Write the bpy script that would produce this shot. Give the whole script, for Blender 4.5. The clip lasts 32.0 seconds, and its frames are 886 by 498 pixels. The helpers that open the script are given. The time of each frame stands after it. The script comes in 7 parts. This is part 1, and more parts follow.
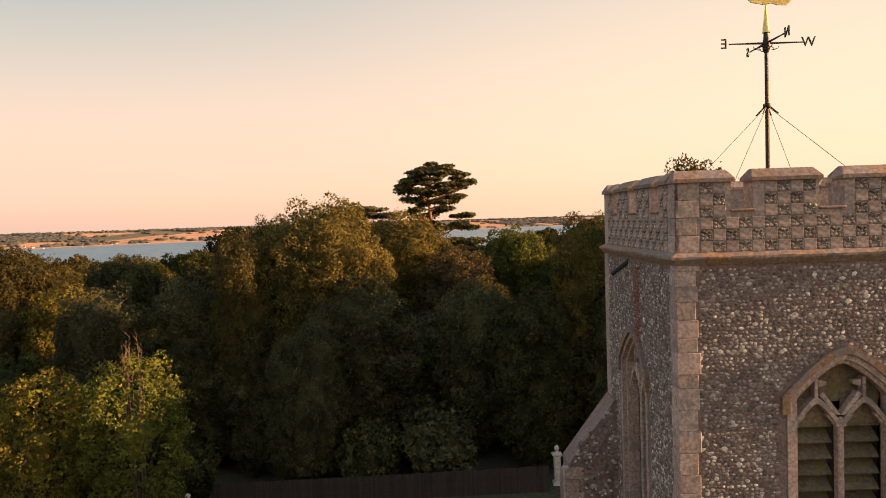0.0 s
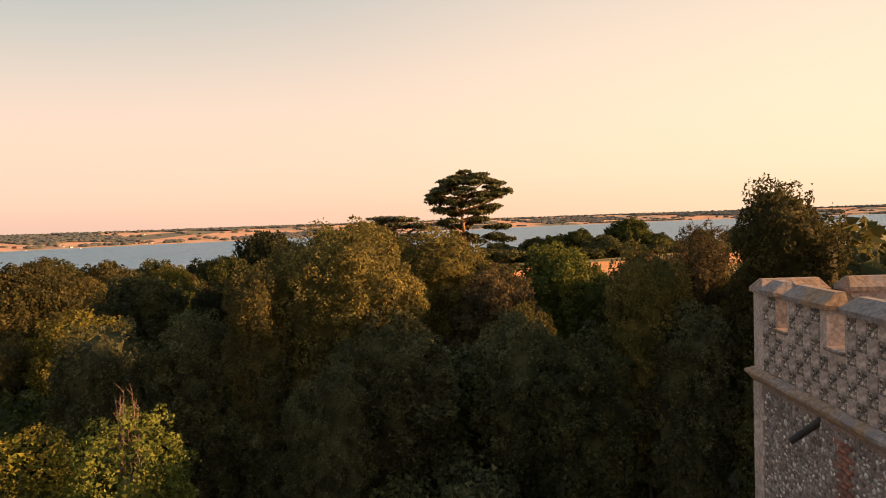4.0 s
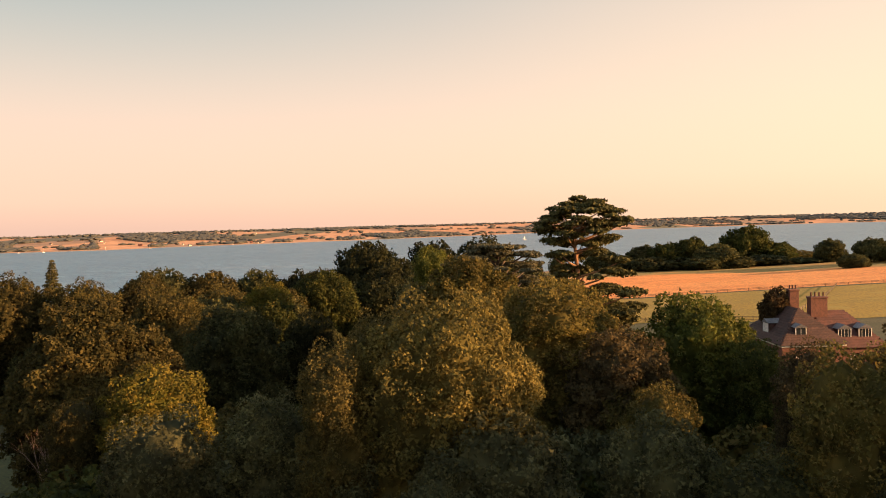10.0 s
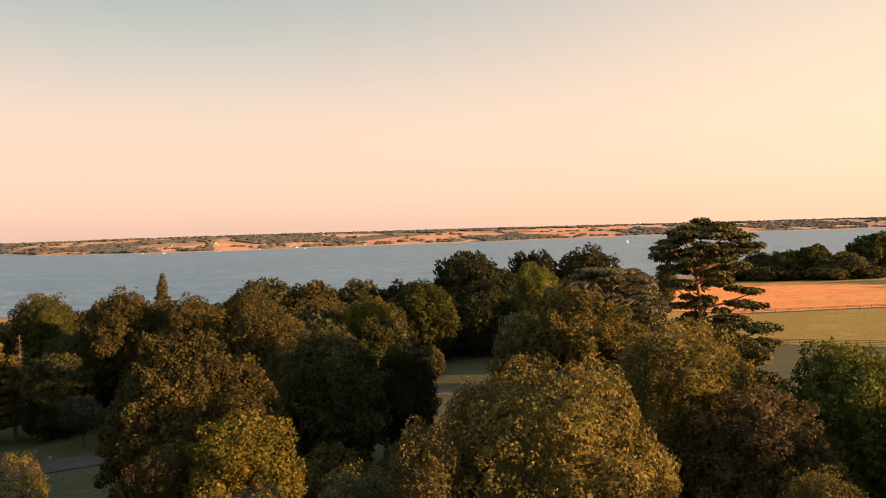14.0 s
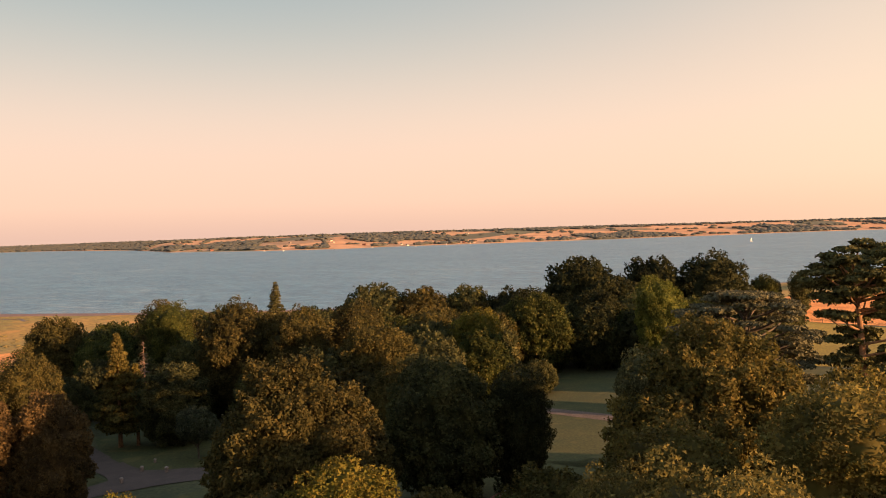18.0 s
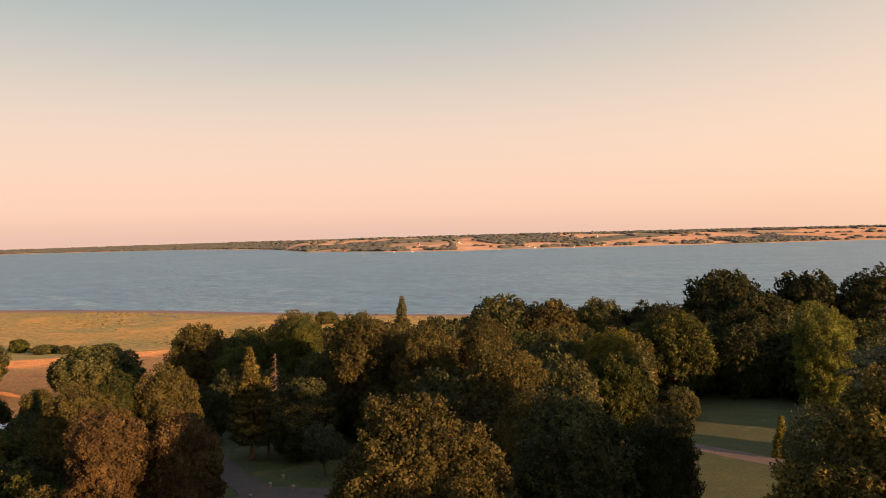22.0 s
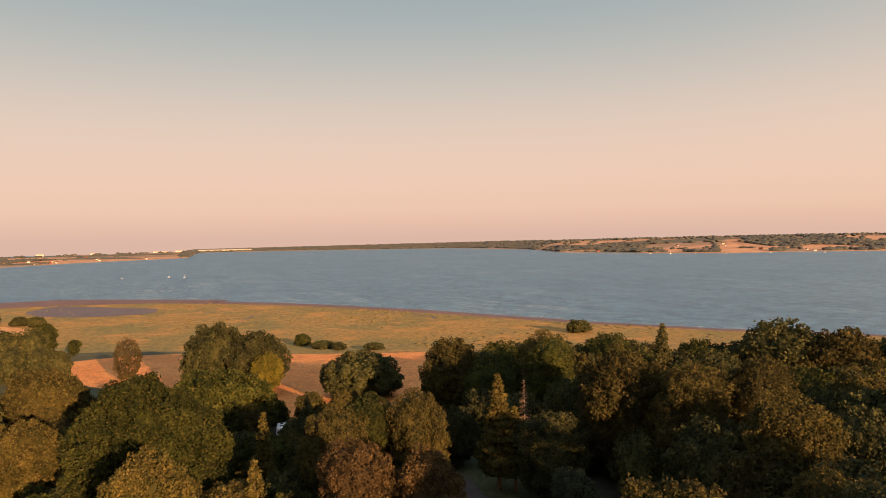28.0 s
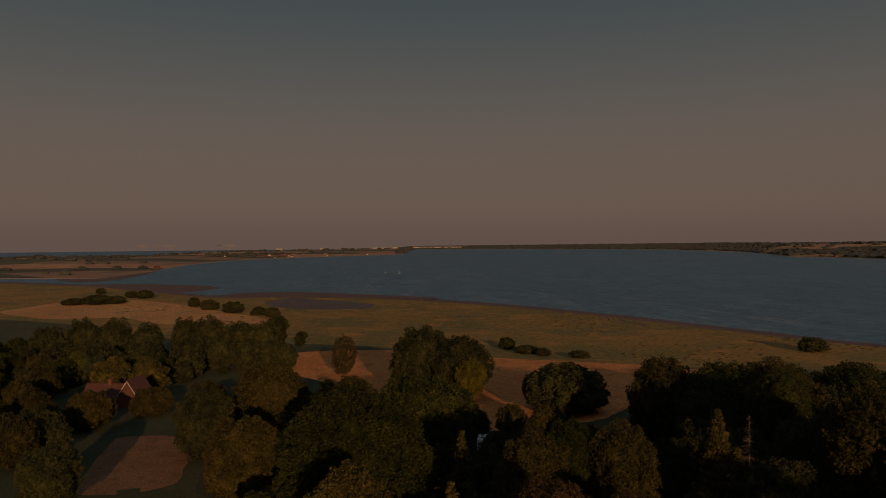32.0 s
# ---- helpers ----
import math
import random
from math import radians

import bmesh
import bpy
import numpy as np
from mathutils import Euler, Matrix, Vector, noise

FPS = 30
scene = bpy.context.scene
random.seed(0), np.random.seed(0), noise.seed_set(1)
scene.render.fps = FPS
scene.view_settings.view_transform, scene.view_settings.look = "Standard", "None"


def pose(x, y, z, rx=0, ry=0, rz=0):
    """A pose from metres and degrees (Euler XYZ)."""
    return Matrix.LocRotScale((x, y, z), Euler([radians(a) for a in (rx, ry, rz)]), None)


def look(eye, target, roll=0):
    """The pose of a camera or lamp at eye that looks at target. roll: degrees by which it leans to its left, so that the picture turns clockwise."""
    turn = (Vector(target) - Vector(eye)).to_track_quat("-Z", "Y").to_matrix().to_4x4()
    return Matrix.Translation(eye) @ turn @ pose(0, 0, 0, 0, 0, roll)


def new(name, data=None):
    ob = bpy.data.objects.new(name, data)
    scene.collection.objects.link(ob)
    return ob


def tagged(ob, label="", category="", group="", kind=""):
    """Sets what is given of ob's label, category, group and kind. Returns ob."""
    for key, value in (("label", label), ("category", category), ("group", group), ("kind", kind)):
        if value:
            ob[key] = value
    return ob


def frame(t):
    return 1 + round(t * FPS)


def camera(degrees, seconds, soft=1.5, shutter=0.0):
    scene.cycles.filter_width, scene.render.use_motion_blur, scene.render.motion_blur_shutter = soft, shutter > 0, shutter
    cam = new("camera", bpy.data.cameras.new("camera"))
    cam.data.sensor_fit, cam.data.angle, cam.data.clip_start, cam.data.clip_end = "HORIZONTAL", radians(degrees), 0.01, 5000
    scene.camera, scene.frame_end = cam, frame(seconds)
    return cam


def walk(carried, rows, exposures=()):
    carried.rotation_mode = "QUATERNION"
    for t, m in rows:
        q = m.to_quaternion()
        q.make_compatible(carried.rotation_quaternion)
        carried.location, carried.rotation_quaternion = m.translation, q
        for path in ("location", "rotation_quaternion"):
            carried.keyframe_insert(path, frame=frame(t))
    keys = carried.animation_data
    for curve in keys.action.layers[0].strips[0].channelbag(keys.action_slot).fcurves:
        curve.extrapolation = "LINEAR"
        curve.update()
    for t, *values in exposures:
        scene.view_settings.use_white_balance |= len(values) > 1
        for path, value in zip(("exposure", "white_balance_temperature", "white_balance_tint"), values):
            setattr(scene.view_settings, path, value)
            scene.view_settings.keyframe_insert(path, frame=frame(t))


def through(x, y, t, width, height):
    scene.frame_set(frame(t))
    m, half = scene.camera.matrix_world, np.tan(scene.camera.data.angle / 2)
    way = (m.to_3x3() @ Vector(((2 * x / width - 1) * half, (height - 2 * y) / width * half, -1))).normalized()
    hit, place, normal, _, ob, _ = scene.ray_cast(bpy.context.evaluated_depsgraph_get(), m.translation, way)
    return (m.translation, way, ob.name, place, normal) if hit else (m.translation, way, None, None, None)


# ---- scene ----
# The flight: seconds, place in metres, heading, tilt and roll in degrees.
FLIGHT = [
    (0, -4.31, -12.92, 16.87, 0.13, -2.28, -1.85),
    (1, -4.39, -11.29, 17.32, -0.39, -2.32, -1.87),
    (2, -4.49, -9.68, 17.79, -0.97, -2.37, -1.94),
    (3, -4.67, -8.11, 18.30, -1.54, -2.37, -2.02),
    (3.5, -4.76, -7.40, 18.57, -1.89, -2.34, -2.05),
    (5.5, -5.00, -4.39, 19.66, -3.80, -2.28, -1.72),
    (6, -5.14, -3.59, 20.04, -4.34, -2.22, -1.73),
    (7, -5.38, -2.05, 20.80, -5.63, -2.13, -1.72),
    (8, -5.63, -0.54, 21.54, -6.86, -2.10, -1.68),
    (9, -5.93, 1.23, 22.22, -8.51, -2.08, -1.65),
    (10, -6.29, 2.94, 22.91, -10.45, -2.03, -1.59),
    (11, -6.66, 4.38, 23.60, -12.47, -1.92, -1.53),
    (12, -7.08, 5.76, 24.33, -14.45, -1.82, -1.51),
    (13, -7.55, 7.22, 25.08, -16.43, -1.75, -1.56),
    (14, -8.04, 8.70, 25.80, -18.48, -1.67, -1.57),
    (14.5, -8.30, 9.41, 26.15, -19.56, -1.62, -1.57),
    (16.5, -9.47, 12.20, 27.59, -23.84, -1.59, -1.65),
    (17, -9.74, 12.91, 27.88, -24.96, -1.60, -1.68),
    (18, -10.49, 14.28, 28.45, -27.37, -1.64, -1.68),
    (19, -11.30, 15.64, 29.16, -29.75, -1.63, -1.55),
    (20, -12.09, 16.86, 29.97, -32.19, -1.54, -1.42),
    (21, -12.95, 17.96, 30.73, -34.91, -1.39, -1.36),
    (22, -13.79, 19.05, 31.50, -37.63, -1.28, -1.37),
    (23, -14.67, 20.16, 32.32, -40.58, -1.20, -1.37),
    (24, -15.59, 21.34, 33.15, -43.73, -1.11, -1.30),
    (24.5, -16.12, 21.89, 33.56, -45.29, -1.07, -1.27),
    (26.5, -18.60, 24.02, 34.99, -51.89, -0.94, -1.15),
    (27, -19.23, 24.56, 35.29, -53.78, -0.94, -1.15),
    (28, -20.56, 25.57, 35.93, -57.96, -0.92, -1.12),
    (29, -21.93, 26.54, 36.64, -62.10, -0.90, -1.02),
    (30, -23.31, 27.39, 37.32, -66.44, -0.87, -0.84),
    (31, -24.67, 28.07, 38.03, -70.76, -0.84, -0.61),
    (32, -26.04, 28.67, 38.75, -74.67, -0.81, -0.34),
]


def heading_pose(x, y, z, heading, tilt, roll):
    a, b = radians(heading), radians(tilt)
    way = Vector((math.sin(a) * math.cos(b), math.cos(a) * math.cos(b), math.sin(b)))
    return look((x, y, z), Vector((x, y, z)) + way * 10, roll)


cam = camera(64.27, 32.0, 1.0)
walk(cam, [(t, heading_pose(*row)) for t, *row in FLIGHT],
     [(0, 1.75, 6680, 10), (9, 1.76, 6750, 10), (14, 1.73, 6740, 10), (20, 1.66, 6620, 10), (24, 1.57, 6560, 10), (28, 1.43, 6450, 10), (30.6, 1.27, 6280, 7), (31.0, 0.81, 6260, 7), (31.5, -0.07, 6230, 7), (32.0, -1.20, 6230, 7)])

# Sky, sun and exposure.
SUN_TO = Vector((0.980, -0.025, 0.185)).normalized()
world = bpy.data.worlds.new("evening_sky")
scene.world = world
world.use_nodes = True


def ramp(tree, stops, mode="EASE"):
    n = tree.nodes.new("ShaderNodeValToRGB")
    n.color_ramp.interpolation = mode
    e = n.color_ramp.elements
    while len(e) < len(stops):
        e.new(0.5)
    for slot, (at, colour) in zip(e, stops):
        slot.position, slot.color = at, (*colour, 1)
    return n


def build_sky():
    t = world.node_tree
    t.nodes.clear()
    out = t.nodes.new("ShaderNodeOutputWorld")
    back = t.nodes.new("ShaderNodeBackground")
    where = t.nodes.new("ShaderNodeTexCoord")
    sky = t.nodes.new("ShaderNodeTexSky")
    sky.sky_type, sky.sun_disc = "NISHITA", False
    sky.sun_elevation = math.asin(SUN_TO.z)
    sky.sun_rotation = math.atan2(SUN_TO.x, SUN_TO.y)
    sep = t.nodes.new("ShaderNodeSeparateXYZ")
    t.links.new(where.outputs["Generated"], sep.inputs[0])
    # towards the sun: cream and yellow; away from it: rose at the skyline, blue-grey above
    warm = ramp(t, [(0.0, (0.97, 0.68, 0.45)), (0.06, (0.99, 0.79, 0.54)), (0.17, (0.99, 0.80, 0.57)), (0.32, (0.88, 0.69, 0.57)), (0.5, (0.50, 0.50, 0.51)), (0.9, (0.46, 0.56, 0.68))], "B_SPLINE")
    even = ramp(t, [(0.0, (0.94, 0.57, 0.39)), (0.06, (0.99, 0.70, 0.49)), (0.17, (0.97, 0.72, 0.56)), (0.32, (0.61, 0.57, 0.515)), (0.5, (0.44, 0.47, 0.50)), (0.9, (0.42, 0.53, 0.66))], "B_SPLINE")
    cool = ramp(t, [(0.0, (0.76, 0.50, 0.41)), (0.04, (0.99, 0.63, 0.46)), (0.15, (0.89, 0.685, 0.55)), (0.25, (0.53, 0.55, 0.51)), (0.34, (0.36, 0.43, 0.455)), (0.55, (0.34, 0.43, 0.50)), (0.9, (0.37, 0.49, 0.64))], "B_SPLINE")
    side = t.nodes.new("ShaderNodeVectorMath")
    side.operation = "DOT_PRODUCT"
    flat = Vector((SUN_TO.x, SUN_TO.y, 0)).normalized()
    side.inputs[1].default_value = flat
    t.links.new(where.outputs["Generated"], side.inputs[0])

    def stretch_between(low, high):
        span = t.nodes.new("ShaderNodeMapRange")
        span.interpolation_type = "SMOOTHSTEP"
        span.inputs["From Min"].default_value, span.inputs["From Max"].default_value = low, high
        t.links.new(side.outputs["Value"], span.inputs["Value"])
        return span.outputs["Result"]

    for r in (warm, even, cool):
        t.links.new(sep.outputs["Z"], r.inputs["Fac"])
    first = t.nodes.new("ShaderNodeMixRGB")
    t.links.new(stretch_between(-0.76, 0.20), first.inputs["Fac"])
    t.links.new(cool.outputs["Color"], first.inputs["Color1"])
    t.links.new(even.outputs["Color"], first.inputs["Color2"])
    mix = t.nodes.new("ShaderNodeMixRGB")
    t.links.new(stretch_between(-0.25, 0.65), mix.inputs["Fac"])
    t.links.new(first.outputs["Color"], mix.inputs["Color1"])
    t.links.new(warm.outputs["Color"], mix.inputs["Color2"])
    # the physical sky under the evening colours
    scale = t.nodes.new("ShaderNodeMixRGB")
    scale.blend_type = "MULTIPLY"
    scale.inputs["Fac"].default_value = 1
    scale.inputs["Color2"].default_value = (0.10, 0.10, 0.10, 1)
    t.links.new(sky.outputs["Color"], scale.inputs["Color1"])
    both = t.nodes.new("ShaderNodeMixRGB")
    both.inputs["Fac"].default_value = 0.95
    t.links.new(scale.outputs["Color"], both.inputs["Color1"])
    t.links.new(mix.outputs["Color"], both.inputs["Color2"])
    t.links.new(both.outputs["Color"], back.inputs["Color"])
    back.inputs["Strength"].default_value = 0.345
    t.links.new(back.outputs[0], out.inputs["Surface"])


build_sky()
sun = new("sun", bpy.data.lights.new("sun", "SUN"))
sun.data.energy, sun.data.angle, sun.data.color = 4.7, radians(0.6), (1.0, 0.545, 0.245)
sun.matrix_world = look(SUN_TO * 100, (0, 0, 0))

# ---- materials ----
def material(name, build, rough=0.85, metal=0.0):
    m = bpy.data.materials.new(name)
    m.use_nodes = True
    t = m.node_tree
    p = t.nodes["Principled BSDF"]
    p.inputs["Roughness"].default_value, p.inputs["Metallic"].default_value = rough, metal
    build(t, p)
    return m


def noise_tex(t, scale, detail=4.0, space="Object", stretch=None, rough=0.55):
    at = t.nodes.new("ShaderNodeTexCoord")
    n = t.nodes.new("ShaderNodeTexNoise")
    n.inputs["Scale"].default_value, n.inputs["Detail"].default_value, n.inputs["Roughness"].default_value = scale, detail, rough
    if stretch:
        m = t.nodes.new("ShaderNodeMapping")
        m.inputs["Scale"].default_value = stretch
        t.links.new(at.outputs[space], m.inputs["Vector"])
        t.links.new(m.outputs[0], n.inputs["Vector"])
    else:
        t.links.new(at.outputs[space], n.inputs["Vector"])
    return n


def mixed(t, fac, a, b, mode="MIX"):
    m = t.nodes.new("ShaderNodeMixRGB")
    m.blend_type = mode
    for key, v in (("Fac", fac), ("Color1", a), ("Color2", b)):
        if hasattr(v, "is_linked"):
            t.links.new(v, m.inputs[key])
        elif key == "Fac":
            m.inputs[key].default_value = v
        else:
            m.inputs[key].default_value = (*v, 1)
    return m.outputs["Color"]


def bump(t, p, height, strength, distance):
    b = t.nodes.new("ShaderNodeBump")
    b.inputs["Strength"].default_value, b.inputs["Distance"].default_value = strength, distance
    t.links.new(height, b.inputs["Height"])
    t.links.new(b.outputs[0], p.inputs["Normal"])


def surface(a, b, coarse, fine, c=None, relief=0.3, depth=0.02, random_tint=0.0, stretch=None):
    """Two or three colours mixed by a coarse and a fine noise, with relief from the fine one."""
    def build(t, p):
        n1, n2 = noise_tex(t, coarse, 5, stretch=stretch), noise_tex(t, fine, 6)
        r1 = ramp(t, [(0.35, (0, 0, 0)), (0.65, (1, 1, 1))])
        t.links.new(n1.outputs["Fac"], r1.inputs["Fac"])
        col = mixed(t, r1.outputs["Color"], a, b)
        r2 = ramp(t, [(0.3, (0.62, 0.62, 0.62)), (0.7, (1.25, 1.25, 1.25))])
        t.links.new(n2.outputs["Fac"], r2.inputs["Fac"])
        col = mixed(t, 1.0, col, r2.outputs["Color"], "MULTIPLY")
        if c:
            n3 = noise_tex(t, coarse * 2.7, 3)
            r3 = ramp(t, [(0.55, (0, 0, 0)), (0.68, (1, 1, 1))])
            t.links.new(n3.outputs["Fac"], r3.inputs["Fac"])
            col = mixed(t, r3.outputs["Color"], col, c)
        if random_tint:
            info = t.nodes.new("ShaderNodeObjectInfo")
            r4 = ramp(t, [(0, (1 - random_tint,) * 3), (1, (1 + random_tint,) * 3)], "LINEAR")
            t.links.new(info.outputs["Random"], r4.inputs["Fac"])
            col = mixed(t, 1.0, col, r4.outputs["Color"], "MULTIPLY")
        t.links.new(col, p.inputs["Base Color"])
        bump(t, p, n2.outputs["Fac"], relief, depth)
    return build


def leaves(a, b, tip, through=0.34):
    """Leaves: each one a little different, paler and darker patches over the crown, light passing through."""
    def build(t, p):
        geo, info = t.nodes.new("ShaderNodeNewGeometry"), t.nodes.new("ShaderNodeObjectInfo")
        n = noise_tex(t, 3.1, 2)
        r1 = ramp(t, [(0.38, (0, 0, 0)), (0.62, (1, 1, 1))])
        t.links.new(n.outputs["Fac"], r1.inputs["Fac"])
        col = mixed(t, r1.outputs["Color"], a, b)
        wide = noise_tex(t, 1.4, 3)
        r5 = ramp(t, [(0.35, (0.72, 0.75, 0.78)), (0.65, (1.26, 1.24, 1.18))])
        t.links.new(wide.outputs["Fac"], r5.inputs["Fac"])
        col = mixed(t, 1.0, col, r5.outputs["Color"], "MULTIPLY")
        r2 = ramp(t, [(0.0, (0.55, 0.57, 0.6)), (1.0, (1.45, 1.43, 1.35))], "LINEAR")
        t.links.new(geo.outputs["Random Per Island"], r2.inputs["Fac"])
        col = mixed(t, 1.0, col, r2.outputs["Color"], "MULTIPLY")
        r3 = ramp(t, [(0.80, (0, 0, 0)), (1.0, (0.8, 0.8, 0.8))])
        t.links.new(geo.outputs["Random Per Island"], r3.inputs["Fac"])
        col = mixed(t, r3.outputs["Color"], col, tip)
        r4 = ramp(t, [(0.0, (0.78, 0.74, 0.7)), (1.0, (1.22, 1.16, 1.0))], "LINEAR")
        t.links.new(info.outputs["Random"], r4.inputs["Fac"])
        col = mixed(t, 1.0, col, r4.outputs["Color"], "MULTIPLY")
        t.links.new(col, p.inputs["Base Color"])
        p.inputs["Specular IOR Level"].default_value = 0.12
        tr = t.nodes.new("ShaderNodeBsdfTranslucent")
        t.links.new(col, tr.inputs["Color"])
        mx = t.nodes.new("ShaderNodeMixShader")
        mx.inputs["Fac"].default_value = through
        t.links.new(p.outputs[0], mx.inputs[1])
        t.links.new(tr.outputs[0], mx.inputs[2])
        t.links.new(mx.outputs[0], t.nodes["Material Output"].inputs["Surface"])
    return build


LEAF = {
    "green": material("leaf_green", leaves((0.037, 0.048, 0.014), (0.058, 0.067, 0.019), (0.103, 0.089, 0.028)), 0.8),
    "dark": material("leaf_dark", leaves((0.047, 0.055, 0.025), (0.077, 0.080, 0.036), (0.117, 0.113, 0.046)), 0.8),
    "deep": material("leaf_deep_green", leaves((0.024, 0.029, 0.014), (0.036, 0.040, 0.018), (0.050, 0.052, 0.022)), 0.8),
    "moss": material("leaf_moss_green", leaves((0.059, 0.056, 0.020), (0.081, 0.071, 0.026), (0.112, 0.089, 0.034)), 0.8),
    "olive": material("leaf_olive", leaves((0.087, 0.081, 0.025), (0.120, 0.101, 0.033), (0.169, 0.124, 0.044)), 0.8),
    "sage": material("leaf_dull_grey_green", leaves((0.067, 0.072, 0.038), (0.101, 0.106, 0.055), (0.147, 0.143, 0.073)), 0.8),
    "gold": material("leaf_gold", leaves((0.111, 0.101, 0.035), (0.135, 0.116, 0.040), (0.174, 0.144, 0.051)), 0.8),
    "yellow": material("leaf_yellow_green", leaves((0.104, 0.107, 0.020), (0.149, 0.127, 0.026), (0.221, 0.156, 0.035)), 0.8),
    "lime": material("leaf_lime", leaves((0.087, 0.108, 0.025), (0.116, 0.131, 0.031), (0.179, 0.166, 0.047)), 0.8),
    "copper": material("leaf_copper", leaves((0.064, 0.045, 0.024), (0.085, 0.058, 0.028), (0.112, 0.076, 0.035)), 0.8),
    "grey": material("leaf_grey_green", leaves((0.055, 0.067, 0.044), (0.074, 0.087, 0.057), (0.109, 0.121, 0.076)), 0.8),
    "needle": material("needles_dark", leaves((0.053, 0.056, 0.025), (0.076, 0.076, 0.033), (0.109, 0.101, 0.045), 0.12), 0.8),
    "brown": material("leaf_dry_brown", leaves((0.075, 0.061, 0.033), (0.093, 0.073, 0.037), (0.127, 0.099, 0.050)), 0.8),
    "blue": material("needles_grey_green", leaves((0.083, 0.086, 0.059), (0.109, 0.109, 0.074), (0.151, 0.144, 0.100), 0.15), 0.8),
}
BARK = material("bark", surface((0.051, 0.037, 0.027), (0.084, 0.063, 0.045), 1.2, 9, relief=0.6, depth=0.05, stretch=(1, 1, 0.25)))
BARK_PINE = material("pine_bark_orange", surface((0.22, 0.11, 0.055), (0.30, 0.16, 0.08), 0.8, 6, (0.10, 0.06, 0.04), relief=0.6, depth=0.06))
DEADWOOD = material("dead_wood", surface((0.13, 0.085, 0.062), (0.20, 0.125, 0.085), 2, 12, relief=0.4))

# ---- the land ----
OX, OY, WATER = -12.0, 10.0, -26.0


def curve(x, table):
    return np.interp(x, [a for a, _ in table], [b for _, b in table])


SLOPE = [(-60, 0.3), (0, 0.0), (60, -3.5), (100, -6.5), (150, -10.0), (220, -12.3), (330, -17.5), (420, -22.6), (560, -24.6), (2000, -25.0)]
NEAR_SHORE = [(-180, 4600), (-128, 4600), (-112, 1900), (-107, 1400), (-100, 1180), (-95, 985), (-92, 900), (-85, 868), (-80, 847), (-71.5, 758), (-62.4, 662), (-53.7, 587),
              (-45.7, 535), (-36.4, 505), (-25, 500), (-10, 540), (0, 610), (15, 650), (30, 660), (60, 800), (95, 4600), (180, 4600)]
FAR_SHORE = [(-180, 4650), (-128, 4650), (-112, 1960), (-107, 1460), (-100, 1345), (-96.3, 1600), (-94.6, 1900), (-91.3, 2300), (-85.4, 2650), (-79, 2950), (-77.6, 3060), (-76.9, 4480), (-72, 4480), (-63, 4230), (-57, 4046),
             (-54, 3665), (-51, 3290), (-48.5, 2600), (-42, 2340), (-36, 2240), (-32, 2330), (-23, 2400), (-14.5, 2520), (-6.5, 2800), (0, 3120), (10, 3600), (18, 4020), (24, 4100), (60, 4200), (95, 4650), (180, 4650)]
CREST = [(-180, 2), (-112, -12), (-100, -15), (-85, -16), (-77, -16), (-64, -9), (-55, -3), (-48, 5), (-42, 11), (-30, 14), (0, 14), (60, 16), (180, 2)]


def land(x, y):
    """The height of the near land, marsh included."""
    return curve(-0.85 * x + 0.53 * y, SLOPE)


def lie(x, y):
    return float(land(x, y))


def terrain(b, r):
    """Height at the bearing b (degrees) and distance r from the middle of the flight."""
    x, y = OX + r * np.sin(np.radians(b)), OY + r * np.cos(np.radians(b))
    r1, r2, top = curve(b, NEAR_SHORE), curve(b, FAR_SHORE), curve(b, CREST)
    near = land(x, y)
    near = near + (WATER - 0.5 - near) * np.clip((r / r1 - 0.955) / 0.045, 0, 1)
    k = np.clip((r - r2) / np.minimum(1000, 4800 - r2), 0, 1)
    far = WATER - 0.4 + 2.0 * np.clip((r - r2) / 50, 0, 1) + (top - WATER - 1.6) * (k * k * (3 - 2 * k))
    return np.where(r <= r1, near, np.where(r < r2, WATER - 2.0, far))


def mesh_of(name, verts, faces, mats, index=None, smooth=False):
    me = bpy.data.meshes.new(name)
    me.from_pydata(verts, [], faces)
    for m in mats:
        me.materials.append(m)
    if index is not None:
        me.polygons.foreach_set("material_index", np.asarray(index, dtype=np.int32))
    if smooth:
        me.polygons.foreach_set("use_smooth", np.ones(len(me.polygons), dtype=bool))
    me.update()
    return me


GRASS = material("rough_grass", surface((0.045, 0.052, 0.017), (0.075, 0.067, 0.023), 0.05, 1.6, (0.036, 0.043, 0.014), relief=0.5, depth=0.1), 0.95)
MARSH = material("salt_marsh", surface((0.345, 0.190, 0.036), (0.205, 0.156, 0.034), 0.018, 0.35, (0.420, 0.205, 0.042), relief=0.5, depth=0.2), 0.95)
MUD = material("tidal_mud", surface((0.149, 0.068, 0.051), (0.189, 0.084, 0.060), 0.03, 0.5, (0.216, 0.100, 0.060), relief=0.3, depth=0.1), 0.6)
SEABED = material("sea_bed", surface((0.05, 0.045, 0.04), (0.07, 0.06, 0.05), 0.05, 0.5))
BEACH = material("sand_beach", surface((0.42, 0.29, 0.19), (0.50, 0.34, 0.22), 0.02, 0.2), 0.9)


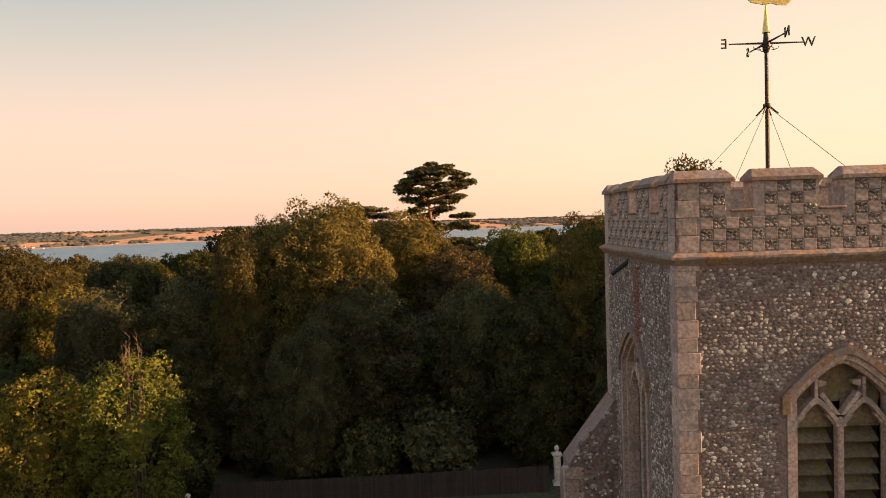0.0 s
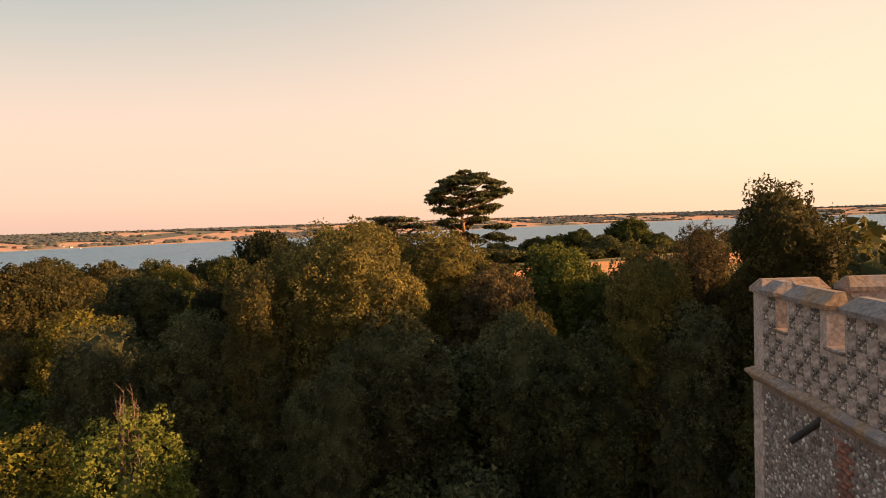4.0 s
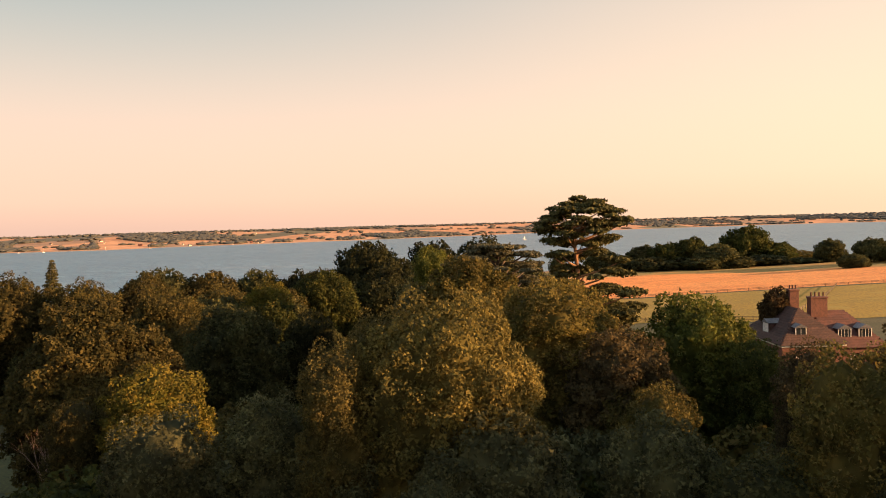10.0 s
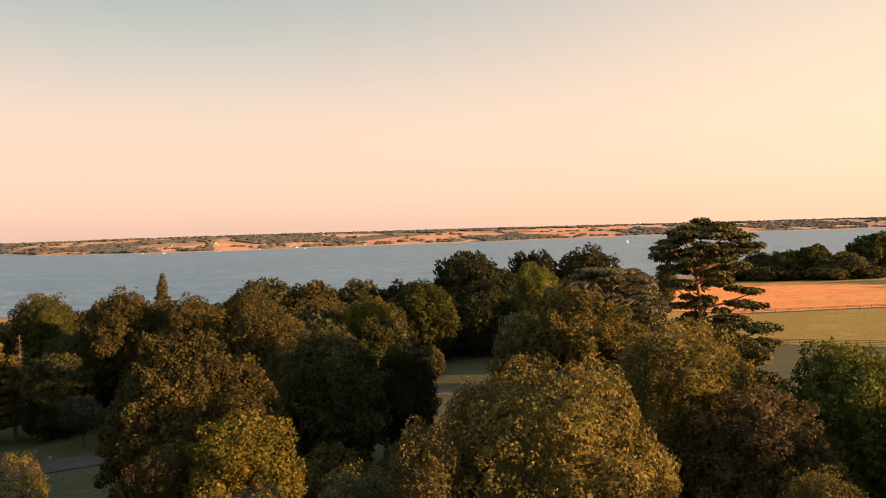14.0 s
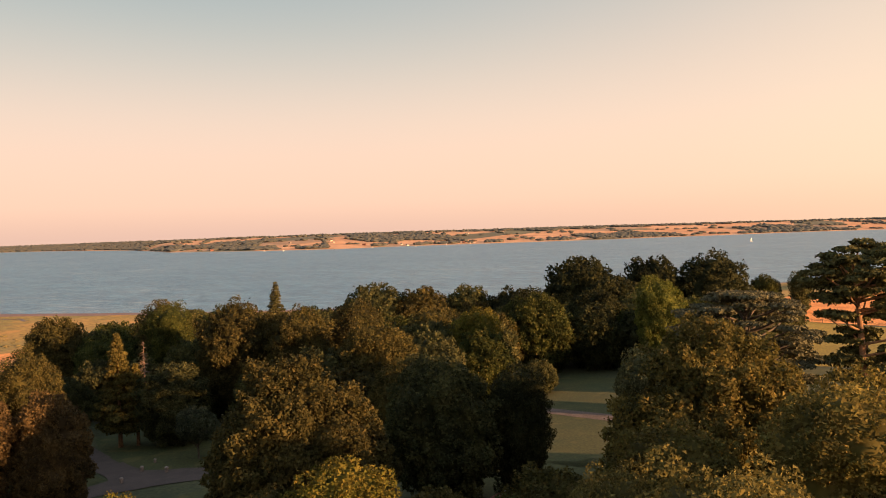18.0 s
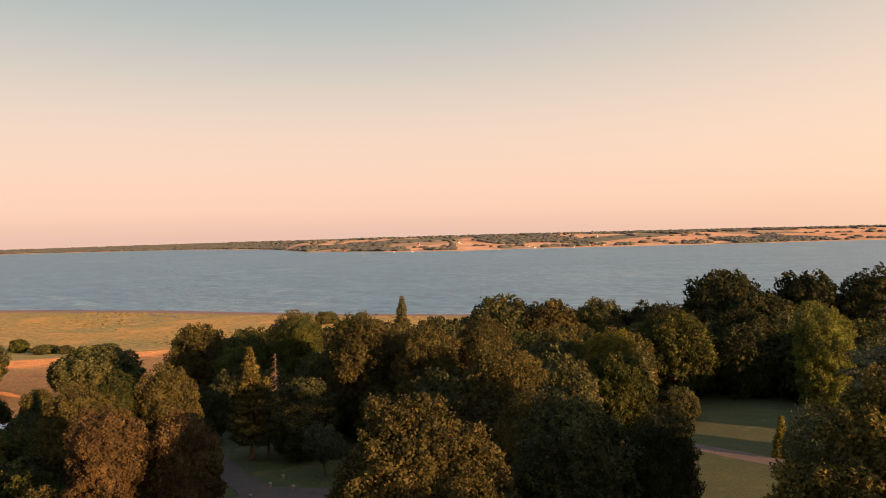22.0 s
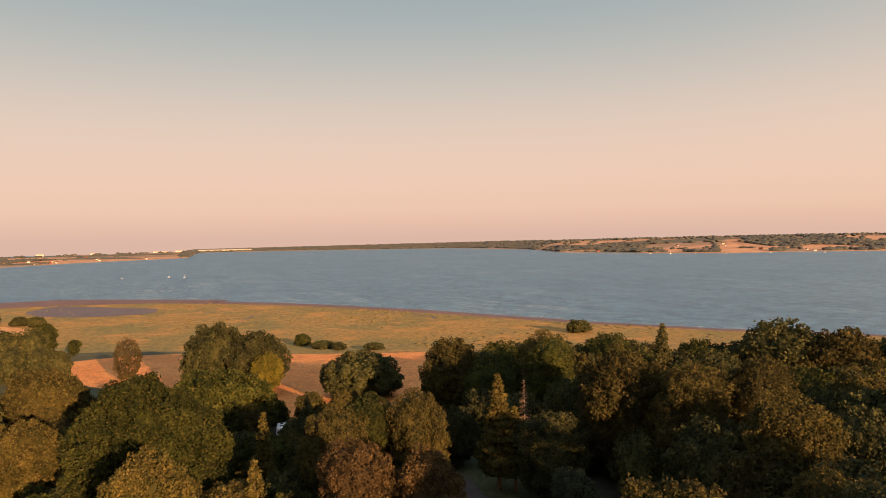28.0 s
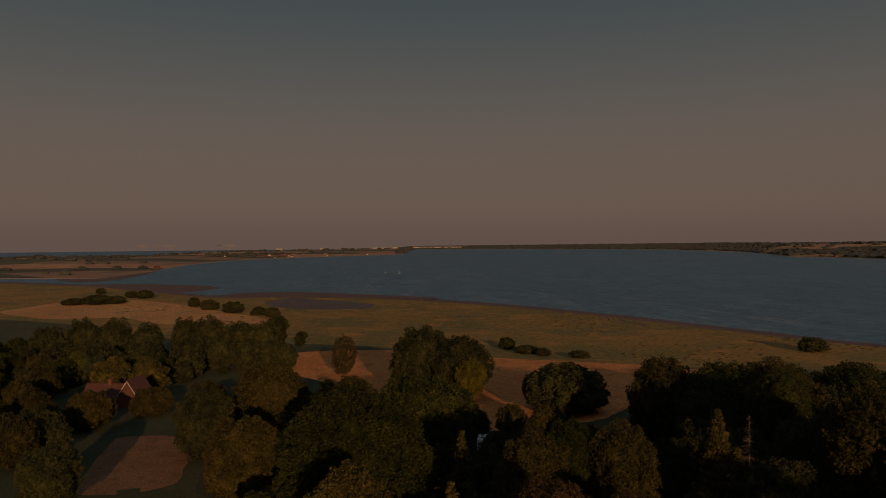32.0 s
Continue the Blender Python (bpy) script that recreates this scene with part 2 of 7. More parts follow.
def farmland(t, p):
    at = t.nodes.new("ShaderNodeTexCoord")
    mp = t.nodes.new("ShaderNodeMapping")
    mp.inputs["Scale"].default_value = (0.0042, 0.0026, 0.0)
    mp.inputs["Rotation"].default_value = (0, 0, 0.5)
    v = t.nodes.new("ShaderNodeTexVoronoi")
    v.inputs["Scale"].default_value = 1.0
    t.links.new(at.outputs["Object"], mp.inputs["Vector"])
    t.links.new(mp.outputs[0], v.inputs["Vector"])
    sep = t.nodes.new("ShaderNodeSeparateColor")
    t.links.new(v.outputs["Color"], sep.inputs[0])
    r = ramp(t, [(0.0, (0.085, 0.08, 0.05)), (0.16, (0.46, 0.225, 0.115)), (0.36, (0.11, 0.10, 0.055)), (0.46, (0.50, 0.26, 0.14)), (0.72, (0.30, 0.18, 0.11)), (0.84, (0.42, 0.21, 0.11))], "CONSTANT")
    t.links.new(sep.outputs[0], r.inputs["Fac"])
    n = noise_tex(t, 0.02, 5)
    r2 = ramp(t, [(0.3, (0.75, 0.75, 0.75)), (0.7, (1.2, 1.2, 1.2))])
    t.links.new(n.outputs["Fac"], r2.inputs["Fac"])
    t.links.new(mixed(t, 1.0, r.outputs["Color"], r2.outputs["Color"], "MULTIPLY"), p.inputs["Base Color"])


FARM = material("far_farmland", farmland, 0.95)


def build_ground():
    fine = np.arange(-116, 40, 0.4)
    b = np.concatenate([np.arange(-180, -116, 4.0), fine, np.arange(40, 181, 4.0)])
    rows, kinds = [], []
    r1, r2 = curve(b, NEAR_SHORE), curve(b, FAR_SHORE)
    for f in np.concatenate([np.linspace(0.004, 0.6, 44), np.linspace(0.62, 0.95, 18), np.linspace(0.96, 0.999, 5)]):
        rows.append(r1 * f)
        kinds.append(0 if f < 0.5 else 1 if f < 0.93 else 2)
    for f in (0.02, 0.3, 0.7, 0.98):
        rows.append(r1 + (r2 - r1) * f)
        kinds.append(2 if f < 0.02 else 3)
    for d in (0, 25, 60, 110, 180, 260, 350, 450, 560, 680, 810, 1000, 1300):
        rows.append(np.minimum(r2 + d, 4860 + d * 0.02))
        kinds.append(4 if d < 25 else 5)
    n, verts = len(b), []
    for r in rows:
        z = terrain(b, r)
        verts += list(zip(OX + r * np.sin(np.radians(b)), OY + r * np.cos(np.radians(b)), z))
    faces, index = [], []
    verts.append((OX, OY, lie(OX, OY)))
    for j in range(n):
        faces.append((len(verts) - 1, (j + 1) % n, j))
        index.append(0)
    for i in range(len(rows) - 1):
        for j in range(n):
            k = (j + 1) % n
            faces.append((i * n + j, i * n + k, (i + 1) * n + k, (i + 1) * n + j))
            index.append(kinds[i])
    ob = new("ground", mesh_of("ground", verts, faces, [GRASS, MARSH, MUD, SEABED, BEACH, FARM], index, True))
    return tagged(ob, "sloping parkland, golden salt marsh and far farmland round the estuary", "ground", kind="structure")


build_ground()


def water_look(t, p):
    n1, n2 = noise_tex(t, 0.35, 5, stretch=(1.0, 0.3, 1.0), rough=0.7), noise_tex(t, 0.012, 4, stretch=(1.0, 2.6, 1.0))
    r = ramp(t, [(0.4, (0.052, 0.140, 0.232)), (0.62, (0.078, 0.176, 0.272))])
    t.links.new(n2.outputs["Fac"], r.inputs["Fac"])
    # bright and dark sides of the ripples, painted into the base colour
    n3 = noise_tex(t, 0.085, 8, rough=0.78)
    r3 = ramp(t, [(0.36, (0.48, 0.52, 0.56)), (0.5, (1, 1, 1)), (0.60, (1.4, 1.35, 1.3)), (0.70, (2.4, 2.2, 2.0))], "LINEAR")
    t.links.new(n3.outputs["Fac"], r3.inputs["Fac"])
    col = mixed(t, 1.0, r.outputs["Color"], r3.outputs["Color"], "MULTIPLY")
    # long pale wind lines, their sheen painted into the colour, gathered in places
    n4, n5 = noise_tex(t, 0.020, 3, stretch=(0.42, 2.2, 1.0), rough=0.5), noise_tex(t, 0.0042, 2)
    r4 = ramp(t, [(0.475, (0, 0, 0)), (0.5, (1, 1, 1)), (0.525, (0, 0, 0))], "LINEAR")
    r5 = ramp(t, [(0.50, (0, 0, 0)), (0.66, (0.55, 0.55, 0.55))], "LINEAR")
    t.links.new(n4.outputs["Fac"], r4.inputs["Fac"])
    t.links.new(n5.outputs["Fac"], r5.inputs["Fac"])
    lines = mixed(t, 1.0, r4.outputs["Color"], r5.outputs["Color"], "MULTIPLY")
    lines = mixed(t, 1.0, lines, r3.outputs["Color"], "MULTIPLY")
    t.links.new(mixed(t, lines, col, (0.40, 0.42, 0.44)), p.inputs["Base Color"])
    p.inputs["IOR"].default_value = 1.33
    p.inputs["Specular IOR Level"].default_value = 0.3
    bump(t, p, n1.outputs["Fac"], 1.0, 1.2)


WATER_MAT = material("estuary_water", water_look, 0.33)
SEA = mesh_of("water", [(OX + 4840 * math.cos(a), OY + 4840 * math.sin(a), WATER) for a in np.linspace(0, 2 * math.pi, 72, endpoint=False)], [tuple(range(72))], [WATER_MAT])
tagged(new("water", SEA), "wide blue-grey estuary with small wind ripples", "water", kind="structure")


def foam_line():
    """The broken pale edge of small waves along the near shore."""
    rng = random.Random(8)
    verts, faces = [], []
    b = -99.0
    while b < -30:
        span = rng.uniform(0.2, 1.1)
        k = len(verts)
        for i in range(5):
            q = b + span * i / 4
            r, w = float(curve(q, NEAR_SHORE)) + rng.uniform(0.5, 3.5), rng.uniform(0.5, 1.8) * (0.2 if i in (0, 4) else 1)
            for rr in (r, r + w):
                verts.append((OX + rr * math.sin(radians(q)), OY + rr * math.cos(radians(q)), WATER + 0.06))
        faces += [(k + 2 * i, k + 2 * i + 1, k + 2 * i + 3, k + 2 * i + 2) for i in range(4)]
        b += span + rng.uniform(0.05, 0.6)
    foam = material("wave_foam", surface((0.55, 0.52, 0.50), (0.68, 0.65, 0.62), 0.2, 2.0), 0.8)
    tagged(new("foam_line", mesh_of("foam_line", verts, faces, [foam])), "broken pale line of small waves along the shore", "foam", kind="stuff")


foam_line()

# ---- trees ----
def blades_mesh(name, centre, axis_u, axis_v, mat, lumps=None):
    """Many leaves in one mesh, each a small pointed blade, with the closed masses of twigs behind them if given."""
    n = len(centre)
    co = np.empty((n, 3, 3))
    co[:, 0], co[:, 1], co[:, 2] = centre - axis_u * 0.8 - axis_v, centre - axis_u * 0.8 + axis_v, centre + axis_u
    co, index = co.reshape(-1, 3), np.arange(n * 3)
    if lumps is not None:
        v, f = lumps
        index = np.concatenate([index, f.ravel() + len(co)])
        co = np.vstack([co, v])
    me = bpy.data.meshes.new(name)
    me.vertices.add(len(co))
    me.vertices.foreach_set("co", co.astype(np.float32).ravel())
    me.loops.add(len(index))
    me.loops.foreach_set("vertex_index", index.astype(np.int32))
    me.polygons.add(len(index) // 3)
    me.polygons.foreach_set("loop_start", np.arange(0, len(index), 3, dtype=np.int32))
    me.materials.append(mat)
    me.update(calc_edges=True)
    me.polygons.foreach_set("use_smooth", np.ones(len(me.polygons), dtype=bool))
    return me


def unit(v):
    return v / np.maximum(np.linalg.norm(v, axis=-1, keepdims=True), 1e-6)


def blades(rng, out, size, wild=0.65):
    n = len(out)
    normal = unit(out + rng.normal(size=(n, 3)) * wild + np.array([0, 0, 0.2]))
    u = unit(np.cross(normal, rng.normal(size=(n, 3))))
    v = np.cross(normal, u)
    s = size * rng.uniform(0.6, 1.4, (n, 1))
    return u * s, v * s * 0.8


def crown_shape(p, aspect, peak=0.0, lobes=None):
    """From points of the unit ball to a crown: a round or peaked dome above, a long skirt below. Radius 1, half height aspect.
    lobes: slow waves over the crown, as rows of direction and phase."""
    dome = min(0.88 + 0.35 * peak, aspect * 1.1)
    if lobes is not None:
        p = p * (1 + 0.052 * np.sin(p @ lobes[:, :3].T * 3.2 + lobes[:, 3]).sum(1))[:, None]
    z = np.where(p[:, 2] > 0, p[:, 2] * dome, p[:, 2] * (2 * aspect - dome)) + aspect - dome
    wide = np.where(p[:, 2] > 0, 1.0 - peak * np.clip(p[:, 2], 0, 1) * (1.25 - np.clip(p[:, 2], 0, 1)), 1.0 - 0.36 * np.clip(p[:, 2], -1, 0))
    return np.stack([p[:, 0] * wide, p[:, 1] * wide, z], 1)


def even_points(rng, n, shape, pool=9):
    """Points spread evenly, but not regularly, over a crown: each picked as the one of a few that lies farthest from the rest."""
    d = unit(rng.normal(size=(n * pool, 3)))
    c = shape(d)
    far = np.full(len(c), 9.0)
    took = []
    for _ in range(n):
        k = int(np.argmax(far * rng.uniform(0.75, 1.0, len(c))))
        took.append(k)
        far = np.minimum(far, np.linalg.norm(c - c[k], axis=1))
    return c[took]


def swell(p, centres, radii):
    """How far the round masses at the centres lift a crown's skin at the points p, and which one does."""
    best, which = np.zeros(len(p)), np.zeros(len(p), int)
    for start in range(0, len(p), 4000):
        q = p[start:start + 4000]
        d2 = (q ** 2).sum(1)[:, None] + (centres ** 2).sum(1)[None] - 2 * q @ centres.T
        h = np.sqrt(np.maximum(radii[None] ** 2 - d2, 0)) / radii[None] ** 0.35
        k = h.argmax(1)
        which[start:start + 4000] = k
        best[start:start + 4000] = h[np.arange(len(q)), k]
    return best, which


def crown_mesh(seed, aspect, boughs, tufts, count, leaf, fine=3, wild=1.0, heart=1.0):
    """A crown of rounded boughs, each made of tufts of leaves with gaps between them, over an inner mass of twigs and shaded leaves."""
    rng = np.random.default_rng(seed)
    skin = 5.0 + 6.0 * aspect
    peak, lobes = (0.0, 0.16, 0.06)[seed % 3], np.hstack([unit(rng.normal(size=(4, 3))), rng.uniform(0, 6.28, (4, 1))])
    shape = lambda d: crown_shape(d, aspect, peak, lobes)
    bc = even_points(rng, boughs, shape)
    br = math.sqrt(skin / boughs / 2.2) * rng.uniform(0.7, 1.4, boughs)
    tc = even_points(rng, tufts, shape, 5)
    tr = math.sqrt(skin / tufts / 2.9) * rng.uniform(0.65, 1.4, tufts)
    reach = rng.uniform(0.55, 1.3, tufts)

    def skin_at(d):
        base = shape(d)
        out = unit(base * np.array([1, 1, 1 / max(aspect, 0.6) ** 2]) + d * 0.4)
        h1, k1 = swell(base, bc, br)
        h2, k2 = swell(base, tc, tr)
        inner = base * 0.74 + out * (h1 * 0.48)[:, None]
        at = inner + out * (h2 * 0.92 * reach[k2])[:, None]
        n = unit(out * 0.45 + (base - bc[k1]) / br[k1, None] * 0.7 * (h1 > 0)[:, None] + (base - tc[k2]) / tr[k2, None] * 0.9 * (h2 > 0)[:, None])
        return at, n, h2 / tr[k2] ** 0.65, inner

    d = unit(rng.normal(size=(int(count * 1.5), 3)))
    # as many to each square metre of the skirt as of the dome
    d[:, 2] = np.abs(d[:, 2]) * np.where(rng.random(len(d)) < (2 * aspect - 0.5) / (2 * aspect + 0.4), -1, 1)
    at, n, lift, _ = skin_at(d)
    stay = np.argsort(-(lift + rng.uniform(0, 0.45, len(lift))))[:count]
    at, n = at[stay], n[stay]
    at = at + n * (np.clip(rng.normal(0.0, 1.0, len(at)), -1.5, 2.4) * leaf * 0.8)[:, None] + rng.normal(size=at.shape) * leaf * 0.5
    out_by = np.where(rng.random(len(at)) < 0.07, rng.uniform(0, 0.075, len(at)), 0.0)
    at = at + unit(n + np.array([0, 0, 0.5])) * out_by[:, None]
    u, v = blades(rng, n, leaf, wild)
    # larger sprays under the tufts hide the inner mass
    under = unit(rng.normal(size=(count // 4, 3)))
    under[:, 2] = np.abs(under[:, 2]) * np.where(rng.random(len(under)) < (2 * aspect - 0.5) / (2 * aspect + 0.4), -1, 1)
    at2, n2, _, deep = skin_at(under)
    at2 = at2 * 0.45 + deep * 0.55 + rng.normal(size=at2.shape) * leaf * 0.8
    u2, v2 = blades(rng, n2, leaf * 1.7, wild)
    at, u, v = np.vstack([at, at2]), np.vstack([u, u2]), np.vstack([v, v2])
    bm = bmesh.new()
    bmesh.ops.create_icosphere(bm, subdivisions=fine, radius=1)
    hd, hf = np.array([q.co[:] for q in bm.verts]), np.array([[q.index for q in face.verts] for face in bm.faces])
    bm.free()
    top, _, _, inner = skin_at(unit(hd))
    hv = inner * 0.80 + top * 0.20
    hv *= rng.uniform(0.93, 1.0, (len(hv), 1)) * heart
    # the crown's own size: radius 1, half height aspect
    wide, high, low = np.percentile(np.hypot(at[:, 0], at[:, 1]), 95), np.percentile(at[:, 2], 99.7), at[:, 2].min()
    size = np.array([1 / wide, 1 / wide, 2 * aspect / (high - low)])
    shift = np.array([0, 0, aspect - high * size[2]])
    return blades_mesh("crown", at * size + shift, u, v, LEAF["green"], (hv * size + shift, hf))


def tube(bm, points, radii, sides=7):
    """A tapering limb through the points."""
    rings = []
    for i, (q, r) in enumerate(zip(points, radii)):
        a = points[min(i + 1, len(points) - 1)] - points[max(i - 1, 0)]
        side = a.cross(Vector((0.31, 0.2, 0.93)) if abs(a.normalized().z) < 0.9 else Vector((1, 0, 0))).normalized()
        other = a.cross(side).normalized()
        rings.append([bm.verts.new(q + (side * math.cos(k) + other * math.sin(k)) * r) for k in np.linspace(0, 2 * math.pi, sides, endpoint=False)])
    for one, two in zip(rings, rings[1:]):
        for k in range(sides):
            bm.faces.new((one[k], one[(k + 1) % sides], two[(k + 1) % sides], two[k]))
    bm.faces.new(rings[-1])
    return bm


def finish(name, bm, mat, smooth=False):
    me = bpy.data.meshes.new(name)
    bm.to_mesh(me)
    bm.free()
    me.materials.append(mat)
    if smooth:
        me.polygons.foreach_set("use_smooth", np.ones(len(me.polygons), dtype=bool))
    return me


def trunk_mesh(seed, reach=0.62, limbs=9, bark=BARK):
    """Trunk and limbs for a crown of radius 1 whose middle is 1.1 above the foot."""
    rng = random.Random(seed)
    bm = bmesh.new()
    bend = Vector((rng.uniform(-0.06, 0.06), rng.uniform(-0.06, 0.06), 0))
    tube(bm, [Vector((0, 0, -0.05)), Vector((0, 0, 0.12)), Vector((0, 0, 0.55)) + bend, Vector((0, 0, 1.15)) + bend * 2, Vector((0, 0, 1.7)) + bend * 3], [0.085, 0.06, 0.05, 0.035, 0.012])
    made = [finish("trunk", bm, bark, True)]
    for i in range(limbs):
        bm = bmesh.new()
        a, z = i * 2.4 + rng.uniform(-0.4, 0.4), rng.uniform(0.35, 1.15)
        start = Vector((0, 0, z)) + bend * (z * 1.6)
        out = Vector((math.cos(a), math.sin(a), 0))
        rise = rng.uniform(0.2, 0.6)
        tube(bm, [start, start + out * reach * 0.45 + Vector((0, 0, rise * 0.35)), start + out * reach + Vector((0, 0, rise))], [0.034, 0.022, 0.007], 5)
        made.append(finish("limb", bm, bark, True))
    return made


ASPECTS = (0.75, 1.05, 1.4, 1.85, 2.45)
GRAND = {k: [crown_mesh(3 + i, k, 60, 420, 54000, 0.0160, 4)] for i, k in enumerate(ASPECTS)}
NEAR = {k: [crown_mesh(11 + 10 * i + j, k, 46, 220, 21000, 0.0245, 4) for j in range(3)] for i, k in enumerate(ASPECTS)}
MID = {k: [crown_mesh(61 + 10 * i + j, k, 30, 130, 6600, 0.0380, 3) for j in range(3)] for i, k in enumerate(ASPECTS)}
LOW = {k: [crown_mesh(101 + 10 * i + j, k, 18, 70, 1600, 0.070, 2) for j in range(2)] for i, k in enumerate(ASPECTS)}
AIRY = {k: [crown_mesh(141 + 10 * i + j, k, 46, 150, 9500, 0.0300, 2, 1.2, 0.35) for j in range(2)] for i, k in enumerate(ASPECTS)}
DETAIL = (LOW, MID, NEAR, GRAND, AIRY)
TRUNKS = [trunk_mesh(5 + i) for i in range(4)]


def own_colour(ob, mat):
    ob.material_slots[0].link = "OBJECT"
    ob.material_slots[0].material = mat


def broadleaf(kind, x, y, top, radius, tint, detail, label, group, turn, low=-0.05):
    """A leafy tree: an Empty at its foot, its trunk and its crown, which ends at the part low of its height."""
    foot = lie(x, y)
    tall = top - foot
    half = min(tall * (1 - low) / 2, radius * 2.7)
    aspect = min(ASPECTS, key=lambda k: abs(math.log(k * radius / half)))
    pick = int(abs(x * 7.3 + y * 3.1))
    tree = new(kind)
    tree.location = (x, y, foot)
    crown = new("crown", DETAIL[detail][aspect][pick % len(DETAIL[detail][aspect])])
    crown.parent = tree
    crown.location, crown.scale, crown.rotation_euler = (0, 0, tall - half), (radius, radius, half / aspect), (0, 0, turn)
    own_colour(crown, LEAF[tint])
    wood = TRUNKS[pick % len(TRUNKS)]
    for me in wood if detail > 1 else wood[:1]:
        piece = new(me.name.split(".")[0], me)
        piece.parent = tree
        piece.scale, piece.rotation_euler = (radius * 0.8, radius * 0.8, tall / 2.1), (0, 0, turn * 1.7)
    return tagged(tree, label, "tree", group)


LABELS = {
    "willow": "wide willow with fine {} leaves in the churchyard belt", "yew": "dense dark green yew beside the churchyard", "maple": "rounded field maple with {} leaves among the park trees",
    "hawthorn": "bushy hawthorn with {} leaves", "ash_tree": "tall ash tree with {} leaves beside the house garden", "oak": "broad oak with {} leaves in the parkland", "holly": "dense holly with {} leaves in deep shade",
    "elder": "young elder with {} leaves below the tower", "holm_oak": "dense evergreen oak with {} leaves beside the lawn", "plum_tree": "narrow plum tree with {} leaves beside the lawn", "pear_tree": "small pear tree with {} leaves on the lawn",
    "hazel": "low bushy hazel with {} leaves beside the drive", "beech": "wide beech with {} leaves beside the drive", "lime_tree": "lime tree with {} leaves in front of the dark wood", "poplar": "tall poplar with {} leaves in the dark wood", "chestnut": "large chestnut with {} leaves beside the paddock",
}
TINT_WORDS = {"green": "mid-green", "dark": "dark green", "deep": "very dark green", "olive": "sunlit olive-green", "moss": "deep olive-green", "sage": "dull grey-green", "gold": "golden-olive", "yellow": "yellow-green", "lime": "bright lime-green", "copper": "reddish copper", "grey": "grey-green", "brown": "thin brownish"}


PLANTED = []
tree_rng = random.Random(4)


def plant(kind, x, y, top, radius, tint, detail=1):
    """One tree: its place, the height of its top above the datum, the radius of its crown."""
    low = {"pear_tree": 0.32, "lime_tree": 0.18, "elder": 0.05}.get(kind, -0.05)
    PLANTED.append((x, y, radius))
    return broadleaf(kind, x, y, top, radius, tint, detail, LABELS[kind].format(TINT_WORDS[tint]), kind.replace("_", " ") + " trees", tree_rng.uniform(0, 6.28), low)


# the belt round the churchyard
plant("willow", -13.6, 43.7, 18.7, 5.8, "gold", 3)
plant("willow", -19.5, 40.6, 16.5, 2.4, "gold", 2)
plant("willow", -19.8, 67.5, 14.1, 5.2, "olive", 2)
plant("yew", -10.8, 40.5, 12.9, 4.6, "sage", 2)
plant("yew", -15.2, 37.2, 8.9, 2.1, "sage", 2)
plant("willow", -29.7, 38.8, 12.8, 3.5, "sage", 2)
plant("willow", -24.2, 42.6, 12.6, 3.5, "sage", 2)
plant("willow", -19.1, 41.3, 11.4, 3.1, "sage", 2)
plant("willow", -24.2, 41.9, 13.0, 2.6, "sage", 2)
plant("maple", -40.5, 55.6, 11.6, 4.7, "yellow", 2)
plant("oak", -46.6, 53.5, 9.6, 2.5, "moss", 2)
plant("willow", -19.0, 88.2, 18.4, 10.4, "olive", 3)
plant("hawthorn", -8.9, 65.3, 17.8, 4.9, "olive", 2)
plant("hawthorn", -7.2, 75.8, 16.6, 5.0, "olive", 2)
plant("ash_tree", 5.1, 71.6, 15.5, 5.9, "lime", 2)
plant("ash_tree", 8.6, 63.7, 13.0, 2.7, "green", 2)
plant("hawthorn", -2.5, 62.6, 13.7, 5.0, "brown", 2)
plant("hawthorn", -0.7, 52.3, 11.6, 2.7, "olive", 2)
plant("hawthorn", -1.1, 58.3, 10.2, 4.2, "olive", 2)
plant("holly", -1.6, 42.3, 12.0, 3.6, "sage", 2)
plant("holly", 2.7, 37.7, 11.8, 3.9, "dark", 2)
plant("hawthorn", 5.8, 37.0, 17.0, 2.8, "olive", 2)
plant("hawthorn", 12.7, 39.9, 14.6, 2.3, "olive", 2)
plant("hawthorn", 10.6, 41.3, 18.0, 1.8, "brown", 4)
plant("oak", 13.0, 34.1, 20.3, 3.3, "moss", 2)
plant("holly", 8.0, 35.3, 13.4, 2.9, "sage", 2)
plant("holly", 12.3, 33.5, 13.9, 2.8, "dark", 2)
plant("holly", 15.4, 34.2, 15.1, 2.7, "dark", 2)
plant("holly", -13.5, 36.5, 10.6, 2.3, "sage", 2)
plant("willow", -18.1, 45.2, 17.7, 2.4, "gold", 2)
# the park
plant("oak", -61.0, 198.0, 7.5, 8.0, "deep", 1)
plant("oak", -47.0, 204.0, 7.0, 8.5, "deep", 1)
plant("oak", -73.0, 196.0, 7.0, 8.0, "deep", 1)
plant("holly", -30.0, 186.0, 4.0, 9.0, "deep", 1)
plant("oak", -58.7, 73.1, 15.0, 10.5, "moss", 3)
plant("holm_oak", -51.6, 92.1, 12.3, 7.2, "dark", 2)
plant("plum_tree", -43.6, 97.6, 10.8, 4.2, "deep", 2)
plant("maple", -80.4, 121.5, 12.4, 7.6, "moss", 2)
plant("maple", -97.2, 139.1, 13.6, 6.8, "moss", 2)
plant("maple", -65.2, 105.1, 8.7, 5.5, "olive", 2)
plant("oak", -113.4, 122.1, 14.9, 8.5, "moss", 2)
plant("maple", -98.8, 122.9, 13.9, 6.5, "moss", 2)
plant("oak", -142.9, 130.2, 13.0, 5.8, "green", 2)
plant("oak", -181.6, 129.0, 8.3, 9.5, "moss", 2)
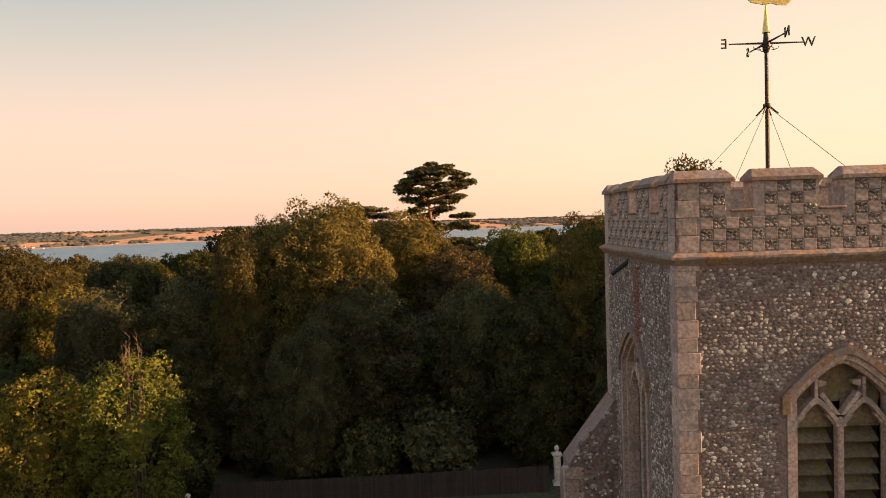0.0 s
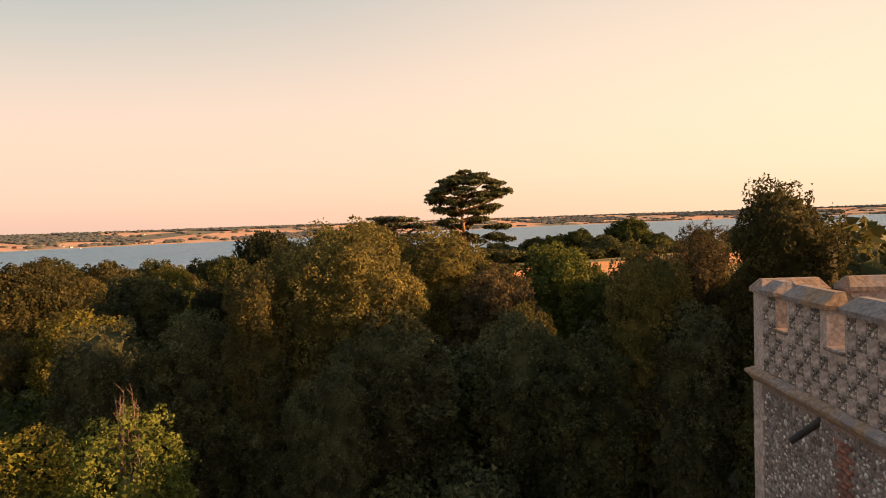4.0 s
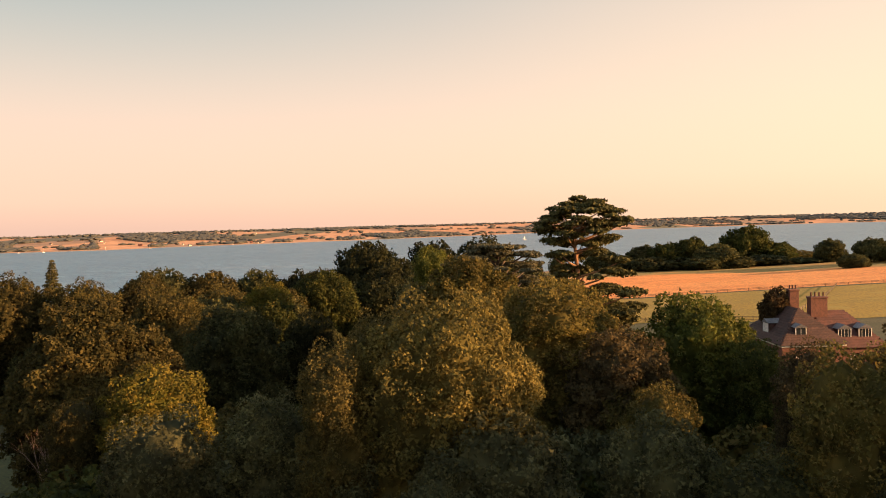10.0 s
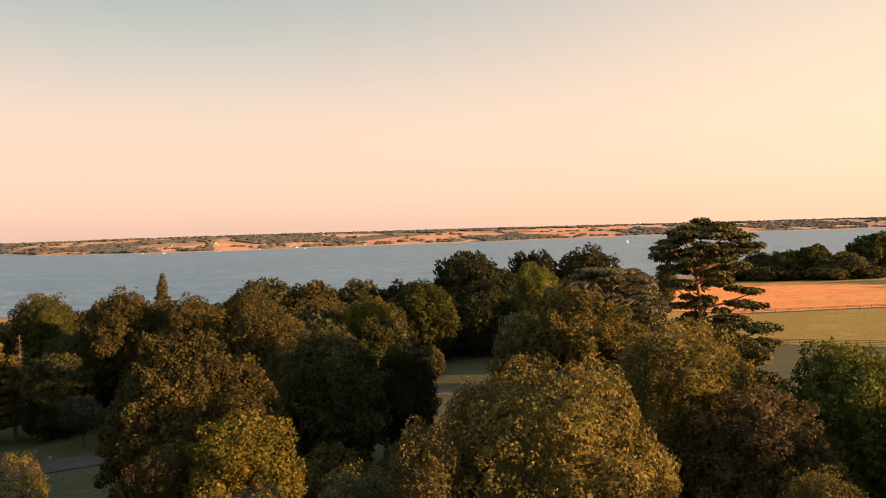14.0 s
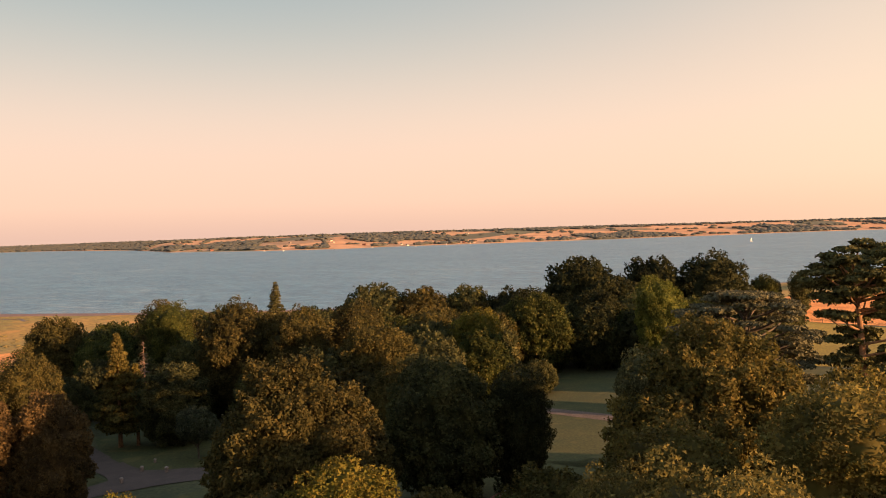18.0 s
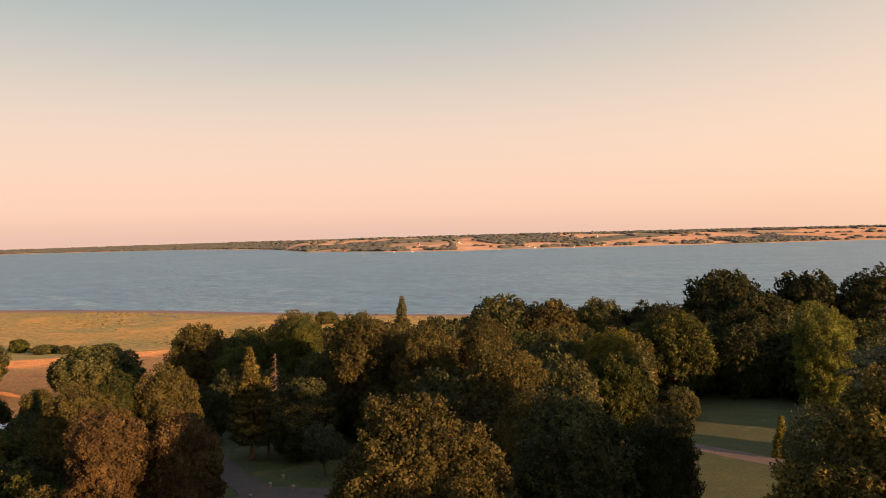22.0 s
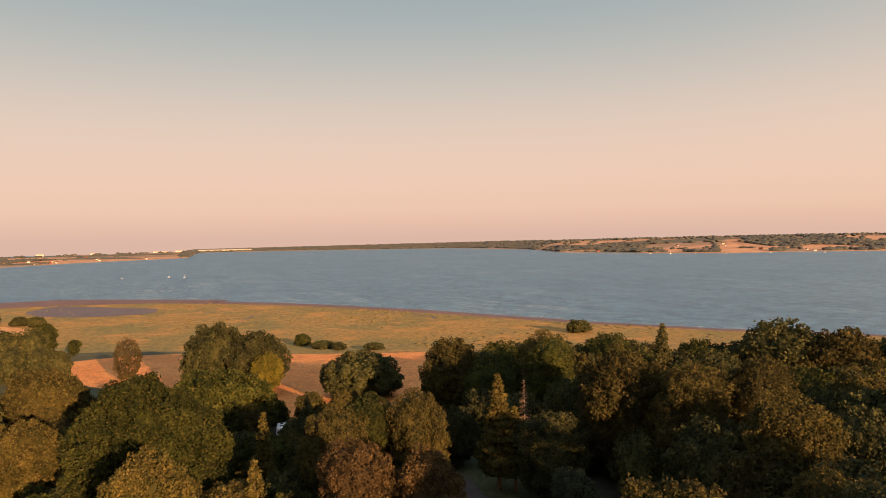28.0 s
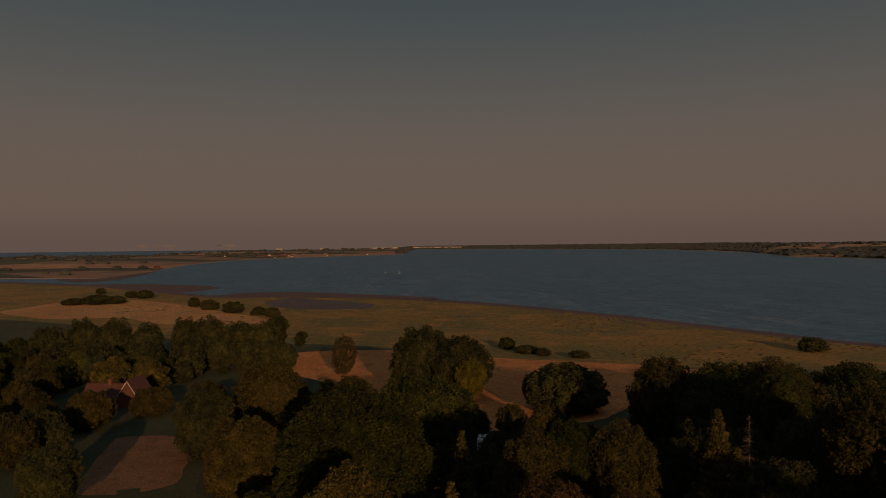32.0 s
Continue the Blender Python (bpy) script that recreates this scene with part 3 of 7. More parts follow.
plant("oak", -174.0, 140.1, 5.6, 5.1, "green", 1)
plant("oak", -151.5, 136.3, 12.7, 6.6, "moss", 2)
plant("oak", -134.1, 128.8, 5.1, 7.7, "dark", 2)
plant("hazel", -115.6, 106.7, 4.9, 6.5, "dark", 2)
plant("pear_tree", -102.7, 100.1, -0.4, 3.6, "grey", 4)
plant("beech", -102.0, 63.1, 10.7, 5.1, "copper", 2)
plant("beech", -98.7, 71.4, 8.4, 5.4, "copper", 2)
plant("maple", -124.5, 69.3, 9.4, 5.7, "moss", 2)
plant("maple", -126.5, 76.9, 10.0, 4.9, "green", 2)
plant("maple", -121.0, 82.7, 10.8, 5.1, "moss", 2)
plant("maple", -77.9, 159.4, 10.1, 6.2, "yellow", 2)
plant("maple", -94.3, 167.9, 9.4, 6.3, "moss", 1)
plant("oak", -72.0, 151.5, 6.5, 7.4, "green", 2)
plant("oak", -74.9, 189.8, 10.6, 10.0, "green", 2)
plant("oak", -63.4, 212.3, 9.7, 9.4, "deep", 2)
plant("holly", -65.0, 165.0, -2.0, 4.6, "dark", 2)
plant("lime_tree", -36.3, 154.9, 18.0, 5.2, "lime", 2)
plant("oak", -139.9, 214.0, 10.4, 12.8, "dark", 1)
plant("oak", -125.3, 219.3, 9.2, 10.4, "moss", 1)
plant("oak", -114.9, 235.9, 8.4, 9.3, "dark", 1)
plant("oak", -98.0, 235.6, 7.7, 11.8, "deep", 1)
plant("poplar", -83.1, 261.9, 16.7, 13.4, "deep", 1)
plant("poplar", -60.6, 271.4, 16.0, 12.6, "deep", 1)
plant("poplar", -40.1, 274.6, 17.8, 11.9, "deep", 1)
plant("poplar", -69.7, 246.9, 11.2, 13.7, "deep", 1)
plant("oak", -27.2, 343.9, 4.9, 6.0, "green", 1)
plant("poplar", -87.1, 273.4, 15.1, 12.3, "deep", 1)
plant("oak", -88.3, 223.7, 8.8, 8.6, "deep", 1)
plant("oak", -124.8, 229.4, 4.2, 9.6, "dark", 1)
plant("oak", -147.1, 216.1, 5.0, 9.2, "dark", 1)
plant("oak", -137.1, 226.0, 4.9, 6.3, "green", 1)
plant("oak", -121.6, 236.7, 5.3, 5.3, "dark", 1)
plant("oak", -166.9, 174.1, 7.5, 6.0, "green", 1)
plant("oak", -158.2, 201.8, 3.8, 8.2, "green", 1)
plant("holly", -44.7, 201.2, 7.4, 10.1, "deep", 1)
plant("willow", -25.1, 86.9, 15.4, 3.9, "sage", 2)
plant("holly", -24.0, 151.0, 2.5, 4.5, "deep", 1)
plant("holly", -19.0, 172.0, 3.0, 5.0, "deep", 1)
# towards the marsh
plant("oak", -223.1, 120.5, 0.2, 13.3, "dark", 2)
plant("oak", -265.1, 86.6, 8.3, 10.8, "dark", 2)
plant("oak", -258.2, 97.2, 5.1, 11.6, "dark", 2)
plant("maple", -244.8, 97.7, -0.6, 5.2, "yellow", 2)
plant("hawthorn", -313.0, 65.6, -0.2, 5.2, "brown", 4)
plant("chestnut", -146.5, 45.5, 13.7, 13.3, "green", 3)
plant("maple", -116.9, 40.7, 9.0, 6.0, "olive", 2)
plant("oak", -197.9, 70.3, 4.0, 13.8, "green", 2)
plant("maple", -209.3, 52.7, 2.9, 8.3, "moss", 2)
plant("oak", -216.9, 33.8, 5.6, 10.7, "moss", 2)
plant("maple", -164.9, 27.4, 5.0, 7.6, "olive", 2)
plant("oak", -194.7, 18.4, 5.2, 6.5, "dark", 2)
plant("maple", -247.2, 0.6, -4.3, 6.2, "moss", 2)
plant("maple", -232.9, -12.8, -1.8, 7.1, "olive", 2)
plant("oak", -160.9, -5.1, 3.7, 5.2, "dark", 2)
plant("oak", -338.1, 4.9, -1.6, 7.1, "dark", 1)
plant("oak", -338.7, 15.8, -1.9, 6.6, "dark", 1)
plant("oak", -338.9, 26.6, -2.9, 7.1, "dark", 1)
plant("oak", -336.8, 37.2, -3.7, 6.9, "dark", 1)
plant("oak", -332.6, 43.1, -5.4, 4.9, "dark", 1)
plant("oak", -375.8, -0.3, 2.7, 7.3, "dark", 1)
plant("oak", -376.4, 9.5, 3.0, 8.1, "dark", 1)
plant("oak", -374.9, 24.4, -0.1, 10.0, "dark", 1)
plant("oak", -370.9, 35.7, 0.3, 6.3, "dark", 1)
plant("oak", -409.7, 42.3, -1.9, 5.1, "green", 1)
plant("oak", -362.9, -41.3, 5.2, 7.0, "dark", 1)
plant("oak", -365.2, -29.1, 4.7, 7.6, "dark", 1)
plant("oak", -362.1, -15.6, 2.4, 7.5, "dark", 1)
plant("oak", -322.3, -11.3, -0.4, 7.4, "dark", 1)
plant("oak", -324.8, -27.3, -0.7, 8.9, "dark", 1)
plant("maple", -308.5, -32.4, -1.4, 4.8, "lime", 1)
plant("pear_tree", -304.8, -25.6, -2.5, 3.7, "grey", 4)
plant("oak", -302.5, -36.7, -2.5, 6.6, "green", 1)
plant("hawthorn", -289.0, -17.4, -1.5, 7.1, "olive", 1)
plant("hawthorn", -290.7, -6.4, -3.4, 7.5, "olive", 1)
plant("oak", -360.0, -54.1, 2.2, 7.9, "dark", 1)
plant("hawthorn", -740.1, -23.1, -15.5, 5.6, "green", 1)
plant("hawthorn", -704.9, -7.2, -15.3, 8.5, "dark", 1)
plant("hawthorn", -669.6, 14.1, -14.7, 9.6, "dark", 1)
plant("hawthorn", -640.7, 36.2, -17.4, 7.0, "dark", 1)
plant("hawthorn", -621.8, 46.2, -16.5, 6.6, "dark", 1)
plant("hawthorn", -524.6, 46.9, -13.5, 7.0, "green", 1)
plant("hawthorn", -795.6, -120.3, -14.5, 13.4, "dark", 1)
plant("hawthorn", -798.6, -140.8, -17.9, 10.8, "dark", 1)
plant("hawthorn", -800.3, -103.0, -16.6, 10.3, "dark", 1)
plant("hawthorn", -875.9, -98.6, -17.1, 7.7, "dark", 1)
plant("hawthorn", -860.9, -82.6, -15.4, 9.3, "dark", 1)
plant("hawthorn", -946.6, -143.5, -17.3, 5.8, "dark", 1)
plant("hawthorn", -474.4, 59.8, -18.5, 3.6, "green", 1)
plant("hawthorn", -325.6, 17.6, -12.6, 2.1, "green", 1)
plant("hawthorn", 11.0, 43.7, 16.6, 3.1, "brown", 2)
plant("hawthorn", 7.9, 48.8, 15.2, 2.4, "brown", 2)
plant("maple", -158.4, 124.5, 4.7, 7.0, "green", 2)
plant("oak", -141.8, 102.4, 1.0, 5.7, "dark", 2)
plant("oak", -128.9, 131.7, 5.2, 6.6, "dark", 2)
plant("maple", -211.8, 18.4, 3.3, 6.8, "moss", 2)
# young trees below the tower, hedges on the marsh and the trees beyond the paddock
plant("elder", -22.9, 28.9, 9.4, 3.1, "lime", 4)
plant("elder", -28.5, 28.3, 8.7, 3.0, "yellow", 4)
plant("elder", -56.8, 49.1, 9.3, 2.3, "yellow", 4)
plant("oak", -42.3, 348.2, 4.9, 7.7, "green", 1)
plant("oak", -26.8, 348.8, 3.8, 6.5, "dark", 1)
plant("oak", -13.6, 348.6, 6.1, 4.9, "dark", 1)
plant("oak", 55.6, 501.8, 5.7, 12.6, "green", 1)
plant("oak", 71.2, 505.0, 9.2, 13.5, "green", 1)
plant("oak", 85.8, 493.1, 4.5, 15.6, "dark", 1)
plant("oak", 114.4, 533.9, 15.6, 17.6, "green", 1)
plant("oak", 132.8, 528.1, 4.3, 13.9, "green", 1)
plant("oak", 41.4, 513.2, 4.2, 12.1, "dark", 1)
plant("hawthorn", 149.2, 545.7, -2.8, 17.9, "olive", 1)
plant("oak", 157.8, 498.3, 6.3, 9.7, "dark", 1)
plant("oak", 166.7, 453.2, 7.8, 10.9, "dark", 1)
plant("oak", 177.9, 438.0, 7.2, 11.2, "dark", 1)
plant("hawthorn", 139.2, 409.0, 1.2, 8.3, "dark", 1)
plant("oak", 14.3, 525.5, 1.1, 13.4, "dark", 1)
plant("hawthorn", 27.0, 505.5, -2.4, 15.4, "dark", 0)
plant("hawthorn", 46.9, 493.6, -3.0, 14.9, "dark", 0)
plant("hawthorn", 62.3, 496.7, -2.7, 15.0, "dark", 0)
plant("hawthorn", 75.8, 484.4, -3.2, 14.5, "dark", 0)
plant("hawthorn", 96.1, 490.8, -3.2, 14.6, "dark", 0)
plant("hawthorn", 118.4, 501.2, -3.4, 14.8, "dark", 0)
plant("hawthorn", 146.2, 503.8, -5.7, 14.8, "dark", 0)
plant("hawthorn", -424.1, 55.5, -12.5, 3.0, "green", 0)
plant("hawthorn", -395.5, 166.8, -16.2, 4.8, "green", 0)
plant("hawthorn", -373.9, 169.4, -17.7, 7.2, "dark", 0)
plant("hawthorn", -360.2, 173.3, -17.3, 3.8, "dark", 0)
plant("hawthorn", -348.9, 187.3, -17.6, 5.6, "dark", 0)
plant("hawthorn", -341.3, 321.9, -15.6, 7.7, "dark", 0)


def inside_plan(x, y, plan):
    odd = False
    for (x1, y1), (x2, y2) in zip(plan, plan[1:] + plan[:1]):
        if (y1 > y) != (y2 > y) and x < x1 + (y - y1) / (y2 - y1) * (x2 - x1):
            odd = not odd
    return odd


def fill_wood(seed, plan, gap, low, high, tints, kind, words, detail=0):
    """Lower trees that close the wood between the tall ones; also unseen trees added for shade."""
    rng = random.Random(seed)
    xs, ys = [q[0] for q in plan], [q[1] for q in plan]
    done = [(a, b, c * 0.55) for a, b, c in PLANTED] + [(-186, 82, 3), (-179, 76, 3), (-172, 71, 2)]
    for _ in range(2600):
        x, y = rng.uniform(min(xs), max(xs)), rng.uniform(min(ys), max(ys))
        if not inside_plan(x, y, plan) or any((x - a) ** 2 + (y - b) ** 2 < (gap * 0.5 + c) ** 2 for a, b, c in done):
            continue
        tall = rng.uniform(low, high)
        radius = tall * rng.uniform(0.42, 0.56)
        done.append((x, y, gap * 0.5))
        tint = rng.choice(tints)
        broadleaf(kind, x, y, lie(x, y) + tall, radius, tint, detail, words.format(TINT_WORDS[tint]), kind.replace("_", " ") + " trees", rng.uniform(0, 6.28))


fill_wood(1, [(-62, 108), (-74, 130), (-80, 180), (-66, 196), (-38, 190), (-18, 205), (-30, 262), (-100, 268), (-165, 225), (-205, 168), (-184, 128), (-142, 113), (-128, 119), (-96, 116)], 8.0, 12, 18, ["green", "dark", "dark", "moss"], "hazel", "low bushy hazel with {} leaves under the taller trees", 1)
fill_wood(2, [(-116, 32), (-104, 66), (-114, 84), (-138, 96), (-164, 96), (-174, 108), (-196, 100), (-200, 90), (-196, 66), (-235, 54), (-240, 30), (-172, 24)], 7.5, 6, 9.5, ["green", "moss", "dark"], "hazel", "low bushy hazel with {} leaves under the taller trees", 1)
fill_wood(3, [(-46, 43), (12, 43), (20, 60), (6, 74), (-4, 92), (-24, 96), (-32, 80), (-50, 64)], 6.5, 7, 10.5, ["sage", "olive", "green"], "hazel", "low bushy hazel with {} leaves under the taller trees", 1)
# unseen western belt, added to keep low sun off the churchyard trees
fill_wood(4, [(20, 26), (70, 8), (85, 78), (34, 78)], 12, 13, 18, ["dark", "green", "olive"], "sycamore", "tall sycamore with {} leaves west of the churchyard")
fill_wood(5, [(-300, -45), (-300, 5), (-345, 10), (-380, 0), (-372, -60)], 10, 7, 10, ["dark", "dark", "green"], "oak", "broad oak with {} leaves in the parkland")
fill_wood(8, [(-388, -90), (-398, -56), (-357, -37), (-312, -29), (-267, -34), (-220, -16), (-195, -17), (-199, -31)], 9.0, 7, 11, ["dark", "moss", "green"], "oak", "broad oak with {} leaves in the farm gardens", 1)
fill_wood(6, [(-48, 36), (-24, 35.5), (0, 34.5), (11, 37), (14, 46), (-52, 47)], 4.6, 3.6, 6.2, ["sage", "dark", "moss"], "holly", "dense holly with {} leaves in deep shade")
# taller out-of-view sycamores, added only to cast shade eastwards
fill_wood(7, [(36, 34), (72, 32), (80, 47), (42, 49)], 11, 18, 22, ["dark", "green"], "sycamore", "tall sycamore with {} leaves west of the churchyard")

# ---- building helpers ----
def part(name, shape, mat, parent=None, label=""):
    """Links a bmesh or mesh as one object, under a thing or a part."""
    me = finish(name, shape, mat) if isinstance(shape, bmesh.types.BMesh) else shape
    ob = new(name, me)
    if parent:
        ob.parent = parent
    return tagged(ob, label) if label else ob


def thing(name, place, label, category, group="", kind="", turn=0.0):
    ob = new(name)
    ob.matrix_basis = pose(*place, 0, 0, turn)
    return tagged(ob, label, category, group, kind)


def box(bm, x0, x1, y0, y1, z0, z1, bevel=0.0):
    made = bmesh.ops.create_cube(bm, size=1, matrix=Matrix.Translation(((x0 + x1) / 2, (y0 + y1) / 2, (z0 + z1) / 2)) @ Matrix.Diagonal((x1 - x0, y1 - y0, z1 - z0, 1)))
    if bevel:
        edges = {e for v in made["verts"] for e in v.link_edges}
        bmesh.ops.bevel(bm, geom=list(edges), offset=bevel, segments=1, affect="EDGES")
    return bm


def boxed(*size, bevel=0.0):
    return box(bmesh.new(), *size, bevel=bevel)


def prism(bm, outline, axis_a, axis_b, along, start, end):
    """An outline in the plane of two axes, drawn out along a third from start to end."""
    one = [bm.verts.new(Vector(axis_a) * a + Vector(axis_b) * b + Vector(along) * start) for a, b in outline]
    two = [bm.verts.new(Vector(axis_a) * a + Vector(axis_b) * b + Vector(along) * end) for a, b in outline]
    n = len(outline)
    bm.faces.new(one[::-1])
    bm.faces.new(two)
    for i in range(n):
        bm.faces.new((one[i], one[(i + 1) % n], two[(i + 1) % n], two[i]))
    return bm


def lathe(bm, profile, sides=14):
    """A turned shape from (radius, height) pairs."""
    rings = [[bm.verts.new((r * math.cos(a), r * math.sin(a), z)) for a in np.linspace(0, 2 * math.pi, sides, endpoint=False)] for r, z in profile]
    for one, two in zip(rings, rings[1:]):
        for k in range(sides):
            bm.faces.new((one[k], one[(k + 1) % sides], two[(k + 1) % sides], two[k]))
    bm.faces.new(rings[0][::-1])
    bm.faces.new(rings[-1])
    return bm


def rod(bm, a, b, r, sides=6, r2=None):
    return tube(bm, [Vector(a), Vector(b)], [r, r2 or r], sides)


def stony(random_from):
    """Flints: grey, brown and white ones, with paler rinds."""
    def build(t, p):
        if random_from == "island":
            src = t.nodes.new("ShaderNodeNewGeometry").outputs["Random Per Island"]
        else:
            src = t.nodes.new("ShaderNodeObjectInfo").outputs["Random"]
        r = ramp(t, [(0.0, (0.114, 0.103, 0.098)), (0.2, (0.251, 0.222, 0.204)), (0.38, (0.160, 0.140, 0.130)), (0.52, (0.388, 0.351, 0.324)), (0.70, (0.274, 0.240, 0.218)), (0.84, (0.520, 0.485, 0.450)), (0.965, (0.70, 0.67, 0.63))], "CONSTANT")
        t.links.new(src, r.inputs["Fac"])
        n = noise_tex(t, 22, 4)
        r2 = ramp(t, [(0.35, (0.7, 0.68, 0.66)), (0.65, (1.2, 1.2, 1.2))])
        t.links.new(n.outputs["Fac"], r2.inputs["Fac"])
        t.links.new(mixed(t, 1.0, r.outputs["Color"], r2.outputs["Color"], "MULTIPLY"), p.inputs["Base Color"])
        bump(t, p, n.outputs["Fac"], 0.3, 0.01)
    return build


FLINT = material("flint_cobbles", stony("island"), 0.85)
FLINT_ONE = material("flint_cobble", stony("object"), 0.85)
MORTAR = material("lime_mortar", surface((0.190, 0.136, 0.122), (0.242, 0.178, 0.161), 1.5, 18, (0.205, 0.112, 0.093), relief=0.7, depth=0.03), 0.95)
ASHLAR = material("weathered_limestone", surface((0.355, 0.276, 0.242), (0.430, 0.336, 0.297), 1.3, 16, (0.245, 0.207, 0.192), relief=0.4, depth=0.015, random_tint=0.16), 0.9)
LICHEN = material("lichened_coping_stone", surface((0.225, 0.187, 0.176), (0.25, 0.155, 0.092), 1.1, 14, (0.175, 0.153, 0.149), relief=0.5, depth=0.02, random_tint=0.15), 0.9)
FLUSH = material("knapped_flint_dark", surface((0.085, 0.068, 0.062), (0.225, 0.180, 0.155), 11, 34, (0.56, 0.46, 0.39), relief=0.6, depth=0.02, random_tint=0.25), 0.45)
LOUVRE = material("weathered_louvre_oak", surface((0.115, 0.095, 0.060), (0.17, 0.13, 0.085), 1.2, 14, (0.135, 0.125, 0.040), relief=0.4, depth=0.01, random_tint=0.2), 0.85)
LEAD = material("dull_lead", surface((0.16, 0.16, 0.165), (0.22, 0.215, 0.21), 0.8, 9), 0.55, 0.3)
IRON = material("black_iron", surface((0.025, 0.022, 0.020), (0.05, 0.04, 0.035), 6, 30), 0.5, 0.6)
GILT = material("gilded_copper", surface((0.86, 0.58, 0.16), (0.95, 0.68, 0.25), 5, 30, relief=0.1), 0.28, 1.0)
# near-black colour that stands in for the shade inside the belfry
BELFRY_SHADE = material("unlit_belfry", surface((0.03, 0.027, 0.024), (0.045, 0.04, 0.035), 2, 9))

TW, STRING = 5.6, 16.0
tower = thing("church_tower", (0, 0, 0), "square flint church tower with chequered battlements and louvred belfry windows", "church tower")


def arch(hw, sill, spring, apex, n=9):
    """Half-open outline of a low pointed arch: up one side, over and down the other."""
    side = [(-hw, sill), (-hw, spring)]
    for i in range(1, n):
        k = i / n
        side.append((-hw + hw * k, spring + (apex - spring) * (1 - (1 - k) ** 1.45)))
    return side + [(0, apex)] + [(-x, z) for x, z in reversed(side)]


def face_pose(side):
    """From (u along the wall, v out of it, z) to the tower's own axes; side 0 north, 1 east, 2 south, 3 west."""
    return [Matrix(((1, 0, 0, 0), (0, -1, 0, 0), (0, 0, 1, 0), (0, 0, 0, 1))), Matrix(((0, -1, 0, 0), (1, 0, 0, 0), (0, 0, 1, 0), (0, 0, 0, 1))),
            Matrix(((1, 0, 0, 0), (0, 1, 0, TW), (0, 0, 1, 0), (0, 0, 0, 1))), Matrix(((0, 1, 0, TW), (1, 0, 0, 0), (0, 0, 1, 0), (0, 0, 0, 1)))][side]


SILL, SPRING, APEX, MIDDLE = 9.9, 13.45, 14.2, 3.08


def wall_with_window(side):
    bm = bmesh.new()
    if side > 1:
        box(bm, 0.62 if side == 2 else 0.0, TW - (0.62 if side == 2 else 0), -0.6, 0, -1.5, STRING)
    else:
        hole = [(x + MIDDLE, z) for x, z in arch(1.0, SILL, SPRING, APEX - 0.1)]
        cx, cz = MIDDLE, 12.0
        lo, hi = 0.0, TW
        outer = []
        for x, z in hole:
            dx, dz = x - cx, z - cz
            k = min(((hi - cx) / dx if dx > 0 else (lo - cx) / dx) if abs(dx) > 1e-6 else 99, ((STRING - cz) / dz if dz > 0 else (-1.5 - cz) / dz) if abs(dz) > 1e-6 else 99)
            outer.append((cx + dx * k, cz + dz * k))
        front, back = [], []
        for depth, rows in ((0.0, front), (-0.6, back)):
            rows.append([bm.verts.new((x, depth, z)) for x, z in hole])
            rows.append([bm.verts.new((x, depth, z)) for x, z in outer])
        n = len(hole)
        for i in range(n):
            j = (i + 1) % n
            bm.faces.new((front[0][i], front[0][j], front[1][j], front[1][i]))
            bm.faces.new((front[0][i], back[0][i], back[0][j], front[0][j]))
        for (a, b), (c, d) in (((lo, STRING), (lo, -1.5)), ((hi, STRING), (hi, -1.5))):
            pass
        # corners of the sheet that the fan leaves open
        def corner(px, pz, i, j):
            v = bm.verts.new((px, 0, pz))
            bm.faces.new((front[1][i], front[1][j], v))
        for i in range(n):
            j = (i + 1) % n
            (x1, z1), (x2, z2) = outer[i], outer[j]
            if abs(x1 - x2) > 1e-4 and abs(z1 - z2) > 1e-4:
                px = lo if min(x1, x2) - lo < 1e-3 else hi
                pz = STRING if max(z1, z2) > STRING - 1e-3 else -1.5
                corner(px, pz, i, j)
    bm.transform(face_pose(side))
    bmesh.ops.recalc_face_normals(bm, faces=bm.faces)
    return part("wall", bm, MORTAR, tower)


walls = [wall_with_window(s) for s in range(4)]


def pebble_template():
    bm = bmesh.new()
    bmesh.ops.create_icosphere(bm, subdivisions=1, radius=1)
    v = np.array([q.co[:] for q in bm.verts])
    f = np.array([[q.index for q in face.verts] for face in bm.faces])
    bm.free()
    return v, f


PEB_V, PEB_F = pebble_template()


def flint_spots(side, rng):
    """Rough courses of cobbles; none on the dressed corners or round the window."""
    spots = []
    z = 9.4
    while z < STRING - 0.16:
        u = 0.40 + rng.uniform(0, 0.1)
        while u < TW - 0.40:
            w = float(np.clip(rng.lognormal(-3.22, 0.30), 0.022, 0.085))
            zz = z + rng.uniform(-0.018, 0.018)
            du = abs(u - MIDDLE)
            top = SPRING + (APEX + 0.22 - SPRING) * (1 - min(du / 1.24, 1)) ** 0.8
            if not (du < 1.25 and zz < top):
                spots.append((u, zz, w, w * rng.uniform(0.5, 0.85)))
            u += w * 1.75 + rng.uniform(0.004, 0.034)
        z += rng.uniform(0.062, 0.080)
    return spots


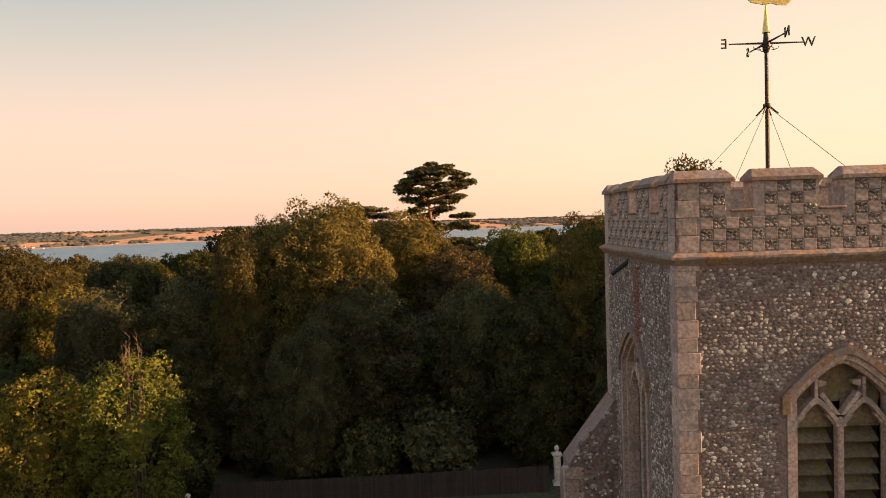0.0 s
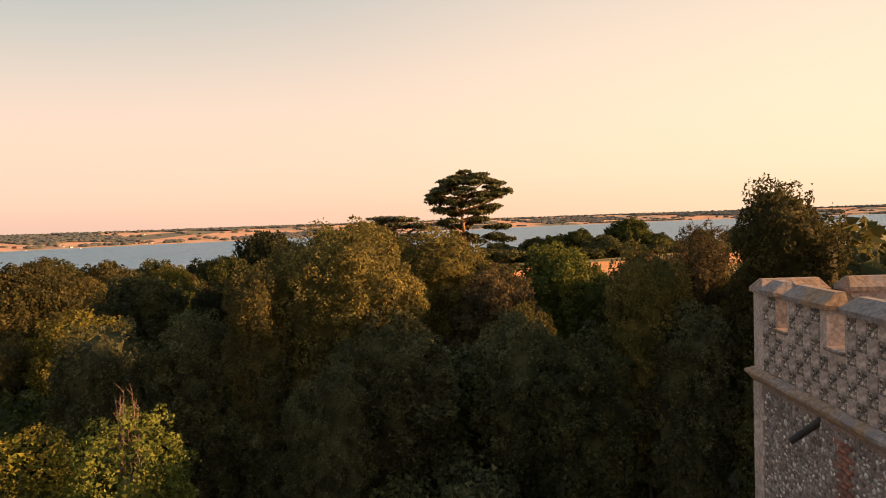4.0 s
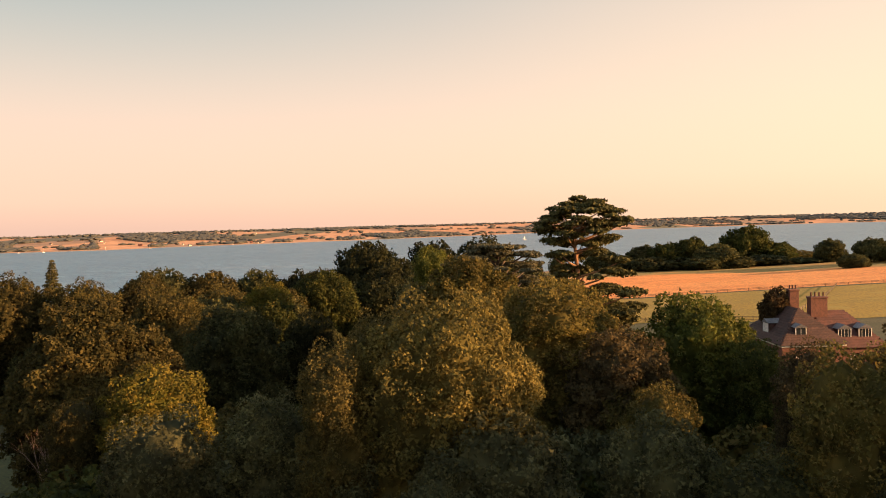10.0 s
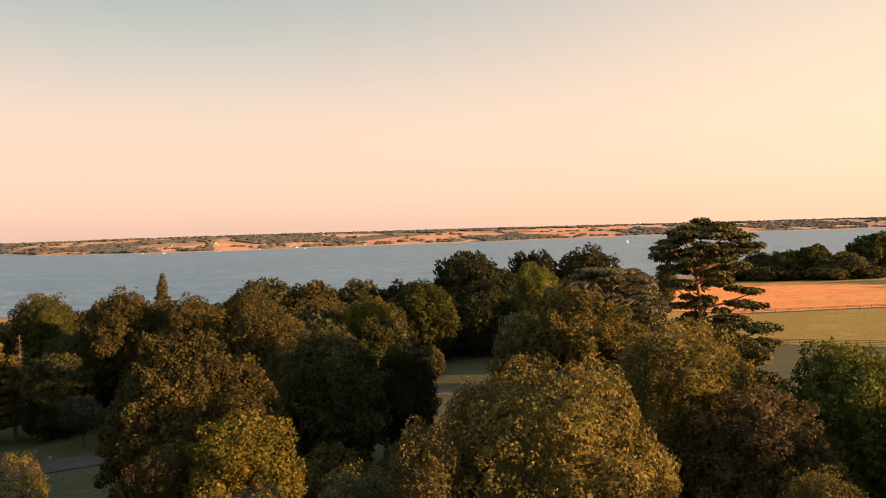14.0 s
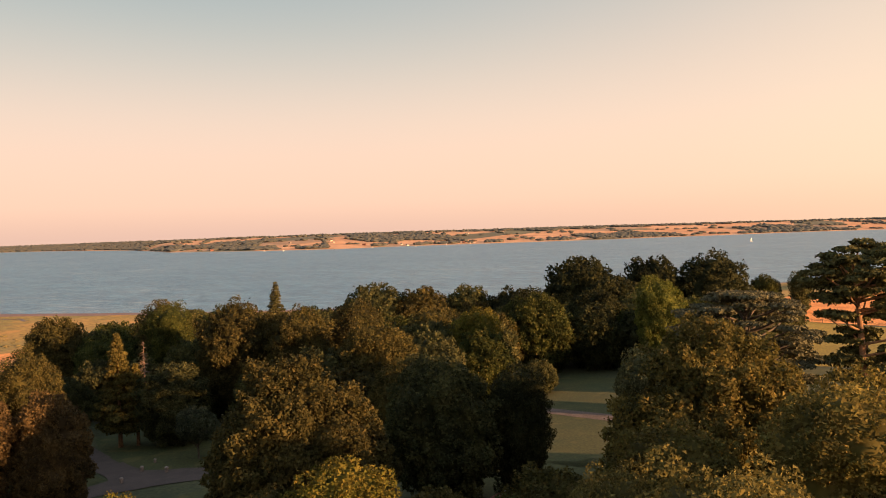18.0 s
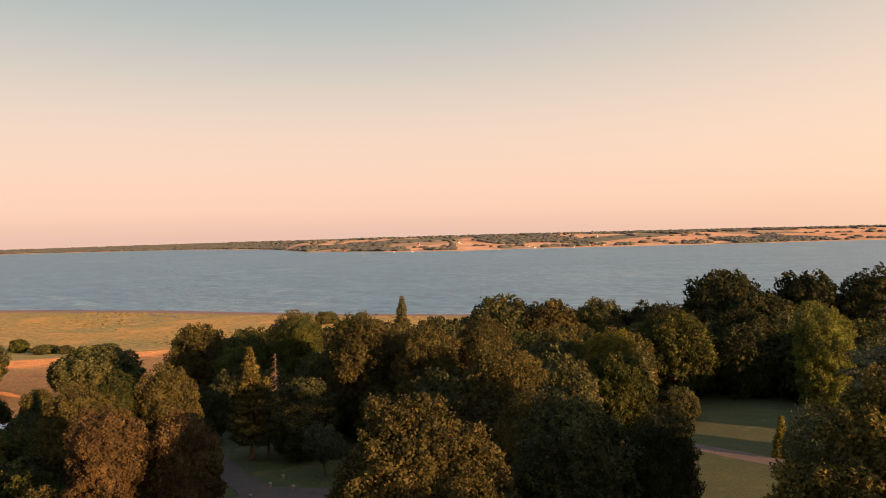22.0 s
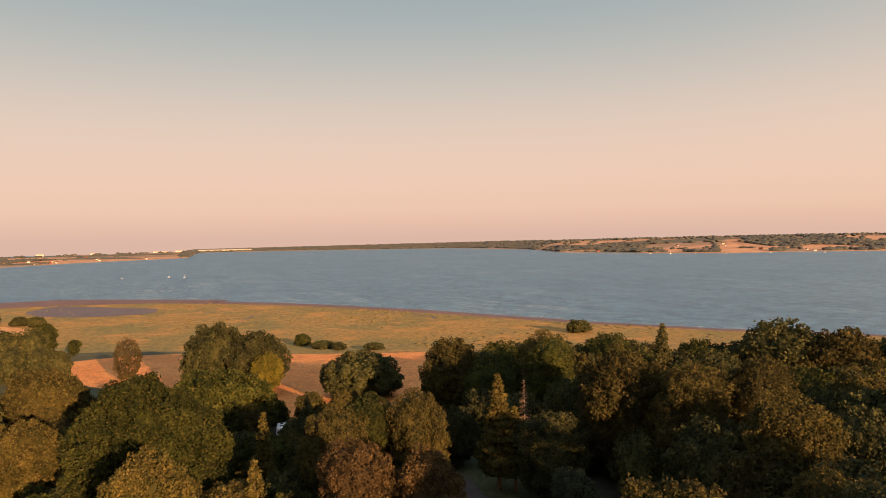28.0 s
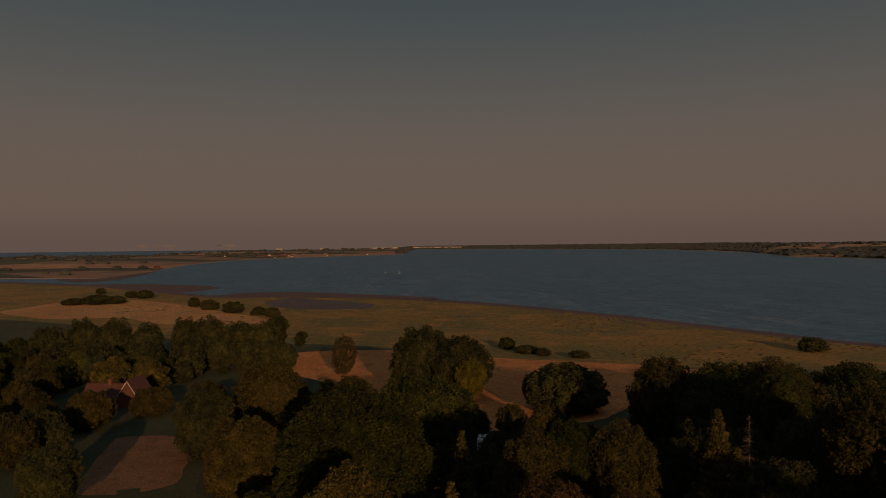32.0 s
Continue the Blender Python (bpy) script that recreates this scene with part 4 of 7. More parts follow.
def flint_face(side):
    rng = np.random.default_rng(40 + side)
    spots = flint_spots(side, rng)
    m = np.array(face_pose(side))
    near = [s for s in spots if 0.4 < s[0] < 1.75 and 14.2 < s[1]][:150]
    rest = np.array([s for s in spots if s not in near])
    n = len(rest)
    tilt = rng.normal(size=n) * 0.35
    shape = PEB_V[None] * rng.uniform(0.82, 1.12, (n, len(PEB_V), 1))
    x, y, z = shape[..., 0] * rest[:, 2, None], shape[..., 1] * 0.013, shape[..., 2] * rest[:, 3, None]
    c, s = np.cos(tilt)[:, None], np.sin(tilt)[:, None]
    co = np.stack([x * c - z * s + rest[:, 0, None], y + 0.004, x * s + z * c + rest[:, 1, None]], -1)
    co = co @ m[:3, :3].T + m[:3, 3]
    faces = (PEB_F[None] + (np.arange(n) * len(PEB_V))[:, None, None]).reshape(-1, 3)
    me = mesh_of("flintwork", co.reshape(-1, 3).tolist(), faces.tolist(), [FLINT])
    ob = part("flintwork", me, FLINT, walls[side])
    tagged(ob, kind="stuff")
    shapes = []
    for k in range(5):
        v = PEB_V * rng.uniform(0.82, 1.12, (len(PEB_V), 1))
        shapes.append(mesh_of("cobble", v.tolist(), PEB_F.tolist(), [FLINT_ONE]))
    for i, (u, z, w, h) in enumerate(near):
        cob = part("cobble", shapes[i % 5], FLINT_ONE, walls[side])
        cob.matrix_basis = face_pose(side) @ Matrix.Translation((u, 0.004, z)) @ Matrix.Rotation(float(rng.normal() * 0.35), 4, "Y") @ Matrix.Diagonal((w, 0.012, h, 1))


for s in (0, 1):
    flint_face(s)


def brick_repair():
    """A strip of red bricks let into the flint of the east wall, under the spout."""
    rng = random.Random(19)
    red = material("old_red_brick", surface((0.20, 0.085, 0.062), (0.26, 0.11, 0.078), 2, 16, relief=0.4, depth=0.01, random_tint=0.25), 0.9)
    brick = finish("brick", boxed(-0.02, 0.032, -0.105, 0.105, -0.03, 0.03, bevel=0.006), red)
    for i in range(22):
        z = 14.05 + i * 0.078
        for k in range(1 + i % 2):
            o = part("brick", brick, red, walls[1])
            o.location = (-0.014, 2.66 + (k - 0.5 * (i % 2)) * 0.22 + rng.uniform(-0.03, 0.03), z)


brick_repair()


def quoins():
    """Dressed corner stones, long and short in turn, standing a little proud."""
    rng = random.Random(8)
    for cx, cy in ((0, 0), (0, 1), (1, 0)):
        z, k = 8.2, 0
        while z < STRING - 0.1:
            h = min(rng.uniform(0.24, 0.42), STRING - 0.04 - z)
            long, short = rng.uniform(0.37, 0.42), rng.uniform(0.32, 0.38)
            lx, ly = (long, short) if k % 2 else (short, long)
            x0, x1 = (-0.022, lx) if cx == 0 else (TW - lx, TW + 0.022)
            y0, y1 = (-0.022, ly) if cy == 0 else (TW - ly, TW + 0.022)
            part("quoin", boxed(x0, x1, y0, y1, z, z + h - 0.005, bevel=0.010), ASHLAR, tower)
            z += h
            k += 1


quoins()


def string_course():
    bm = bmesh.new()
    prof = [(-0.05, -0.10), (0.03, -0.10), (0.10, -0.02), (0.13, 0.02), (0.13, 0.06), (0.02, 0.13), (-0.05, 0.13)]
    ring = []
    for out, z in prof:
        ring.append([bm.verts.new(q) for q in ((-out, -out, STRING + z), (TW + out, -out, STRING + z), (TW + out, TW + out, STRING + z), (-out, TW + out, STRING + z))])
    n = len(ring)
    for i in range(n):
        a, b = ring[i], ring[(i + 1) % n]
        for k in range(4):
            bm.faces.new((a[k], a[(k + 1) % 4], b[(k + 1) % 4], b[k]))
    bmesh.ops.recalc_face_normals(bm, faces=bm.faces)
    bmesh.ops.subdivide_edges(bm, edges=[e for e in bm.edges if e.calc_length() > 3], cuts=26)
    rng = random.Random(3)
    for v in bm.verts:
        v.co += Vector((rng.uniform(-1, 1), rng.uniform(-1, 1), rng.uniform(-1, 1))) * 0.008
    part("string_course", bm, LICHEN, tower, "worn stone string course with orange lichen")


string_course()
BASE, BAND, HEAD, THICK = STRING + 0.125, 16.87, 17.42, 0.42
MERLONS = [(0.0, 1.02), (1.43, 2.64), (3.10, 4.31), (4.72, TW)]


def battlements():
    cell, row = 0.238, (HEAD - BASE) / 6
    stone = finish("stone_square", boxed(-cell / 2 + 0.006, cell / 2 - 0.006, -0.02, 0.016, -row / 2 + 0.006, row / 2 - 0.006, bevel=0.006), ASHLAR)
    flushes = []
    for k in range(3):
        rng = random.Random(70 + k)
        bm = boxed(-cell / 2 + 0.004, cell / 2 - 0.004, -0.02, 0.004, -row / 2 + 0.004, row / 2 - 0.004)
        for i in range(9):
            x, z = -0.075 + 0.075 * (i % 3) + rng.uniform(-0.015, 0.015), -0.065 + 0.065 * (i // 3) + rng.uniform(-0.012, 0.012)
            bmesh.ops.create_icosphere(bm, subdivisions=1, radius=1, matrix=Matrix.Translation((x, 0.004, z)) @ Matrix.Diagonal((rng.uniform(0.028, 0.050), 0.016, rng.uniform(0.024, 0.042), 1)))
        flushes.append(finish("flint_square", bm, FLUSH))
    for side in range(4):
        m = face_pose(side)
        lo, hi = (0.0, TW) if side in (0, 2) else (THICK, TW - THICK)
        bm = boxed(lo, hi, -THICK, 0, BASE - 0.02, BAND)
        bm.transform(m)
        bmesh.ops.recalc_face_normals(bm, faces=bm.faces)
        band = part("parapet", bm, ASHLAR, tower)
        for k, (a, b) in enumerate(MERLONS):
            if side in (1, 3) and k in (0, 3):
                pass
            a2, b2 = (max(a, lo), min(b, hi)) if side in (1, 3) else (a, b)
            bm = boxed(a2, b2, -THICK, 0, BAND, HEAD)
            bm.transform(m)
            bmesh.ops.recalc_face_normals(bm, faces=bm.faces)
            merlon = part("merlon", bm, ASHLAR, tower)
            bm = bmesh.new()
            prism(bm, [(-THICK - 0.05, HEAD), (0.06, HEAD), (0.06, HEAD + 0.07), (-THICK * 0.35, HEAD + 0.23), (-THICK * 0.65, HEAD + 0.23), (-THICK - 0.05, HEAD + 0.07)], (0, 1, 0), (0, 0, 1), (1, 0, 0), a2 - 0.05, b2 + 0.05)
            for v in bm.verts:
                if v.co.z > HEAD + 0.1:
                    v.co.x += 0.09 if v.co.x < (a2 + b2) / 2 else -0.09
            bm.transform(m)
            bmesh.ops.recalc_face_normals(bm, faces=bm.faces)
            part("coping", bm, LICHEN, merlon)
        for k in range(3):
            bm = boxed(MERLONS[k][1] - 0.02, MERLONS[k + 1][0] + 0.02, -THICK - 0.03, 0.05, BAND, BAND + 0.05, bevel=0.015)
            bm.transform(m)
            bmesh.ops.recalc_face_normals(bm, faces=bm.faces)
            part("crenel_sill", bm, LICHEN, band)
        if side > 1:
            continue
        for i in range(20):
            u = 0.44 + cell * (i + 0.5)
            for j in range(6):
                z = BASE + row * (j + 0.5)
                if u > TW - 0.44 or (j > 2 and not any(a + 0.11 < u < b - 0.08 for a, b in MERLONS)):
                    continue
                kind = "flint_square" if (i + j) % 2 else "stone_square"
                sq = part(kind, flushes[(i * 3 + j) % 3] if kind == "flint_square" else stone, ASHLAR, band)
                sq.matrix_basis = m @ Matrix.Translation((u, 0.002, z))
        for j in range(4):
            z0, z1 = BASE + (HEAD - BASE) * j / 4, BASE + (HEAD - BASE) * (j + 1) / 4
            bm = boxed(-0.018, 0.38 if j % 2 else 0.42, -0.05, 0.018, z0 + 0.005, z1 - 0.005, bevel=0.01)
            bm.transform(m)
            bmesh.ops.recalc_face_normals(bm, faces=bm.faces)
            part("corner_stone", bm, ASHLAR, band)


battlements()


def ribbon(outer, inner, v0, v1):
    """The stone between two outlines with equally many points, from depth v0 to v1."""
    bm = bmesh.new()
    rows = [[bm.verts.new((x, v, z)) for x, z in path] for path, v in ((outer, v0), (outer, v1), (inner, v1), (inner, v0))]
    n = len(outer)
    for r in range(4):
        a, b = rows[r], rows[(r + 1) % 4]
        for i in range(n - 1):
            bm.faces.new((a[i], a[i + 1], b[i + 1], b[i]))
    for i in (0, n - 1):
        bm.faces.new([rows[r][i] for r in range(4)])
    return bm


def belfry_window(side):
    m = face_pose(side) @ Matrix.Translation((MIDDLE, 0, 0))
    win = new("window")
    win.parent = tower
    win.matrix_basis = m

    def add(name, bm, mat, label="", up=None):
        bmesh.ops.recalc_face_normals(bm, faces=bm.faces)
        return part(name, bm, mat, up or win, label)

    add("hood_mould", ribbon(arch(1.20, SPRING - 0.35, SPRING - 0.02, APEX + 0.14), arch(1.06, SPRING - 0.35, SPRING - 0.05, APEX), -0.05, 0.085), LICHEN, "projecting stone hood mould with lichen")
    add("frame", ribbon(arch(1.09, SILL, SPRING - 0.04, APEX + 0.02), arch(0.95, SILL, SPRING - 0.08, APEX - 0.12), -0.18, 0.025), ASHLAR)
    add("frame", ribbon(arch(0.96, SILL, SPRING - 0.08, APEX - 0.12), arch(0.86, SILL, SPRING - 0.1, APEX - 0.21), -0.34, -0.07), ASHLAR)
    add("sill", boxed(-1.15, 1.15, -0.35, 0.10, SILL - 0.2, SILL, bevel=0.03), ASHLAR)
    add("mullion", boxed(-0.06, 0.06, -0.33, -0.13, SILL, 12.95, bevel=0.03), ASHLAR)
    for c in (-0.45, 0.45):
        head = [(x + c, z) for x, z in arch(0.44, 12.78, 12.86, 13.34)]
        inner = [(x + c, z) for x, z in arch(0.355, 12.78, 12.84, 13.22)]
        add("light_arch", ribbon(head, inner, -0.32, -0.14), ASHLAR)
        for sgn in (-1, 1):
            bm = bmesh.new()
            prism(bm, [(c + sgn * 0.36, 12.80), (c + sgn * 0.36, 13.02), (c + sgn * 0.20, 12.98), (c + sgn * 0.24, 12.92)], (1, 0, 0), (0, 0, 1), (0, 1, 0), -0.29, -0.18)
            add("cusp", bm, ASHLAR)
        add("supermullion", boxed(c - 0.035, c + 0.035, -0.31, -0.15, 13.28, APEX - 0.21 - abs(c) * 0.62, bevel=0.012), ASHLAR)
        z = SILL + 0.05
        while z < 12.95:
            bm = boxed(-0.36, 0.36, -0.17, 0.17, -0.014, 0.014)
            bm.transform(Matrix.Translation((c, -0.44, z + 0.1)) @ Matrix.Rotation(radians(-38), 4, "X"))
            add("louvre", bm, LOUVRE)
            z += 0.31
        add("board", boxed(c - 0.36, c + 0.36, -0.37, -0.34, 12.72, 13.26), LOUVRE)
    for sgn in (-1, 1):
        bm = bmesh.new()
        prism(bm, [(sgn * 0.0, 13.0), (sgn * 0.09, 13.0), (sgn * 0.40, 13.38), (sgn * 0.33, 13.44)], (1, 0, 0), (0, 0, 1), (0, 1, 0), -0.31, -0.15)
        add("tracery", bm, ASHLAR)
        bm = bmesh.new()
        prism(bm, [(sgn * 0.40, 13.52), (sgn * 0.40, 13.66), (sgn * 0.24, 13.62), (sgn * 0.26, 13.56)], (1, 0, 0), (0, 0, 1), (0, 1, 0), -0.29, -0.18)
        add("cusp", bm, ASHLAR)
    add("board", boxed(-0.86, 0.86, -0.42, -0.38, 13.2, APEX - 0.1), LOUVRE)
    # added dark sheet in place of the shaded room behind the louvres
    add("backing", boxed(-0.95, 0.95, -0.62, -0.58, SILL - 0.1, APEX), BELFRY_SHADE)


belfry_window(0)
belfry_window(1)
part("roof", boxed(0.1, TW - 0.1, 0.1, TW - 0.1, 16.2, 16.35), LEAD, tower, "flat lead roof inside the parapet")
rod_bm = rod(bmesh.new(), (0.05, 3.34, 15.84), (-0.38, 3.42, 15.50), 0.06, 10, 0.05)
part("water_spout", rod_bm, IRON, tower, "short dark rainwater spout")


def buttress():
    bm = bmesh.new()
    prism(bm, [(0.05, -1.5), (0.05, 12.2), (-0.05, 12.2), (-1.25, 10.6), (-1.25, 10.3), (-1.35, 10.2), (-1.35, 8.6), (-2.1, 7.6), (-2.1, -1.5)], (1, 0, 0), (0, 0, 1), (0, 1, 0), 4.75, 5.6)
    bmesh.ops.recalc_face_normals(bm, faces=bm.faces)
    b = part("buttress", bm, MORTAR, tower)
    rng = np.random.default_rng(77)
    n = 420
    u, z = rng.uniform(-1.1, 0, n), rng.uniform(7.5, 12, n)
    ok = z < 10.9 + 1.3 * (u + 1.2) / 1.2
    spots = np.stack([u, z], 1)[ok]
    w = rng.uniform(0.03, 0.07, len(spots))
    co = PEB_V[None] * np.stack([w, np.full(len(w), 0.03), w * 0.8], 1)[:, None, :] + np.stack([spots[:, 0], np.full(len(w), 4.75), spots[:, 1]], 1)[:, None, :]
    faces = (PEB_F[None] + (np.arange(len(w)) * len(PEB_V))[:, None, None]).reshape(-1, 3)
    tagged(part("flintwork", mesh_of("flintwork", co.reshape(-1, 3).tolist(), faces.tolist(), [FLINT]), FLINT, b), kind="stuff")
    k = 0
    z = 8.0
    while z < 10.3:
        part("quoin", boxed(-1.37, -1.0 + 0.12 * (k % 2), 4.73, 4.95, z, z + 0.3, bevel=0.012), ASHLAR, b)
        z += 0.315
        k += 1


buttress()


def letter_mesh(char, size, thick):
    text = bpy.data.curves.new("letter", "FONT")
    text.body, text.size, text.extrude, text.align_x, text.align_y = char, size, thick, "CENTER", "CENTER"
    ob = new("letter", text)
    bpy.context.view_layer.update()
    me = bpy.data.meshes.new_from_object(ob.evaluated_get(bpy.context.evaluated_depsgraph_get()))
    bpy.data.objects.remove(ob)
    me.name = "letter"
    me.materials.clear()
    me.materials.append(IRON)
    return me


def weather_vane():
    """Pole, guys, compass arms with their letters, spire and gilded cockerel."""
    v = thing("weather_vane", (2.97, 2.72, 16.35), "tall iron weather vane with compass letters and gilded cockerel", "weather vane")
    part("pole", rod(bmesh.new(), (0, 0, 0), (0, 0, 4.45), 0.052, 10, 0.038), IRON, v)
    part("collar", lathe(bmesh.new(), [(0.05, 2.78), (0.085, 2.80), (0.085, 2.86), (0.05, 2.88)]), IRON, v)
    for a in (45, 135, 225, 315):
        end = (math.cos(radians(a)) * 2.35, math.sin(radians(a)) * 2.35, 0.62)
        part("guy_wire", rod(bmesh.new(), (0, 0, 2.82), end, 0.006, 4), IRON, v)
        part("turnbuckle", rod(bmesh.new(), (math.cos(radians(a)) * 0.06, math.sin(radians(a)) * 0.06, 2.80), (math.cos(radians(a)) * 0.24, math.sin(radians(a)) * 0.24, 2.63), 0.016, 6), IRON, v)
    hub = part("hub", lathe(bmesh.new(), [(0.045, 3.98), (0.075, 4.05), (0.085, 4.16), (0.06, 4.30), (0.05, 4.42)]), IRON, v)
    for char, dx, dy in (("W", 1, 0), ("E", -1, 0), ("N", 0, -1), ("S", 0, 1)):
        arm = part("arm", rod(bmesh.new(), (dx * 0.05, dy * 0.05, 4.19), (dx * 0.82, dy * 0.82, 4.19), 0.026, 8, 0.014), IRON, v)
        let = part("letter", letter_mesh(char, 0.30, 0.012), IRON, arm)
        let.matrix_basis = pose(dx * 0.93, dy * 0.93, 4.19, 90, 0, 180 if dx else 90)
        bm = bmesh.new()
        pts = [Vector((dx * (0.08 + 0.17 * k / 9 + 0.05 * math.sin(k)), dy * (0.08 + 0.17 * k / 9 + 0.05 * math.sin(k)), 4.13 - 0.09 * math.sin(k / 9 * 3.1))) for k in range(10)]
        part("scroll", tube(bm, pts, [0.009] * 10, 5), IRON, arm)
    part("spire", lathe(bmesh.new(), [(0.085, 4.42), (0.075, 4.46), (0.02, 4.95), (0.015, 5.05)]), GILT, v)
    bm = bmesh.new()
    body = [(-0.42, 5.22), (-0.30, 5.10), (-0.05, 5.03), (0.12, 5.05), (0.22, 5.0), (0.42, 4.98), (0.56, 5.1), (0.60, 5.32), (0.52, 5.52), (0.36, 5.56), (0.44, 5.36), (0.30, 5.28), (0.12, 5.36), (-0.06, 5.40), (-0.18, 5.58), (-0.28, 5.66), (-0.38, 5.60), (-0.48, 5.52), (-0.38, 5.46)]
    prism(bm, body, (1, 0, 0), (0, 0, 1), (0, 1, 0), -0.018, 0.018)
    bmesh.ops.recalc_face_normals(bm, faces=bm.faces)
    cock = part("cockerel", bm, GILT, v, "flat gilded cockerel")
    cock.rotation_euler = (0, 0, radians(-12))


weather_vane()

# ---- fields, lawns, drives and mud ----
from mathutils.geometry import delaunay_2d_cdt


def smooth_plan(plan, rng, rough, step):
    """Rounds a plan of a few corners into an uneven outline."""
    out, n = [], len(plan)
    for i in range(n):
        p0, p1, p2, p3 = (Vector(plan[(i + k - 1) % n]) for k in range(4))
        m = max(2, int((p2 - p1).length / step))
        for k in range(m):
            t = k / m
            q = 0.5 * ((2 * p1) + (p2 - p0) * t + (2 * p0 - 5 * p1 + 4 * p2 - p3) * t * t + (3 * p1 - p0 - 3 * p2 + p3) * t ** 3)
            q = q * 0.5 + (p1 + (p2 - p1) * t) * 0.5
            out.append(q + Vector((rng.uniform(-1, 1), rng.uniform(-1, 1))) * rough)
    return out


def patch(name, plan, mat, label, category, lift=0.08, step=6.0, rough=0.4, height=None):
    """A piece of ground with its own cover, lying on the land."""
    rng = random.Random(len(plan) * 7 + int(abs(plan[0][0])))
    edge = smooth_plan(plan, rng, rough, step)
    xs, ys = [q.x for q in edge], [q.y for q in edge]
    ring = [(q.x, q.y) for q in edge]
    inner = []
    for x in np.arange(min(xs) + step / 2, max(xs), step):
        for y in np.arange(min(ys) + step / 2, max(ys), step):
            if inside_plan(x, y, ring) and min((x - a) ** 2 + (y - b) ** 2 for a, b in ring) > (step * 0.4) ** 2:
                inner.append(Vector((x, y)))
    got = delaunay_2d_cdt(edge + inner, [], [list(range(len(edge)))], 1, 1e-4)
    where = height or (lambda x, y: lie(x, y) + lift)
    me = mesh_of(name, [(v.x, v.y, where(v.x, v.y)) for v in got[0]], [f for f in got[2]], [mat], None, True)
    return tagged(new(name, me), label, category, kind="structure")


STRAW = material("straw_stubble", surface((0.70, 0.235, 0.050), (0.77, 0.29, 0.068), 0.05, 1.1, (0.52, 0.17, 0.036), relief=0.5, depth=0.1, stretch=(0.4, 1.6, 1)), 0.95)
STRAW_FAR = material("pale_cut_field", surface((0.62, 0.28, 0.09), (0.70, 0.34, 0.115), 0.02, 0.5, (0.42, 0.24, 0.10), relief=0.3, stretch=(0.3, 1.8, 1)), 0.95)
PADDOCK = material("dry_paddock_grass", surface((0.300, 0.185, 0.013), (0.250, 0.166, 0.014), 0.04, 1.4, (0.285, 0.200, 0.026), relief=0.3), 0.95)
LAWN = material("mown_lawn", surface((0.044, 0.050, 0.010), (0.064, 0.061, 0.012), 0.09, 2.6, (0.084, 0.071, 0.016), relief=0.3), 0.95)
GRAVEL = material("pinkish_gravel", surface((0.115, 0.074, 0.058), (0.15, 0.098, 0.078), 0.4, 9, relief=0.4), 0.95)
# the same gravel made darker for the drive, with its tree shade painted in
GRAVEL_SHADED = material("brown_drive_gravel", surface((0.070, 0.048, 0.040), (0.092, 0.062, 0.052), 0.4, 9, relief=0.4), 0.95)
ROUGH_GRASS = material("long_dry_grass", surface((0.25, 0.118, 0.045), (0.30, 0.145, 0.058), 0.15, 2.2, (0.18, 0.095, 0.036), relief=0.8, depth=0.3), 0.95)
FLOOR = material("woodland_floor", surface((0.045, 0.036, 0.022), (0.065, 0.055, 0.030), 0.3, 3.0, (0.04, 0.05, 0.018), relief=0.6, depth=0.1), 0.95)
CREEK_MUD = material("wet_pink_mud", surface((0.115, 0.070, 0.062), (0.15, 0.092, 0.08), 0.04, 0.6, (0.10, 0.062, 0.055), relief=0.2), 0.55)

patch("woodland_floor", [(-62, 78), (-80, 120), (-78, 198), (-20, 200), (-4, 180), (-18, 240), (-30, 300), (-105, 310), (-175, 240), (-218, 172), (-190, 126), (-142, 112), (-136, 112), (-96, 114)], FLOOR, "dark leaf-strewn floor of the wood", "ground", 0.05)
patch("woodland_floor", [(-112, 26), (-101, 76), (-138, 98), (-176, 118), (-200, 112), (-212, 88), (-240, 70), (-246, 26), (-172, 18)], FLOOR, "dark leaf-strewn floor of the copse", "ground", 0.05)
patch("churchyard_floor", [(-60, 22), (20, 15), (90, 0), (95, 82), (24, 80), (4, 98), (-28, 104), (-40, 96), (-66, 66)], FLOOR, "dark shaded ground under the churchyard trees", "ground", 0.05)
patch("stubble_field", [(-391, 48), (-404, 75), (-398, 104), (-372, 124), (-345, 160), (-318, 200), (-290, 222), (-255, 190), (-232, 152), (-210, 128), (-204, 108), (-203, 88), (-240, 78), (-280, 62), (-318, 46)], STRAW, "orange stubble field with faint wheel tracks", "field", 0.10)
patch("stubble_field", [(18, 300), (48, 300), (90, 296), (150, 288), (170, 360), (140, 415), (100, 425), (60, 445), (28, 445), (-20, 440), (-30, 330)], STRAW, "orange stubble field beyond the paddock", "field", 0.10)
patch("paddock", [(-30, 215), (16, 205), (44, 190), (85, 190), (120, 215), (140, 280), (92, 290), (48, 296), (18, 294), (-32, 322)], PADDOCK, "dry grass paddock inside post and rail fences", "field", 0.08)
patch("lawn", [(-34, 205), (14, 201), (40, 186), (30, 150), (8, 128), (-8, 128), (-10, 160), (-30, 180)], LAWN, "mown grass below the paddock fence", "lawn", 0.08)
patch("lawn", [(-70, 176), (-64, 188), (-48, 184), (-36, 176), (-28, 140), (-32, 112), (-46, 112), (-52, 132), (-61, 152)], LAWN, "mown lawn in long evening shadows", "lawn", 0.09)
